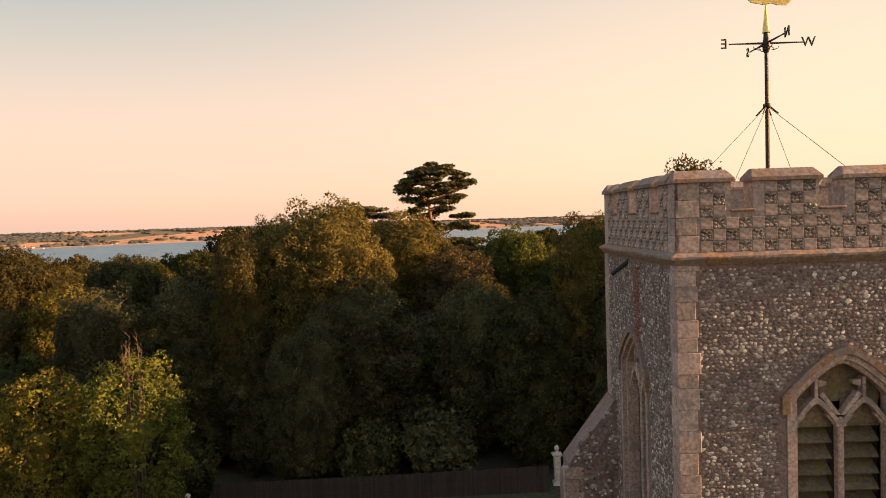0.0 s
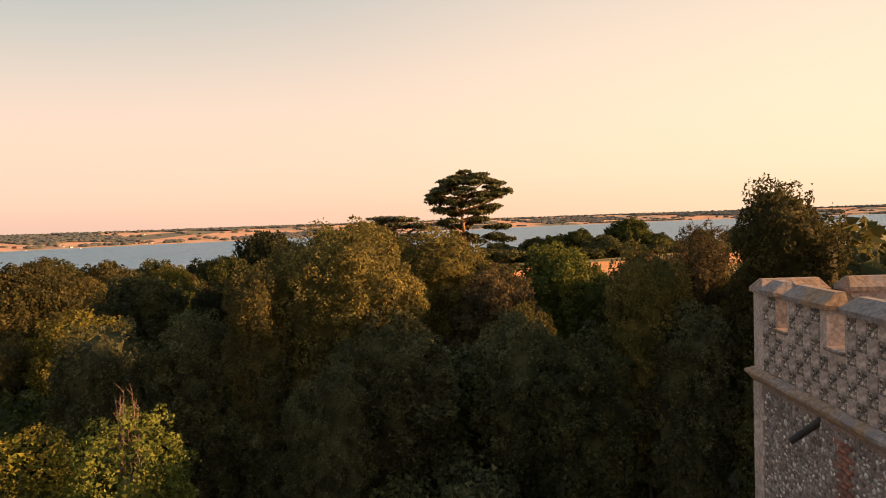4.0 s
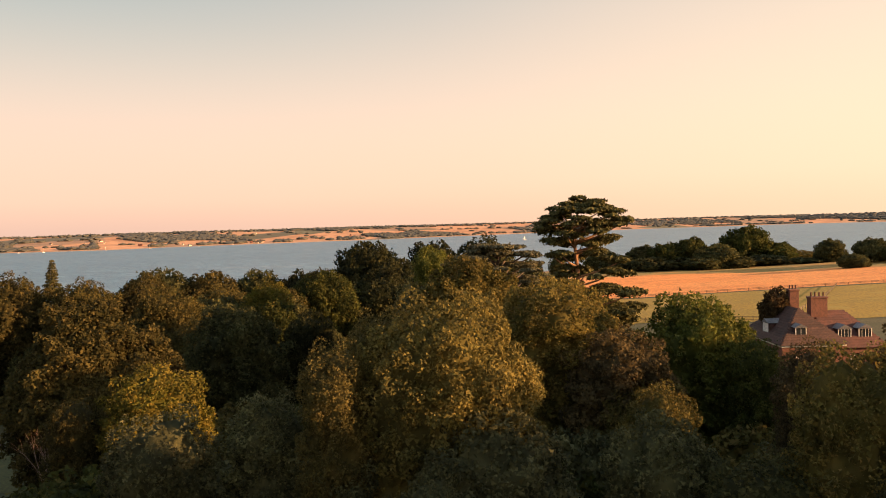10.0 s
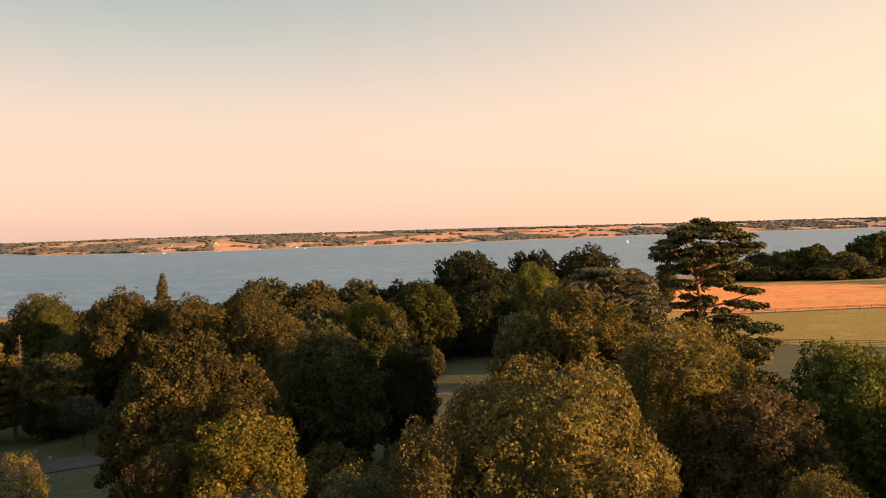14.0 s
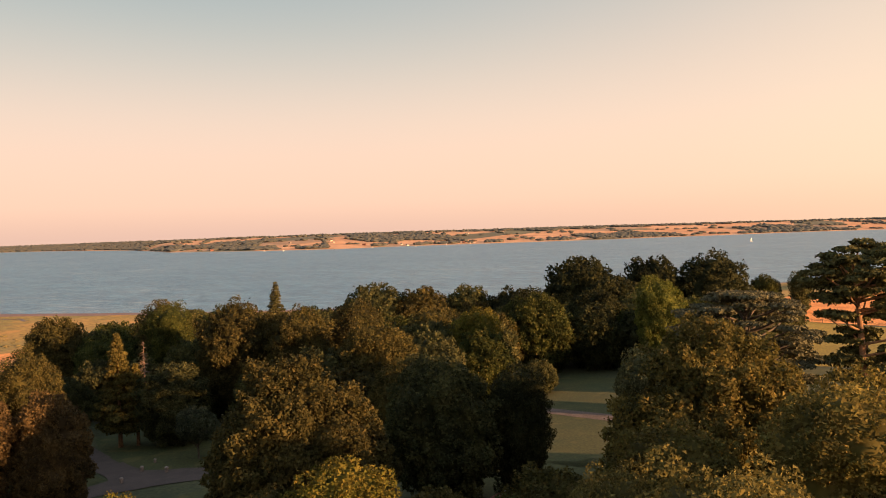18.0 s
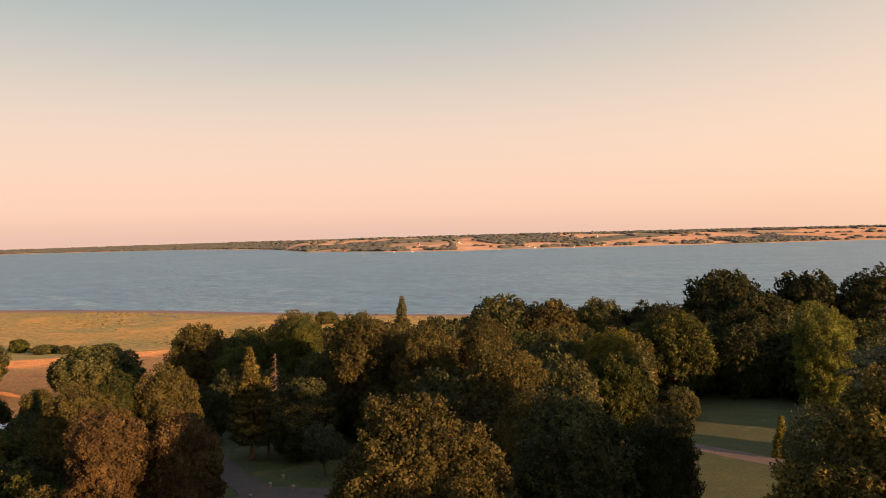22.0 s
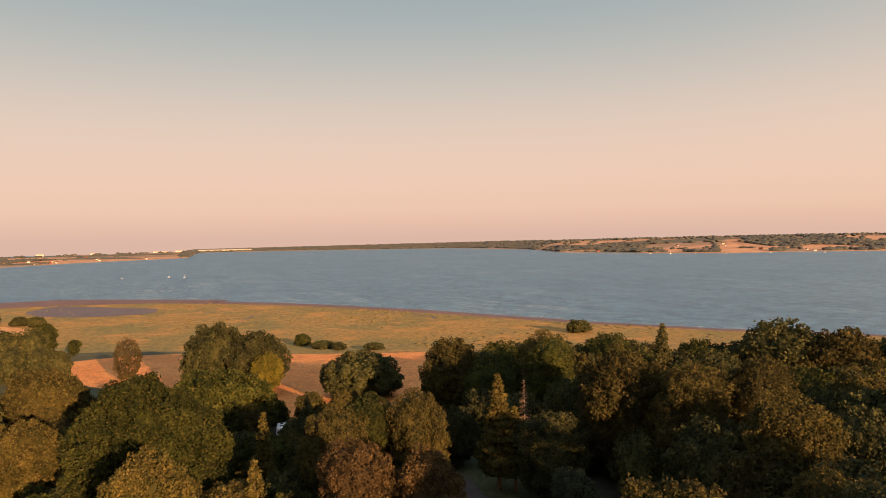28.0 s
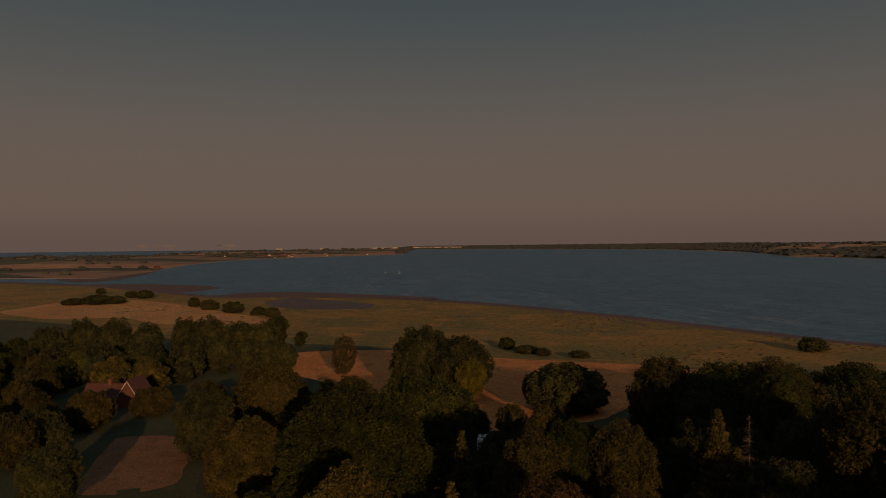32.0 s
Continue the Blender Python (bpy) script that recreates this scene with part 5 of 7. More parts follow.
patch("gravel_path", [(-65.2, 151.5), (-59.7, 149.9), (-51.8, 147.6), (-41.4, 144.7), (-37.0, 143.2), (-35.9, 137.5), (-40.1, 139.1), (-50.2, 142.3), (-58.0, 145.1), (-63.3, 146.4)], GRAVEL, "narrow pinkish gravel path across the lawn", "path", 0.13, 3.0, 0.15)
patch("lawn", [(-135, 104), (-117, 113), (-100, 102), (-98, 94), (-106, 91), (-122, 97)], LAWN, "shaded lawn beside the drive", "lawn", 0.09)
patch("gravel_drive", [(-134, 101), (-122, 97), (-106, 92), (-97, 96), (-90, 93), (-97, 86), (-104, 76), (-110, 74), (-107, 86), (-124, 92)], GRAVEL_SHADED, "forked gravel drive between lawns", "drive", 0.12, 3.0, 0.15)
patch("lawn", [(-126, 91), (-108, 86), (-110, 74), (-122, 76)], LAWN, "shaded lawn beside the drive", "lawn", 0.09)
patch("lawn", [(-62, 70), (-88, 78), (-86, 96), (-66, 92)], LAWN, "small shaded lawn among trees", "lawn", 0.09)
patch("lawn", [(-365, -12), (-285, -4), (-288, 12), (-305, 30), (-345, 30), (-358, 14)], LAWN, "open lawn before a row of oaks", "lawn", 0.09)
patch("long_grass", [(-219, -4), (-215, 13), (-176, 14), (-174, -4)], ROUGH_GRASS, "square of long reddish dry grass", "meadow", 0.10, 3.0, 0.3)
patch("lawn", [(-174, -4), (-176, 14), (-160, 16), (-158, -6)], LAWN, "mown strip beside the long grass", "lawn", 0.09)
patch("stubble_field", [(-850, -150), (-848, -98), (-783, -47), (-706, -10), (-604, 44), (-560, 40), (-580, 6), (-585, -33), (-650, -75), (-655, -130), (-740, -190)], STRAW_FAR, "pale stubble field beside the marsh", "field", 0.10, 12, 1.0)
patch("tidal_pool", [(-762, 42), (-812, 72), (-760, 112), (-708, 146), (-668, 132), (-672, 92), (-708, 52)], CREEK_MUD, "shallow tidal pool with pinkish mud", "mud", 0.12, 10, 1.2)
patch("mud_bank", [(-905, 20), (-905, 70), (-880, 110), (-840, 150), (-800, 190), (-760, 225), (-740, 205), (-780, 150), (-815, 80), (-830, 20), (-850, -20)], MUD, "brown tidal mud along the point", "mud", 0.1, 10, 1.2)
patch("mud_spit", [(-1180, -200), (-1155, -118), (-1091, -40), (-1025, -8), (-975, -40), (-930, -95), (-980, -185), (-1090, -230)], MUD, "long brown mud spit in the inlet", "mud", 0, 14, 2.0, lambda x, y: WATER + 0.12)
patch("mud_bank", [(-1240, -225), (-1310, -180), (-1480, -165), (-1610, -160), (-1800, -180), (-1950, -215), (-1800, -300), (-1560, -310), (-1350, -290)], MUD, "brown mud bank below the far fields", "mud", 0, 20, 3.0, lambda x, y: WATER + 0.15)

patch("lawn", [(-54, 80), (-36, 84), (-30, 100), (-32, 114), (-48, 116), (-56, 100)], LAWN, "shaded grass round the tennis court", "lawn", 0.09)
CLAY = material("red_court_surface", surface((0.26, 0.095, 0.075), (0.31, 0.12, 0.09), 0.3, 6, relief=0.2), 0.95)
COURT_LINE = material("white_court_line", surface((0.62, 0.58, 0.54), (0.7, 0.66, 0.6), 2, 9), 0.9)
patch("tennis_court", [(-46.2, 97.4), (-37.2, 97.7), (-36.8, 85.7), (-45.8, 85.4)], CLAY, "red tennis court half hidden by trees", "tennis court", 0.14, 3.0, 0.0)
patch("court_line", [(-45.69, 97.41), (-45.57, 97.42), (-45.21, 85.42), (-45.33, 85.42)], COURT_LINE, "white line along the court's edge", "line", 0.16, 3.0, 0.0)


def creeks():
    rng = random.Random(12)
    for x, y, n in ((-516, 279, 5), (-418, 361, 4), (-470, 300, 4), (-600, 230, 5), (-560, 180, 4), (-640, 170, 4), (-450, 250, 3)):
        bend, pts = rng.uniform(-0.4, 0.4), []
        a = math.atan2(0.55, -0.83) + rng.uniform(-0.5, 0.5)
        px, py = x, y
        for k in range(n * 2):
            pts.append((px, py))
            a += rng.uniform(-0.6, 0.6)
            px, py = px + math.cos(a) * 7, py + math.sin(a) * 7
        w = rng.uniform(0.7, 1.6)
        plan = [(q[0], q[1] + w) for q in pts] + [(q[0] + 0.5, q[1] - w) for q in reversed(pts)]
        patch("creek", plan, CREEK_MUD, "winding muddy creek in the salt marsh", "creek", 0.14, 5, 0.2)


creeks()


def marsh_tussocks():
    """Low darker tussocks and sea-blite lines over the marsh, and grass tufts on the fields' edges."""
    rng = np.random.default_rng(9)
    n = 2600
    b, f = rng.uniform(-98, -34, n), rng.uniform(0.62, 0.94, n)
    r = curve(b, NEAR_SHORE) * f
    x, y = OX + r * np.sin(np.radians(b)), OY + r * np.cos(np.radians(b))
    keep = np.sin(x * 0.031 + 1.3 * np.sin(y * 0.02)) + np.sin(y * 0.047 + x * 0.01) + rng.normal(size=n) * 0.5 > 0.75
    x, y = x[keep], y[keep]
    n = len(x)
    size = np.stack([rng.uniform(0.6, 2.6, n), rng.uniform(0.6, 2.6, n), rng.uniform(0.25, 0.7, n)], 1)
    co = PEB_V[None] * rng.uniform(0.75, 1.2, (n, len(PEB_V), 1)) * size[:, None, :] + np.stack([x, y, land(x, y)], 1)[:, None, :]
    faces = (PEB_F[None] + (np.arange(n) * len(PEB_V))[:, None, None]).reshape(-1, 3)
    tagged(new("marsh_tussocks", mesh_of("marsh_tussocks", co.reshape(-1, 3).tolist(), faces.tolist(), [TUSSOCK], None, True)), "low olive tussocks scattered over the salt marsh", "marsh plants", kind="stuff")


TUSSOCK = material("sea_blite", surface((0.10, 0.078, 0.024), (0.14, 0.10, 0.03), 0.2, 2.0, relief=0.5, depth=0.1), 0.95)
marsh_tussocks()


# ---- the far shore ----
def far_foliage(t, p):
    geo = t.nodes.new("ShaderNodeNewGeometry")
    # leaf colours lifted and greyed: the haze of distance is put in here
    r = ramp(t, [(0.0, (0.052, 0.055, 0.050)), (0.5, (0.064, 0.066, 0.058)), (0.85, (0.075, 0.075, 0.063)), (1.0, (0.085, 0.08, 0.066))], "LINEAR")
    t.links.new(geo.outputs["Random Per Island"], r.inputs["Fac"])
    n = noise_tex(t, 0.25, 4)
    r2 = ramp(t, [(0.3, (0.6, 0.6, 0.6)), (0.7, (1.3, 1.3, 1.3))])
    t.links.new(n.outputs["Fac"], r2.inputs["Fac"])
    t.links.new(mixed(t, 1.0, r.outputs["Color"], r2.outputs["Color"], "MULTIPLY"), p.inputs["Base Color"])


HAZED_LEAF = material("far_foliage", far_foliage, 0.95)


def clumps(name, label, x, y, z, w, h, seed):
    """Far trees, one uneven clump each, in one mesh."""
    rng = np.random.default_rng(seed)
    n = len(x)
    co = PEB_V[None] * rng.uniform(0.7, 1.25, (n, len(PEB_V), 1)) * np.stack([w, w, h], 1)[:, None, :] + np.stack([x, y, z + h * 0.45], 1)[:, None, :]
    faces = (PEB_F[None] + (np.arange(n) * len(PEB_V))[:, None, None]).reshape(-1, 3)
    ob = new(name, mesh_of(name, co.reshape(-1, 3).tolist(), faces.tolist(), [HAZED_LEAF]))
    return tagged(ob, label, "woodland", kind="stuff")


def far_woods():
    rng = np.random.default_rng(21)
    n = 26000
    b = rng.uniform(-112, 32, n)
    r2 = curve(b, FAR_SHORE)
    d = rng.uniform(0.02, 1.02, n) ** 1.0
    r = r2 + 40 + d * np.minimum(1150, 4770 - r2)
    x, y = OX + r * np.sin(np.radians(b)), OY + r * np.cos(np.radians(b))
    # woods in patches, hedges along field edges
    patchy = np.sin(x * 0.0061 + 2.1 * np.sin(y * 0.0043)) + np.sin(y * 0.0079 + 1.7 * np.sin(x * 0.0037)) + 0.7 * np.sin((x + y) * 0.017)
    hedge = (np.abs(np.sin((x * 0.8 + y * 0.6) * 0.0125)) < 0.05) | (np.abs(np.sin((x * 0.6 - y * 0.8) * 0.0098)) < 0.045)
    crest = d > 0.86
    shore = (d < 0.10) & (np.sin(b * 1.3) + np.sin(b * 0.47 + 2) > 0.2)
    wooded = (b > -78) & (b < -50)
    low = b < -78
    keep = ((patchy > 0.75) & ~low) | (hedge & (rng.random(n) < np.where(low, 0.2, 0.7))) | (crest & (rng.random(n) < np.where(low, 0.10, 0.6))) | (shore & ~low) | wooded | (low & (patchy > 1.7))
    x, y, b, r = x[keep], y[keep], b[keep], r[keep]
    z = terrain(b, r)
    m = len(x)
    clumps("far_woods", "patches of far woods and hedges across the estuary, greyed as if by haze", x, y, z, rng.uniform(8, 19, m), rng.uniform(3.6, 7.0, m), 5)


far_woods()
RENDER_WHITE = material("pale_render", surface((0.48, 0.41, 0.33), (0.56, 0.48, 0.39), 0.3, 3), 0.9)
BRICK_RED = material("red_brick", surface((0.15, 0.062, 0.044), (0.20, 0.083, 0.055), 1.4, 12, (0.12, 0.053, 0.04), relief=0.4, depth=0.01, random_tint=0.12), 0.9)
TILE_RED = material("clay_tile_red", surface((0.095, 0.037, 0.028), (0.125, 0.047, 0.034), 0.9, 8, (0.078, 0.037, 0.03), relief=0.4, depth=0.01, random_tint=0.14), 0.85)
# the cranes' colour is paled to imitate haze
CRANE_HAZED = material("pale_crane_paint", surface((0.30, 0.22, 0.19), (0.34, 0.25, 0.21), 0.3, 3), 0.9)
TILE_DARK = material("old_brown_tile", surface((0.052, 0.025, 0.019), (0.070, 0.033, 0.024), 0.8, 7, (0.092, 0.042, 0.030), relief=0.5, depth=0.02, random_tint=0.16), 0.85)
WHITE_PAINT = material("white_painted_wood", surface((0.74, 0.71, 0.66), (0.80, 0.77, 0.72), 2, 14, relief=0.1), 0.5)
def dark_glass(t, p):
    p.inputs["Base Color"].default_value = (0.03, 0.035, 0.04, 1)
    p.inputs["Specular IOR Level"].default_value = 0.8


GLASS = material("window_glass", dark_glass, 0.06)
GREY_ROOF = material("grey_slate", surface((0.10, 0.10, 0.11), (0.15, 0.145, 0.15), 0.6, 6, random_tint=0.15), 0.6)
DARK_BOARD = material("tarred_boarding", surface((0.028, 0.026, 0.026), (0.045, 0.04, 0.038), 0.8, 8), 0.8)


def cottage(x, y, z, turn, length, depth, height, wall, roof, label, name="cottage", group="houses on the far shore"):
    """A small house far off: walls, pitched roof, chimney."""
    c = thing(name, (x, y, z), label, "house", group, turn=turn)
    part("wall", boxed(-length / 2, length / 2, -depth / 2, depth / 2, -1.0, height), wall, c)
    bm = prism(bmesh.new(), [(-depth / 2 - 0.4, height), (depth / 2 + 0.4, height), (0, height + depth * 0.5)], (0, 1, 0), (0, 0, 1), (1, 0, 0), -length / 2 - 0.3, length / 2 + 0.3)
    part("roof", bm, roof, c)
    part("chimney", boxed(length * 0.3, length * 0.3 + 0.9, -0.4, 0.4, height + depth * 0.3, height + depth * 0.5 + 1.2), BRICK_RED, c)
    return c


def far_houses():
    rng = random.Random(31)
    for i in range(46):
        b = rng.choice([rng.uniform(-47, -24), rng.uniform(-40, -14), rng.uniform(-100, -80), rng.uniform(-20, 20)])
        r2 = float(curve(b, FAR_SHORE))
        r = r2 + rng.choice([rng.uniform(40, 110), rng.uniform(60, 240), rng.uniform(250, 700)])
        if r > 4700:
            continue
        x, y = OX + r * math.sin(radians(b)), OY + r * math.cos(radians(b))
        wall, roof = rng.choice([(RENDER_WHITE, TILE_RED), (RENDER_WHITE, GREY_ROOF), (BRICK_RED, TILE_RED), (RENDER_WHITE, TILE_DARK)])
        words = "pale rendered" if wall is RENDER_WHITE else "red brick"
        cottage(x, y, float(terrain(np.array([b]), np.array([r]))[0]), rng.uniform(0, 180), rng.uniform(7, 13), rng.uniform(5, 7), rng.uniform(2.5, 4), wall, roof, f"small {words} house on the far shore")


far_houses()


def dockside():
    """White sheds and cranes of the port at the river's mouth."""
    rng = random.Random(2)
    for b in (-79.6, -78.3, -77.5, -76.6, -76.0, -75.4, -74.8, -74.2, -73.4, -84.0, -87.5):
        r = 4560 if b > -79 else 4300
        x, y = OX + r * math.sin(radians(b)), OY + r * math.cos(radians(b))
        s = thing("port_shed", (x, y, WATER + 1), "long white port shed on the far waterfront", "warehouse", "port sheds", turn=-b + rng.uniform(-8, 8))
        w = rng.uniform(18, 42)
        part("wall", boxed(-w, w, -12, 12, -1, 11), RENDER_WHITE, s)
        part("roof", prism(bmesh.new(), [(-12.5, 11), (12.5, 11), (0, 15)], (0, 1, 0), (0, 0, 1), (1, 0, 0), -w, w), RENDER_WHITE, s)
    for b in (-95.5, -96.4, -97.4, -92.0, -91.2):
        r = 4600
        x, y = OX + r * math.sin(radians(b)), OY + r * math.cos(radians(b))
        c = thing("port_crane", (x, y, WATER + 8), "tall dockside crane on the skyline, coloured as if seen through haze", "crane", "dockside cranes", turn=rng.uniform(0, 180))
        for dx in (-8, 8):
            part("leg", boxed(dx - 1.2, dx + 1.2, -1.2, 1.2, 0, 26), CRANE_HAZED, c)
        part("boom", boxed(-40, 30, -1.6, 1.6, 24, 27), CRANE_HAZED, c)
        part("mast", boxed(-1.2, 1.2, -1.2, 1.2, 26, 38), CRANE_HAZED, c)


dockside()


def boat(x, y, size, turn, sail, label):
    b = thing("sailing_boat", (x, y, WATER), label, "boat", "boats on the estuary", turn=turn)
    bm = bmesh.new()
    rings = []
    for k, (w, up) in enumerate(((0.05, 0.9), (0.7, 0.7), (1.0, 0.6), (0.95, 0.6), (0.7, 0.65))):
        px = (0.5 - k / 4) * size
        hw = w * size * 0.15
        rings.append([bm.verts.new(q) for q in ((px, -hw, up * size * 0.14), (px, -hw * 0.6, -0.1), (px, hw * 0.6, -0.1), (px, hw, up * size * 0.14))])
    for one, two in zip(rings, rings[1:]):
        for k in range(4):
            bm.faces.new((one[k], one[(k + 1) % 4], two[(k + 1) % 4], two[k]))
    bm.faces.new(rings[-1])
    part("hull", bm, WHITE_PAINT, b)
    part("cabin", boxed(-size * 0.15, size * 0.12, -size * 0.08, size * 0.08, size * 0.07, size * 0.17, bevel=0.05), WHITE_PAINT, b)
    part("mast", rod(bmesh.new(), (0.05 * size, 0, 0), (0.05 * size, 0, size * 1.25), 0.09, 6), WHITE_PAINT, b)
    part("boom", rod(bmesh.new(), (0.05 * size, 0, size * 0.25), (-0.4 * size, 0, size * 0.25), 0.08, 6), WHITE_PAINT, b)
    if sail:
        bm = bmesh.new()
        prism(bm, [(0.04 * size, size * 0.27), (-0.38 * size, size * 0.28), (0.04 * size, size * 1.2)], (1, 0, 0), (0, 0, 1), (0, 1, 0), -0.03, 0.03)
        part("sail", bm, WHITE_PAINT, b, "white triangular sail")


boat(-137, 1960, 8, 35, True, "small white yacht under sail")
boat(-1388, 206, 5, 20, False, "white moored sailing boat with bare mast")
boat(-1361, 280, 8, 25, False, "larger white moored sailing boat")
boat(-1323, 299, 5, 30, False, "white moored sailing boat with bare mast")
for i, (bb, off) in enumerate(((-44, 60), (-41.5, 45), (-40, 70), (-38.2, 40), (-36, 55), (-33, 60), (-29.5, 70), (-27, 50), (-47, 40))):
    rr = float(curve(bb, FAR_SHORE)) - off
    boat(OX + rr * math.sin(radians(bb)), OY + rr * math.cos(radians(bb)), 6 + i % 3 * 1.5, i * 40, False, "white moored sailing boat near the far shore")

# ---- the marked trees: pine, cedar, spires ----
def pad_crown(seed, pads, per, leaf, flat, tint):
    """A crown of separate pads of needles: (x, y, z, radius) each."""
    rng = np.random.default_rng(seed)
    at, out = [], []
    for x, y, z, r in pads:
        n = int(per * r * r)
        d = unit(rng.normal(size=(n, 3)))
        d[:, 2] = np.where(rng.random(n) < 0.75, np.abs(d[:, 2]), d[:, 2])
        k = rng.uniform(0.55, 1.05, (n, 1)) * (1 + 0.22 * np.sin(d[:, :1] * 7 + x) * np.cos(d[:, 1:2] * 6 + y))
        at.append(np.array([x, y, z]) + d * k * r * np.array([1, 1, flat]))
        out.append(unit(d * np.array([0.6, 0.6, 1.3])))
    at, out = np.vstack(at), np.vstack(out)
    u, v = blades(rng, out, leaf, 0.7)
    return blades_mesh("crown", at, u, v, LEAF[tint])


def padded_tree(name, x, y, top, pads, trunk_top, trunk_r, per, leaf, flat, tint, bark, label, group, seed, lean=(0, 0)):
    foot = lie(x, y)
    tree = thing(name, (x, y, foot), label, "tree", group)
    h = top - foot
    pts = [Vector((lean[0] * k * k, lean[1] * k * k, h * trunk_top * k)) for k in (0, 0.15, 0.4, 0.7, 1.0)]
    part("trunk", tube(bmesh.new(), pts, [trunk_r * q for q in (1.25, 1.0, 0.85, 0.6, 0.2)], 10), bark, tree)
    real = [(px, py, h + pz, r) for px, py, pz, r in pads]
    part("crown", pad_crown(seed, real, per, leaf, flat, tint), LEAF[tint], tree)
    for px, py, pz, r in real[::3] if len(real) > 90 else real:
        z0 = min(max(pz - 0.35 * math.hypot(px, py) - 0.5, h * 0.25), h * trunk_top * 0.97)
        k = z0 / (h * trunk_top)
        s = Vector((lean[0] * k * k, lean[1] * k * k, z0))
        mid = s.lerp(Vector((px, py, pz)), 0.55) + Vector((0, 0, -0.3))
        part("limb", tube(bmesh.new(), [s, mid, Vector((px, py, pz - r * flat * 0.4))], [trunk_r * 0.32, trunk_r * 0.22, 0.05], 6), bark, tree)
    return tree


def scots_pine():
    rng = random.Random(6)
    pads = []
    # the umbrella top
    for k in range(46):
        a, d = k * 2.4 + rng.uniform(-0.3, 0.3), 6.0 * math.sqrt((k + 0.5) / 46)
        pads.append((math.cos(a) * d + 0.2, math.sin(a) * d, -0.9 - 0.095 * d * d - rng.uniform(0, 1.2), rng.uniform(0.8, 1.3)))
    # tiers of boughs below it: height, reach to the east and to the west, how many pads; the trunk shows on the south side
    for z, east, west, n in ((-4.4, 5.2, 5.0, 13), (-6.2, 5.4, 5.0, 14), (-8.2, 4.8, 5.4, 14), (-10.4, 3.4, 6.2, 13), (-12.6, 2.2, 6.8, 13), (-14.8, 2.4, 7.0, 18), (-17.0, 4.6, 7.4, 22), (-19.2, 5.4, 7.8, 24), (-21.4, 5.8, 7.4, 24), (-23.4, 5.6, 6.4, 20)):
        for k in range(n):
            a = k * 2.4 + z * 1.7 + rng.uniform(-0.35, 0.35)
            d = (west if math.cos(a) > 0 else east) * (0.42 + 0.58 * rng.random())
            px, py = math.cos(a) * d, math.sin(a) * d
            if py < -0.6 and -2.4 < px < 0.6 and -17 < z < -7:
                continue
            pads.append((px, py, z - 0.13 * d + rng.uniform(-0.6, 0.6), rng.uniform(0.95, 1.6) * (1.35 if z < -12 else 1.0)))
    padded_tree("scots_pine", -5.0, 97.5, 26.8, pads, 0.95, 0.46, 270, 0.20, 0.31, "needle", BARK_PINE, "tall umbrella-topped pine with orange bark and dark needles", "pine trees", 3, (-1.6, 0))


scots_pine()


def cedar():
    rng = random.Random(16)
    pads = []
    for level, (z, reach, n) in enumerate(((-0.6, 3.5, 5), (-1.6, 7.0, 9), (-3.2, 8.6, 11), (-5.2, 9.4, 11), (-7.6, 9.0, 10), (-10.2, 8.0, 9))):
        for k in range(n):
            a = k * 6.283 / n + level * 0.7 + rng.uniform(-0.2, 0.2)
            d = reach * rng.uniform(0.45, 1.0)
            pads.append((math.cos(a) * d, math.sin(a) * d, z - 0.05 * d + rng.uniform(-0.3, 0.3), rng.uniform(1.4, 2.3)))
    padded_tree("cedar", -17.5, 109.0, 19.9, pads, 0.93, 0.6, 330, 0.20, 0.16, "blue", BARK, "spreading cedar with flat grey-green tiers of needles", "cedar trees", 4)


cedar()


def spire_tree(name, x, y, top, radius, tint, label, group, seed, bare=0.1, per=1400, ragged=0.25, bark=BARK, leaf=0.2):
    """A conifer: whorls of drooping branches that shorten upwards."""
    rng = random.Random(seed)
    h = top - lie(x, y)
    pads, z = [], bare * h
    while z < h * 0.985:
        k = 1 - (z - bare * h) / (h * (1 - bare))
        reach = radius * (k ** 0.85) + 0.12
        for a in range(5):
            q = a * 1.2566 + z * 2.1 + rng.uniform(-0.3, 0.3)
            d = reach * rng.uniform(1 - ragged * 2, 1.0) * 0.72
            pads.append((math.cos(q) * d, math.sin(q) * d, z - h - d * 0.22, max(0.3, reach * rng.uniform(0.32, 0.46))))
        z += max(0.5, reach * 0.42)
    foot = lie(x, y)
    tree = thing(name, (x, y, foot), label, "tree", group)
    part("trunk", tube(bmesh.new(), [Vector((0, 0, -0.2)), Vector((0, 0, h * 0.5)), Vector((0, 0, h * 0.99))], [h * 0.016 + 0.1, h * 0.010, 0.02], 8), bark, tree)
    part("crown", pad_crown(seed, [(a, b, h + c, r) for a, b, c, r in pads], per / (radius * radius) * 1.1, leaf, 0.55, tint), LEAF[tint], tree)
    return tree


spire_tree("spruce", -120.4, 141.3, 17.8, 6.2, "needle", "tall pointed dark spruce above the wood", "conifers", 21, per=9000)
spire_tree("pine_tree", -123.9, 101.4, 11.1, 4.6, "olive", "slender pine with bare lower trunk beside the drive", "conifers", 22, 0.22, 9000, 0.15, BARK_PINE, 0.24)
spire_tree("pine_tree", -121.6, 103.4, 5.5, 3.0, "olive", "slender pine with bare lower trunk beside the drive", "conifers", 23, 0.30, 4500, 0.2, BARK_PINE, 0.22)
spire_tree("larch", -136.6, 62.0, 7.5, 3.8, "olive", "ragged olive larch beside the caravan", "conifers", 24, 0.05, 2600, 0.3)
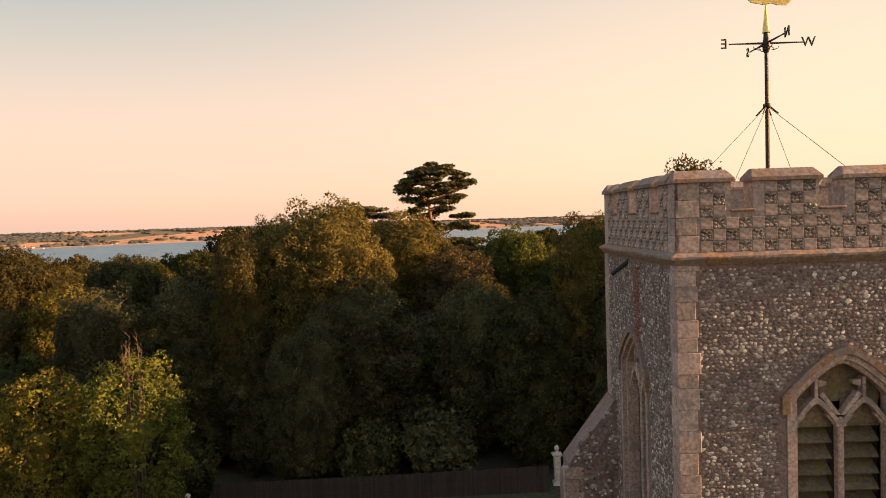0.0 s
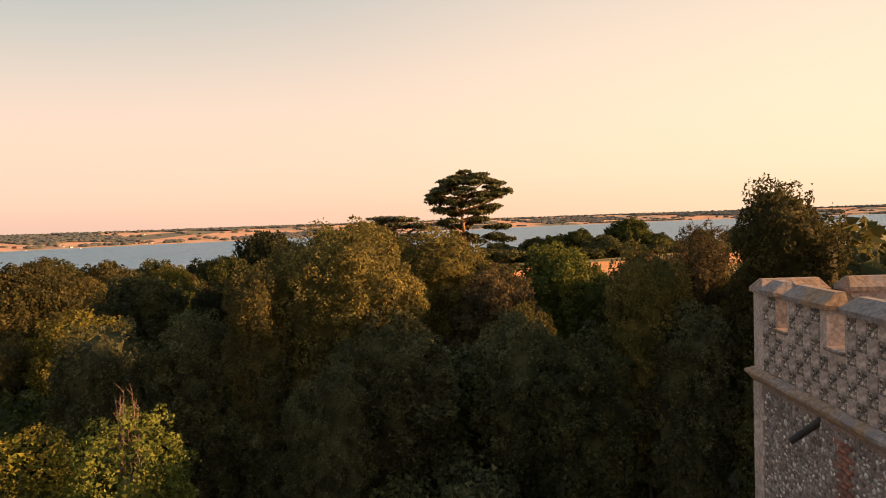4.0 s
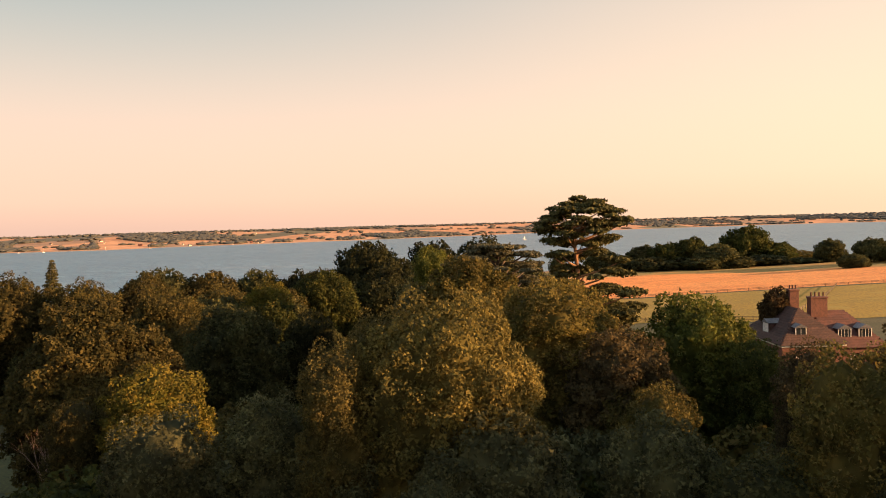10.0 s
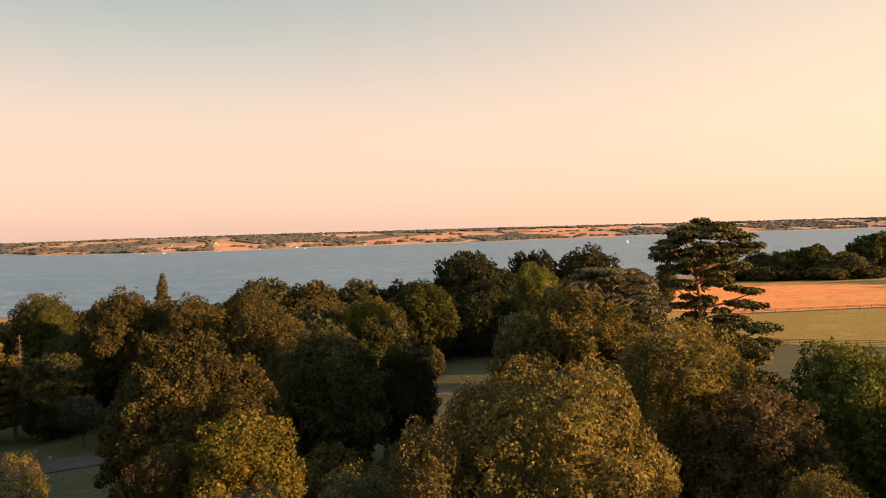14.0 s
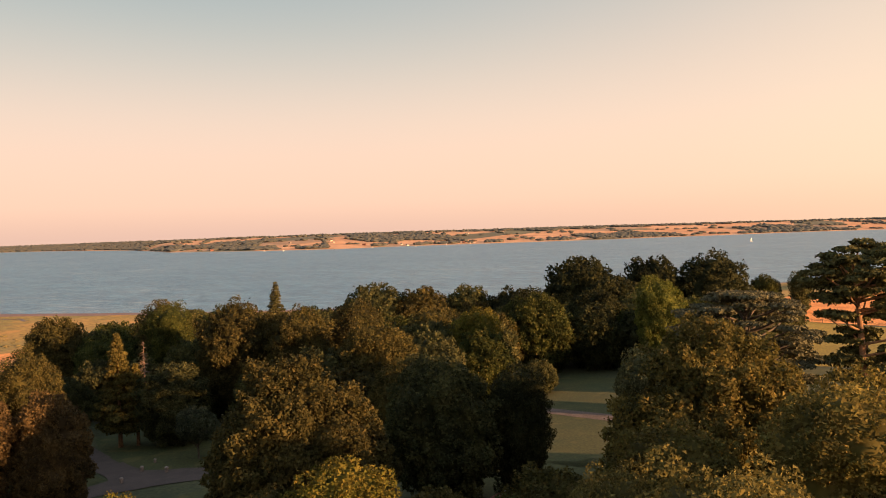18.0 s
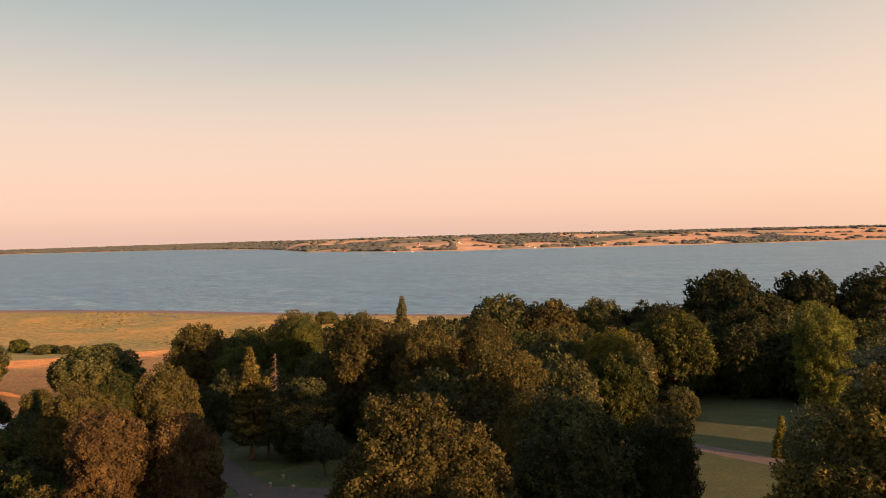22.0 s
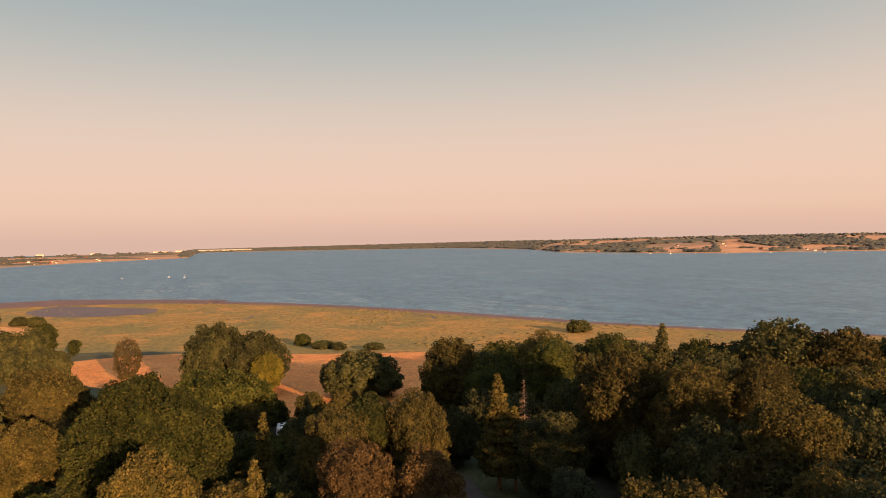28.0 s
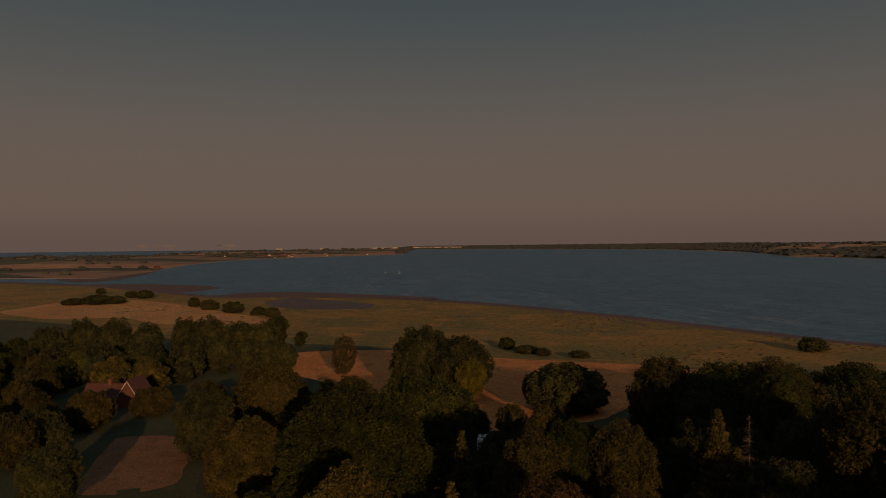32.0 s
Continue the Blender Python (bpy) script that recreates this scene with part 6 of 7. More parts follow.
spire_tree("spruce", -176.3, 84.9, 0.0, 3.6, "dark", "young dark spruce beside the caravan", "conifers", 25, 0.03, 2200, 0.15)
spire_tree("golden_cypress", -41.2, 146.1, -0.2, 1.6, "yellow", "small golden cypress on the lawn", "conifers", 26, 0.02, 1500, 0.1, BARK, 0.16)
spire_tree("larch", -123.6, 56.4, 4.1, 3.6, "olive", "ragged olive larch among the copse trees", "conifers", 27, 0.05, 1800, 0.3)


def dead_spire():
    x, y, top = -132.2, 114.0, 7.2
    h = top - lie(x, y)
    t = thing("dead_conifer", (x, y, lie(x, y)), "dead orange-brown conifer spike with bare twigs", "tree", "conifers")
    part("trunk", tube(bmesh.new(), [Vector((0, 0, 0)), Vector((0.1, 0, h * 0.6)), Vector((0, 0, h))], [0.22, 0.12, 0.02], 7), DEADWOOD, t)
    rng = random.Random(5)
    bm = bmesh.new()
    for k in range(150):
        z = h * (0.35 + 0.64 * rng.random())
        a, d = rng.uniform(0, 6.28), (1 - z / h) * 3.0 + 0.35
        rod(bm, (0, 0, z), (math.cos(a) * d, math.sin(a) * d, z - d * 0.25), 0.045, 3, 0.012)
    tagged(part("bare_spray", bm, DEADWOOD, t), "bare dead twigs", kind="stuff")


dead_spire()


def bare_branches(x, y, z, seed, count, length, up, label, name="dead_branches", parent_tree=None):
    """Dead limbs that stand out of a crown."""
    rng = random.Random(seed)
    t = thing(name, (x, y, z), label, "branch", "dead branches")
    for i in range(count):
        a, tilt = rng.uniform(0, 6.28), rng.uniform(0.05, 0.5) * (1 - up) + 0.10
        pts, q, way = [], Vector((rng.uniform(-0.25, 0.25), rng.uniform(-0.25, 0.25), 0)), Vector((math.cos(a) * tilt, math.sin(a) * tilt, up)).normalized()
        for k in range(6):
            pts.append(q.copy())
            way = (way + Vector((rng.uniform(-1, 1), rng.uniform(-1, 1), rng.uniform(-0.3, 0.5))) * 0.16).normalized()
            q += way * length / 6 * rng.uniform(0.7, 1.2)
        bm = tube(bmesh.new(), pts, [0.05, 0.042, 0.034, 0.026, 0.018, 0.008], 5)
        for k in range(2, 5):
            for s in range(2):
                w2 = (way + Vector((rng.uniform(-1, 1), rng.uniform(-1, 1), 0.4)) * 0.7).normalized()
                rod(bm, pts[k], pts[k] + w2 * length * 0.22, 0.014, 4, 0.004)
        part("branch", bm, DEADWOOD, t)


bare_branches(-55.1, 60.6, lie(-55.1, 60.6) + 3.5, 7, 11, 7.5, 0.55, "pale bare dead branches beside a broad oak")


# the young tree below the tower, with its dead leader
ELDER_X, ELDER_Y = -22.9, 28.9
stem = thing("dead_leader", (ELDER_X, ELDER_Y, lie(ELDER_X, ELDER_Y)), "bare reddish dead stems rising out of a young elder", "branch", "dead branches")


def dead_leader():
    rng = random.Random(44)
    h = 10.9 - lie(ELDER_X, ELDER_Y)
    for i in range(9):
        a = i * 0.7
        q0 = Vector((math.cos(a) * 0.25, math.sin(a) * 0.25, 0))
        lean = rng.uniform(0.3, 0.9)
        top = Vector((math.cos(a) * lean, math.sin(a) * lean, h * rng.uniform(0.82, 1.0)))
        mid = q0.lerp(top, 0.72) + Vector((rng.uniform(-0.2, 0.2), rng.uniform(-0.2, 0.2), 0))
        bm = tube(bmesh.new(), [q0, q0.lerp(mid, 0.5), mid, mid.lerp(top, 0.5) + Vector((rng.uniform(-0.1, 0.1), 0, 0)), top], [0.06, 0.045, 0.028, 0.018, 0.006], 6)
        for k in range(7):
            s = mid.lerp(top, rng.random())
            rod(bm, s, s + Vector((rng.uniform(-0.4, 0.4), rng.uniform(-0.4, 0.4), rng.uniform(0.3, 0.8))), 0.014, 4, 0.004)
        part("stem", bm, DEADWOOD, stem)


dead_leader()


# ---- gate pillars, fences ----
PALE_STONE = material("pale_gate_stone", surface((0.52, 0.47, 0.42), (0.60, 0.55, 0.49), 1.2, 12, (0.40, 0.36, 0.32), relief=0.3), 0.85)
FENCE_WOOD = material("weathered_fence_wood", surface((0.028, 0.020, 0.016), (0.042, 0.029, 0.022), 1.5, 12, relief=0.4, random_tint=0.25, stretch=(1, 1, 0.2)), 0.9)
RAIL_WOOD = material("grey_rail_wood", surface((0.10, 0.075, 0.055), (0.15, 0.115, 0.085), 1.5, 10, relief=0.3, random_tint=0.2), 0.9)


def gate_pillar(x, y):
    p = thing("gate_pillar", (x, y, lie(x, y)), "pale stone gate pillar with moulded cap and ball finial", "pillar", "churchyard gate pillars")
    part("base", boxed(-0.30, 0.30, -0.30, 0.30, -0.1, 0.28, bevel=0.03), PALE_STONE, p)
    part("shaft", boxed(-0.21, 0.21, -0.21, 0.21, 0.28, 2.02, bevel=0.03), PALE_STONE, p)
    part("cap", boxed(-0.33, 0.33, -0.33, 0.33, 2.02, 2.16, bevel=0.04), PALE_STONE, p)
    part("finial", lathe(bmesh.new(), [(0.20, 2.16), (0.10, 2.24), (0.08, 2.30), (0.16, 2.40), (0.18, 2.50), (0.13, 2.61), (0.05, 2.66), (0.01, 2.70)]), PALE_STONE, p)


gate_pillar(2.9, 33.2)
gate_pillar(4.75, 33.3)
gate_pillar(-20.3, 29.6)


def close_fence(a, b):
    """Close-boarded churchyard fence, each board its own."""
    a, b = Vector(a), Vector(b)
    way = (b - a).normalized()
    f = thing("board_fence", (a.x, a.y, lie(a.x, a.y)), "close-boarded brown wooden fence in deep shade", "fence", turn=math.degrees(math.atan2(way.y, way.x)))
    n = int((b - a).length / 0.152)
    board = finish("board", boxed(-0.07, 0.07, -0.012, 0.012, 0.05, 1.72, bevel=0.004), FENCE_WOOD)
    rng = random.Random(1)
    drop = (lie(b.x, b.y) - lie(a.x, a.y)) / (b - a).length
    for i in range(min(n, 290)):
        o = part("board", board, FENCE_WOOD, f)
        s = i * 0.152
        o.matrix_basis = pose(s, rng.uniform(-0.008, 0.008), drop * s + rng.uniform(-0.02, 0.02), rng.uniform(-0.6, 0.6), rng.uniform(-0.5, 0.5), 0)
    post = finish("post", boxed(-0.06, 0.06, -0.10, 0.02, -0.3, 1.8, bevel=0.01), FENCE_WOOD)
    for i in range(int((b - a).length / 2.4) + 1):
        o = part("post", post, FENCE_WOOD, f)
        o.location = (i * 2.4, -0.04, drop * i * 2.4)
    return f


close_fence((-20.0, 33.8), (2.4, 32.0))


def rail_fence(points, rails, label, gap=2.6, high=1.25):
    for (x0, y0), (x1, y1) in zip(points, points[1:]):
        a, b = Vector((x0, y0)), Vector((x1, y1))
        length = (b - a).length
        n = max(1, round(length / gap))
        f = thing("rail_fence", (x0, y0, lie(x0, y0)), label, "fence", "field fences", turn=math.degrees(math.atan2(y1 - y0, x1 - x0)))
        post = finish("post", boxed(-0.07, 0.07, -0.07, 0.07, -0.4, high, bevel=0.012), RAIL_WOOD)
        rail = finish("rail", boxed(-0.02, length / n + 0.02, -0.025, 0.025, -0.055, 0.055), RAIL_WOOD)
        for i in range(n + 1):
            k = i / n
            q = a.lerp(b, k)
            z = lie(q.x, q.y) - lie(x0, y0)
            o = part("post", post, RAIL_WOOD, f)
            o.location = (length * k, 0, z)
            if i < n:
                q2 = a.lerp(b, (i + 1) / n)
                slope = math.atan2(lie(q2.x, q2.y) - lie(q.x, q.y), length / n)
                for r in range(rails):
                    o = part("rail", rail, RAIL_WOOD, f)
                    o.matrix_basis = Matrix.Translation((length * k, 0.09, z + high * (0.9 - r * 0.3))) @ Matrix.Rotation(-slope, 4, "Y")


rail_fence([(-30, 219), (16, 208), (46, 192)], 3, "dark three-rail paddock fence", 2.6)
rail_fence([(-30, 325), (18, 297), (50, 299), (92, 293), (150, 284)], 2, "thin post and rail fence along the stubble field", 4.0, 1.3)
rail_fence([(92, 293), (70, 240), (52, 205)], 2, "thin post and rail fence across the paddock", 4.5, 1.3)


# ---- the manor house beyond the trees ----
def sash(parent, m, w, h):
    win = new("window")
    win.parent = parent
    win.matrix_basis = m
    part("frame", ribbon_rect(w, h, 0.09, -0.06, 0.03), WHITE_PAINT, win)
    part("pane", boxed(-w / 2 + 0.05, w / 2 - 0.05, -0.035, -0.02, 0.05, h - 0.05), GLASS, win)
    part("glazing_bar", boxed(-w / 2 + 0.08, w / 2 - 0.08, -0.03, 0.01, h * 0.5 - 0.025, h * 0.5 + 0.025), WHITE_PAINT, win)
    part("glazing_bar", boxed(-0.02, 0.02, -0.03, 0.005, 0.08, h - 0.08), WHITE_PAINT, win)
    part("sill", boxed(-w / 2 - 0.08, w / 2 + 0.08, -0.06, 0.12, -0.08, 0.0), WHITE_PAINT, win)
    return win


def ribbon_rect(w, h, t, v0, v1):
    bm = bmesh.new()
    box(bm, -w / 2, -w / 2 + t, v0, v1, 0, h)
    box(bm, w / 2 - t, w / 2, v0, v1, 0, h)
    box(bm, -w / 2 + t, w / 2 - t, v0, v1, h - t, h)
    box(bm, -w / 2 + t, w / 2 - t, v0, v1, 0, t)
    return bm


def hipped_roof(x0, x1, y0, y1, eave, ridge, hip_left, hip_right, over=0.35):
    x0, x1, y0, y1 = x0 - over, x1 + over, y0 - over, y1 + over
    ym = (y0 + y1) / 2
    bm = bmesh.new()
    v = [bm.verts.new(q) for q in ((x0, y0, eave), (x1, y0, eave), (x1, y1, eave), (x0, y1, eave), (x0 + hip_left, ym, ridge), (x1 - hip_right, ym, ridge))]
    for f in ((0, 1, 5, 4), (1, 2, 5), (2, 3, 4, 5), (3, 0, 4), (3, 2, 1, 0)):
        bm.faces.new([v[i] for i in f])
    return bm


def tile_rows(x0, x1, y0, y1, z0, z1, rows, mat, parent):
    """Courses of tiles on one slope, from the eave (y0, z0) to the ridge (y1, z1), each row lapping the next."""
    for i in range(rows):
        k0, k1 = i / rows, (i + 1.18) / rows
        shrink = 0.0
        bm = bmesh.new()
        ya, za, yb, zb = y0 + (y1 - y0) * k0, z0 + (z1 - z0) * k0, y0 + (y1 - y0) * min(k1, 1), z0 + (z1 - z0) * min(k1, 1)
        prism(bm, [(ya, za + 0.07), (yb, zb + 0.03), (yb, zb - 0.01), (ya, za + 0.02)], (0, 1, 0), (0, 0, 1), (1, 0, 0), x0[0] + (x0[1] - x0[0]) * k0, x1[0] + (x1[1] - x1[0]) * k0)
        bmesh.ops.recalc_face_normals(bm, faces=bm.faces)
        part("tile_course", bm, mat, parent)


def chimney_stack(parent, x, y, z0, z1, w, d, pots):
    c = part("chimney", boxed(x - w / 2, x + w / 2, y - d / 2, y + d / 2, z0, z1 - 0.5), BRICK_RED, parent, "tall red brick chimney stack")
    part("chimney_cap", boxed(x - w / 2 - 0.1, x + w / 2 + 0.1, y - d / 2 - 0.1, y + d / 2 + 0.1, z1 - 0.5, z1 - 0.25, bevel=0.03), BRICK_RED, c)
    for i in range(pots):
        bm = lathe(bmesh.new(), [(0.13, 0), (0.15, 0.05), (0.11, 0.1), (0.10, 0.55), (0.13, 0.6)], 10)
        bm.transform(Matrix.Translation((x - w / 2 + (i + 0.5) * w / pots, y, z1 - 0.26)))
        part("chimney_pot", bm, TILE_RED, c)


def manor_house():
    g = lie(22, 108)
    h = thing("manor_house", (21.0, 103.6, g), "red brick house with brown tiled hipped roofs, white dormers and chimneys", "house", turn=10.4)
    eave, ridge = 7.6, 12.0
    part("wall", boxed(0.0, 8.5, 0.0, 12.0, -1.0, eave), BRICK_RED, h)
    part("wall", boxed(8.5, 14.2, 0.4, 9.5, -1.0, eave - 0.6), BRICK_RED, h)
    part("cornice", boxed(-0.18, 8.6, -0.18, 12.18, eave - 0.28, eave - 0.02, bevel=0.05), WHITE_PAINT, h)
    # the wing along the garden: hips at both ends
    bm = bmesh.new()
    v = [bm.verts.new(q) for q in ((-0.35, -0.35, eave), (8.85, -0.35, eave), (8.85, 12.35, eave), (-0.35, 12.35, eave), (4.25, 4.2, ridge), (4.25, 8.2, ridge))]
    for f in ((0, 1, 4), (1, 2, 5, 4), (2, 3, 5), (3, 0, 4, 5), (3, 2, 1, 0)):
        bm.faces.new([v[i] for i in f])
    wing = part("roof", bm, TILE_DARK, h, "dark brown tiled hipped roof")
    rows = 15
    for i in range(rows):
        k0, k1 = i / rows, min((i + 1.15) / rows, 1)
        x0a, x1a = -0.38 + 4.6 * k0, 8.88 - 4.6 * k0
        bm = bmesh.new()
        prism(bm, [(-0.40 + 4.58 * k0, eave + 4.4 * k0 + 0.07), (-0.40 + 4.58 * k1, eave + 4.4 * k1 + 0.04), (-0.40 + 4.58 * k1, eave + 4.4 * k1), (-0.40 + 4.58 * k0, eave + 4.4 * k0 + 0.02)], (0, 1, 0), (0, 0, 1), (1, 0, 0), x0a, x1a)
        part("tile_course", bm, TILE_DARK, wing)
        bm = bmesh.new()
        prism(bm, [(-0.40 + 4.58 * k0, eave + 4.4 * k0 + 0.07), (-0.40 + 4.58 * k1, eave + 4.4 * k1 + 0.04), (-0.40 + 4.58 * k1, eave + 4.4 * k1), (-0.40 + 4.58 * k0, eave + 4.4 * k0 + 0.02)], (1, 0, 0), (0, 0, 1), (0, 1, 0), -0.38 + 4.55 * k0, 12.38 - 4.1 * k0)
        part("tile_course", bm, TILE_DARK, wing)
    long_roof = part("roof", hipped_roof(7.0, 14.2, 0.4, 9.5, eave - 0.6, 11.5, 0.0, 3.6), TILE_RED, h, "red tiled main roof")
    tile_rows((6.7, 6.7), (14.55, 10.95), 0.02, 4.95, eave - 0.6, 11.5, 15, TILE_RED, long_roof)
    for x, y, z in ((5.3, 7.7, 14.6), ):
        chimney_stack(h, x, y, 9.0, z, 1.3, 1.0, 3)
    chimney_stack(h, 7.2, 4.6, 8.6, 13.8, 2.3, 1.1, 4)
    # dormers on the slope towards the churchyard
    def dormer(x, y, z, w, wide):
        d = part("dormer", boxed(x - w / 2, x + w / 2, y, y + 2.6, z, z + 1.45), TILE_DARK, h)
        bm = prism(bm_new(), [(-w / 2 - 0.15, z + 1.42), (w / 2 + 0.15, z + 1.42), (0, z + 1.42 + w * 0.32)], (1, 0, 0), (0, 0, 1), (0, 1, 0), y - 0.2, y + 2.8)
        bm.transform(Matrix.Translation((x, 0, 0)))
        part("dormer_roof", bm, GREY_ROOF, d)
        part("dormer_front", ribbon_rect_at(x, y, z, w), WHITE_PAINT, d)
        part("pane", boxed(x - w / 2 + 0.1, x + w / 2 - 0.1, y - 0.04, y - 0.015, z + 0.12, z + 1.35), GLASS, d)
        for k in range(1, wide):
            part("glazing_bar", boxed(x - w / 2 + k * w / wide - 0.025, x - w / 2 + k * w / wide + 0.025, y - 0.06, y - 0.03, z + 0.1, z + 1.38), WHITE_PAINT, d)
    dormer(3.0, 0.9, 8.4, 1.5, 2)
    dormer(9.2, 1.4, 8.0, 1.8, 4)
    dormer(12.0, 1.4, 8.0, 1.8, 4)
    # the garden front, in shade, faces east
    turn = Matrix(((0, -1, 0, 0), (-1, 0, 0, 0), (0, 0, 1, 0), (0, 0, 0, 1)))
    for z, hh in ((0.8, 2.0), (4.4, 1.9)):
        for y in (1.6, 4.4, 7.4, 10.2):
            sash(h, Matrix.Translation((0.0, y, z)) @ Matrix.Rotation(radians(-90), 4, "Z") @ Matrix.Diagonal((1, -1, 1, 1)), 1.15, hh)
    d = part("dormer", boxed(0.6, 3.0, 5.2, 6.8, 8.5, 9.9), TILE_DARK, h)
    part("dormer_roof", prism(bmesh.new(), [(5.05, 9.88), (6.95, 9.88), (6.0, 10.45)], (0, 1, 0), (0, 0, 1), (1, 0, 0), 0.4, 3.2), GREY_ROOF, d)
    part("dormer_front", boxed(0.54, 0.6, 5.2, 6.8, 8.5, 9.9), WHITE_PAINT, d)
    for z, hh in ((0.8, 1.9), (4.2, 1.8)):
        for x in (2.2, 6.0, 10.0, 12.8):
            sash(h, Matrix.Translation((x, 0.0 if x < 8 else 0.4, z)) @ Matrix.Diagonal((1, -1, 1, 1)), 1.15, hh)
    ivy = part("ivy", crown_mesh(91, 1.05, 16, 90, 3500, 0.05), LEAF["copper"], h, "dark creeper on the chimney")
    ivy.location, ivy.scale = (3.2, 8.6, 11.4), (2.6, 2.0, 3.0)
    own_colour(ivy, LEAF["copper"])


def bm_new():
    return bmesh.new()


def ribbon_rect_at(x, y, z, w):
    bm = ribbon_rect(w, 1.45, 0.1, -0.05, 0.0)
    bm.transform(Matrix.Translation((x, y, z)))
    return bm


manor_house()


# ---- the farmhouse, barn, shed and caravan towards the marsh ----
def farmhouse():
    x, y = -264.0, -8.0
    g = lie(x, y)
    f = thing("farmhouse", (x, y, g), "farmhouse with dull red clay tile roofs and a white-edged brick gable", "house", turn=-18)
    part("wall", boxed(-3.2, 3.2, -13.0, 0.0, -0.5, 3.2), BRICK_RED, f)
    roof = part("roof", prism(bmesh.new(), [(-3.7, 3.0), (3.7, 3.0), (0, 6.4)], (1, 0, 0), (0, 0, 1), (0, 1, 0), -13.4, 0.0), TILE_RED, f)
    for i in range(11):
        k = i / 11
        for sgn in (-1, 1):
            bm = bmesh.new()
            prism(bm, [(sgn * (3.76 - 3.7 * k), 3.06 + 3.4 * k), (sgn * (3.72 - 3.7 * (k + 0.1)), 3.06 + 3.4 * (k + 0.1)), (sgn * (3.7 - 3.7 * (k + 0.1)), 3.0 + 3.4 * (k + 0.1)), (sgn * (3.7 - 3.7 * k), 3.0 + 3.4 * k)], (1, 0, 0), (0, 0, 1), (0, 1, 0), -13.5, 0.0)
            bmesh.ops.recalc_face_normals(bm, faces=bm.faces)
            part("tile_course", bm, TILE_RED, roof)
    part("wall", boxed(-4.2, 5.4, -1.0, 5.2, -0.5, 3.6), BRICK_RED, f)
    part("roof", prism(bmesh.new(), [(-1.6, 3.3), (5.8, 3.3), (2.1, 8.6)], (0, 1, 0), (0, 0, 1), (1, 0, 0), -4.6, 5.8), TILE_RED, f, "steep red tiled cross roof")
    part("gable", prism(bmesh.new(), [(-0.9, 3.5), (5.1, 3.5), (2.1, 7.7)], (0, 1, 0), (0, 0, 1), (1, 0, 0), 5.3, 5.5), BRICK_RED, f)
    for a, b in (((-1.1, 3.5), (2.1, 8.3)), ((5.3, 3.5), (2.1, 8.3))):
        part("barge_board", rod(bmesh.new(), (5.86, a[0], a[1]), (5.86, b[0], b[1]), 0.08, 4), WHITE_PAINT, f)
    for yy in (0.2, 2.1, 4.0):
        part("timber", boxed(5.5, 5.56, yy - 0.09, yy + 0.09, 3.5, 5.4), DARK_BOARD, f)
    part("lean_to", boxed(3.2, 8.0, -9.0, -1.2, -0.5, 2.0), BRICK_RED, f)
    part("lean_to_roof", prism(bmesh.new(), [(3.0, 3.3), (8.4, 1.9), (8.4, 2.05), (3.0, 3.5)], (1, 0, 0), (0, 0, 1), (0, 1, 0), -9.4, -1.0), TILE_RED, f)
    chimney_stack(f, 0, -6.0, 5.4, 8.2, 1.0, 0.9, 2)
    for yy in (-10.5, -7.5, -4.5):
        sash(f, Matrix.Translation((3.2, yy, 1.0)) @ Matrix.Rotation(radians(90), 4, "Z") @ Matrix.Diagonal((1, -1, 1, 1)), 1.1, 1.3)


farmhouse()


def barn():
    x, y = -181.0, 126.5
    g = lie(x, y)
    b = thing("barn", (x, y, g), "dark boarded barn with pale gable edges under trees", "barn", turn=18)
    part("wall", boxed(-9.0, 0, -2.7, 2.7, -0.5, 2.6), DARK_BOARD, b)
    part("gable", prism(bmesh.new(), [(-2.7, 2.6), (2.7, 2.6), (0, 4.9)], (0, 1, 0), (0, 0, 1), (1, 0, 0), -9.0, 0), DARK_BOARD, b)
    for sgn in (-1, 1):
        bm = prism(bmesh.new(), [(sgn * 3.1, 2.35), (0, 5.05), (0, 5.2), (sgn * 3.15, 2.5)], (0, 1, 0), (0, 0, 1), (1, 0, 0), -9.3, 0.2)
        bmesh.ops.recalc_face_normals(bm, faces=bm.faces)
        part("roof_slope", bm, TILE_DARK, b)
        part("barge_board", rod(bmesh.new(), (0.26, sgn * 3.1, 2.4), (0.26, 0, 5.1), 0.10, 4), WHITE_PAINT, b)
    part("door", boxed(0.0, 0.06, -1.1, 1.1, 0, 2.3), GREY_ROOF, b)


barn()


def shed():
    x, y = -199.0, 100.0
    g = lie(x, y)
    s = thing("garden_shed", (x, y, g), "low shed with a pale roof edge beside the stubble", "shed", turn=75)
    part("wall", boxed(-3.0, 3.0, -1.6, 1.6, -0.3, 2.0), DARK_BOARD, s)
    part("roof", prism(bmesh.new(), [(-1.9, 1.9), (1.9, 1.9), (0, 2.9)], (0, 1, 0), (0, 0, 1), (1, 0, 0), -3.2, 3.2), TILE_DARK, s)
    part("ridge", rod(bmesh.new(), (-3.2, 0, 2.95), (3.2, 0, 2.95), 0.10, 6), WHITE_PAINT, s)


shed()
VAN_WHITE = material("white_caravan_panel", surface((0.72, 0.72, 0.73), (0.78, 0.78, 0.78), 1.5, 20, relief=0.05), 0.35)
RUBBER = material("black_rubber", surface((0.02, 0.02, 0.02), (0.03, 0.03, 0.03), 4, 30), 0.8)


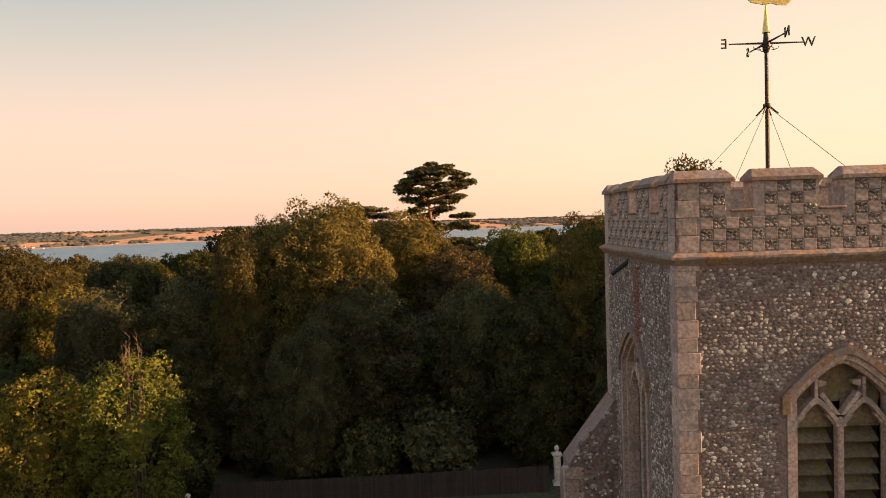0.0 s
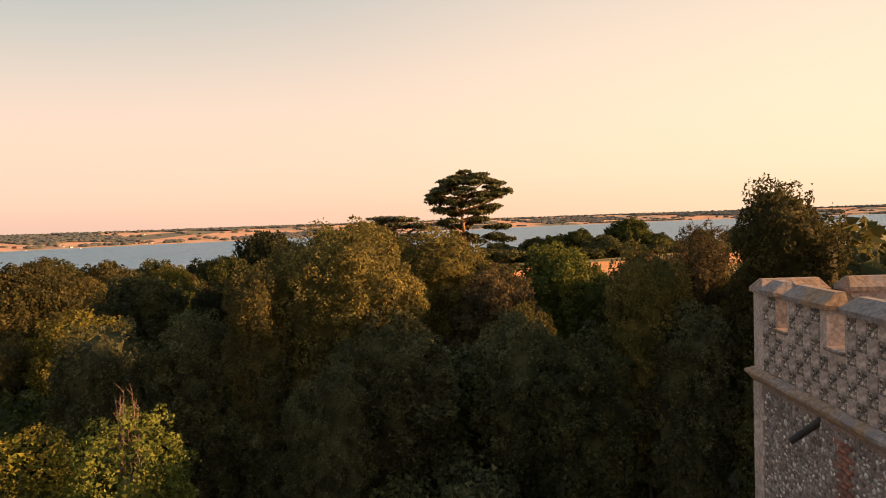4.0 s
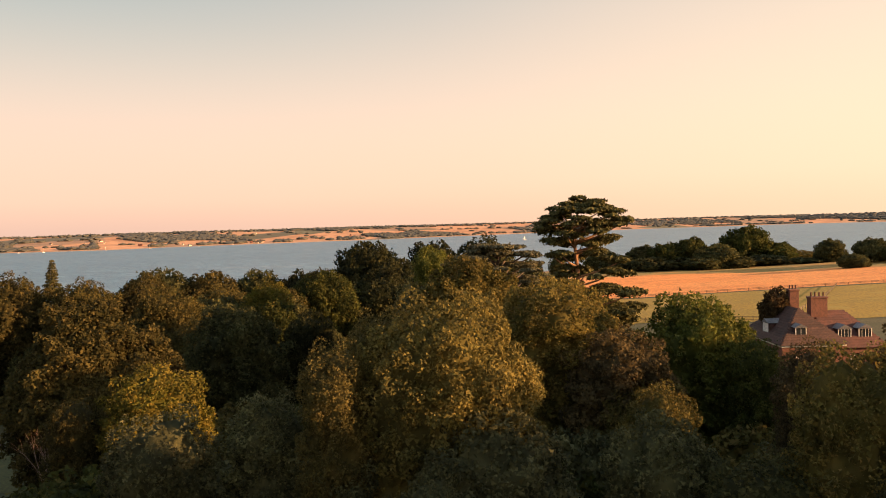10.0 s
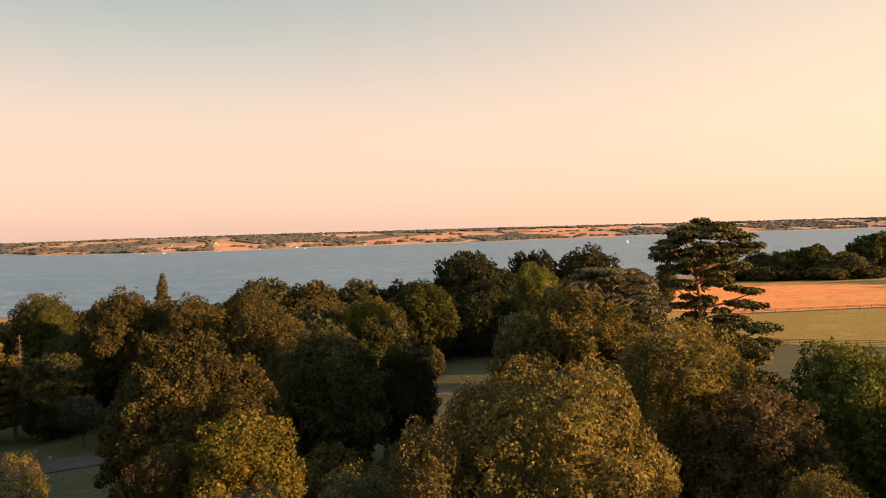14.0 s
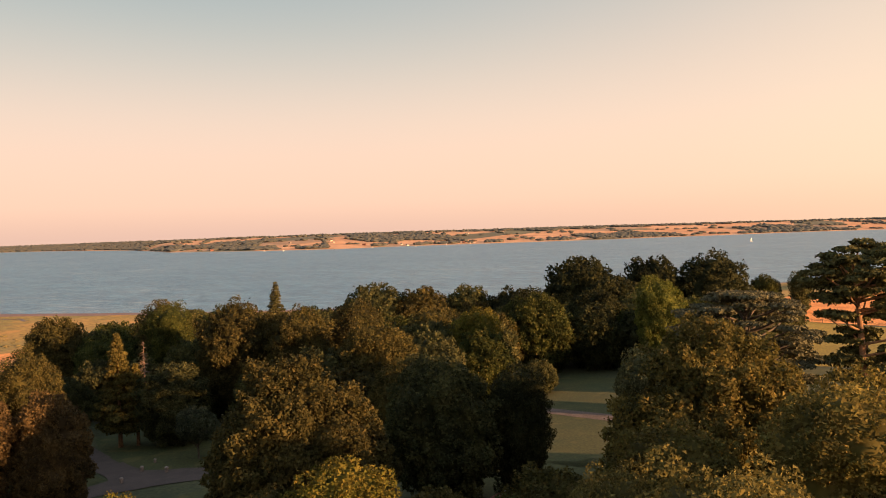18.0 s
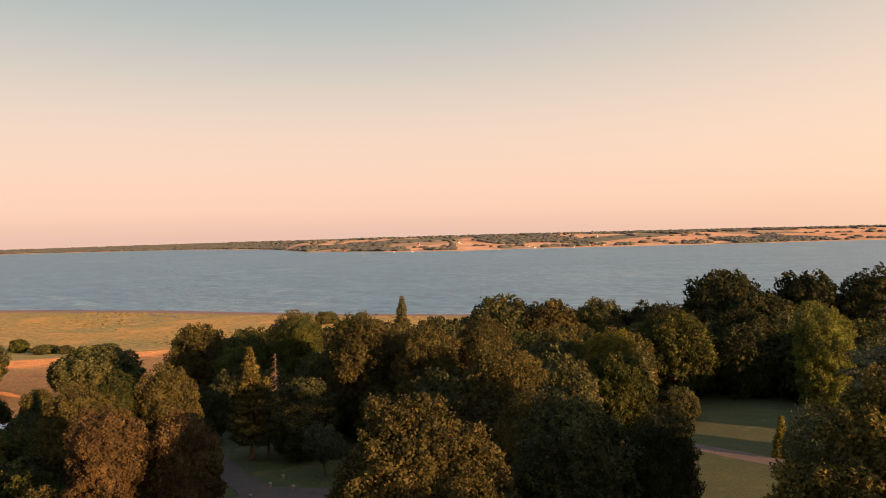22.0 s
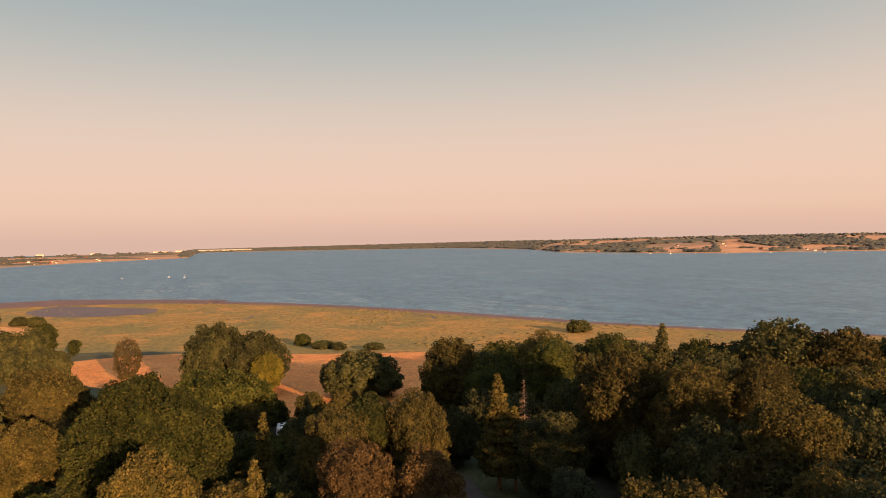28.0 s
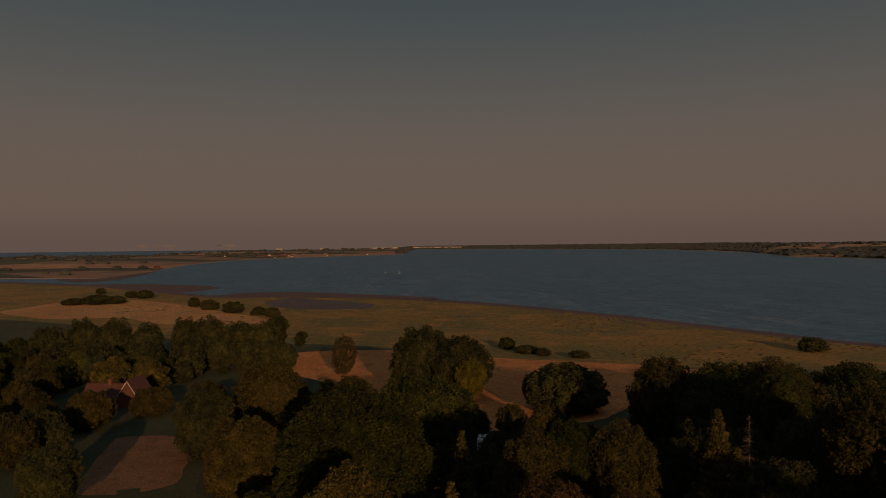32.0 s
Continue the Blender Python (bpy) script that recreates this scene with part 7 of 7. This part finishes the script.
def caravan():
    x, y = -186.0, 82.0
    c = thing("motorhome", (x, y, lie(x, y)), "white motorhome with roof hatches parked under trees", "motorhome", turn=-22)
    part("body", boxed(-3.0, 2.2, -1.12, 1.12, 0.45, 2.85, bevel=0.12), VAN_WHITE, c)
    part("cab", boxed(2.1, 3.6, -1.0, 1.0, 0.45, 1.75, bevel=0.18), VAN_WHITE, c)
    part("windscreen", boxed(2.15, 2.75, -0.85, 0.85, 1.7, 2.25, bevel=0.1), GLASS, c)
    for px in (-1.9, 0.2):
        part("roof_hatch", boxed(px - 0.4, px + 0.4, -0.4, 0.4, 2.85, 2.97, bevel=0.03), GLASS, c)
    for py in (-1.13, 1.11):
        part("side_window", boxed(-1.6, -0.4, py, py + 0.02, 1.5, 2.1), GLASS, c)
    part("rear_window", boxed(-3.02, -3.0, -0.6, 0.6, 1.6, 2.2), GLASS, c)
    for px in (-1.8, 2.7):
        for py in (-1.02, 0.86):
            w = part("wheel", boxed(-0.01, 0.01, -0.01, 0.01, -0.01, 0.01), RUBBER, c)
            w.location = (px, py + 0.08, 0.34)
            bm = lathe(bmesh.new(), [(0.20, -0.1), (0.33, -0.09), (0.34, 0.09), (0.20, 0.1)], 18)
            bm.transform(Matrix.Rotation(radians(90), 4, "X"))
            part("tyre", bm, RUBBER, w)
            bm = lathe(bmesh.new(), [(0.02, -0.11), (0.19, -0.09), (0.19, 0.09), (0.02, 0.11)], 14)
            bm.transform(Matrix.Rotation(radians(90), 4, "X"))
            part("rim", bm, LEAD, w)


caravan()


BOLLARD_STONE = material("pinkish_stone", surface((0.24, 0.18, 0.15), (0.30, 0.22, 0.19), 1.2, 12, relief=0.3), 0.85)


def stone_bollards():
    for x, y, s in ((-103.6, 85.6, 1.0), (-108.5, 96.0, 0.8), (-106.0, 91.3, 1.0), (-101.4, 92.2, 1.0)):
        p = thing("drive_bollard", (x, y, lie(x, y)), "squat pinkish stone bollard beside the drive", "bollard", "drive bollards")
        part("post", boxed(-0.22 * s, 0.22 * s, -0.22 * s, 0.22 * s, -0.2, 0.75 * s, bevel=0.05), BOLLARD_STONE, p)
        part("cap", lathe(bmesh.new(), [(0.32 * s, 0.75 * s), (0.33 * s, 0.84 * s), (0.15 * s, 0.98 * s), (0.02, 1.04 * s)], 12), BOLLARD_STONE, p)


stone_bollards()
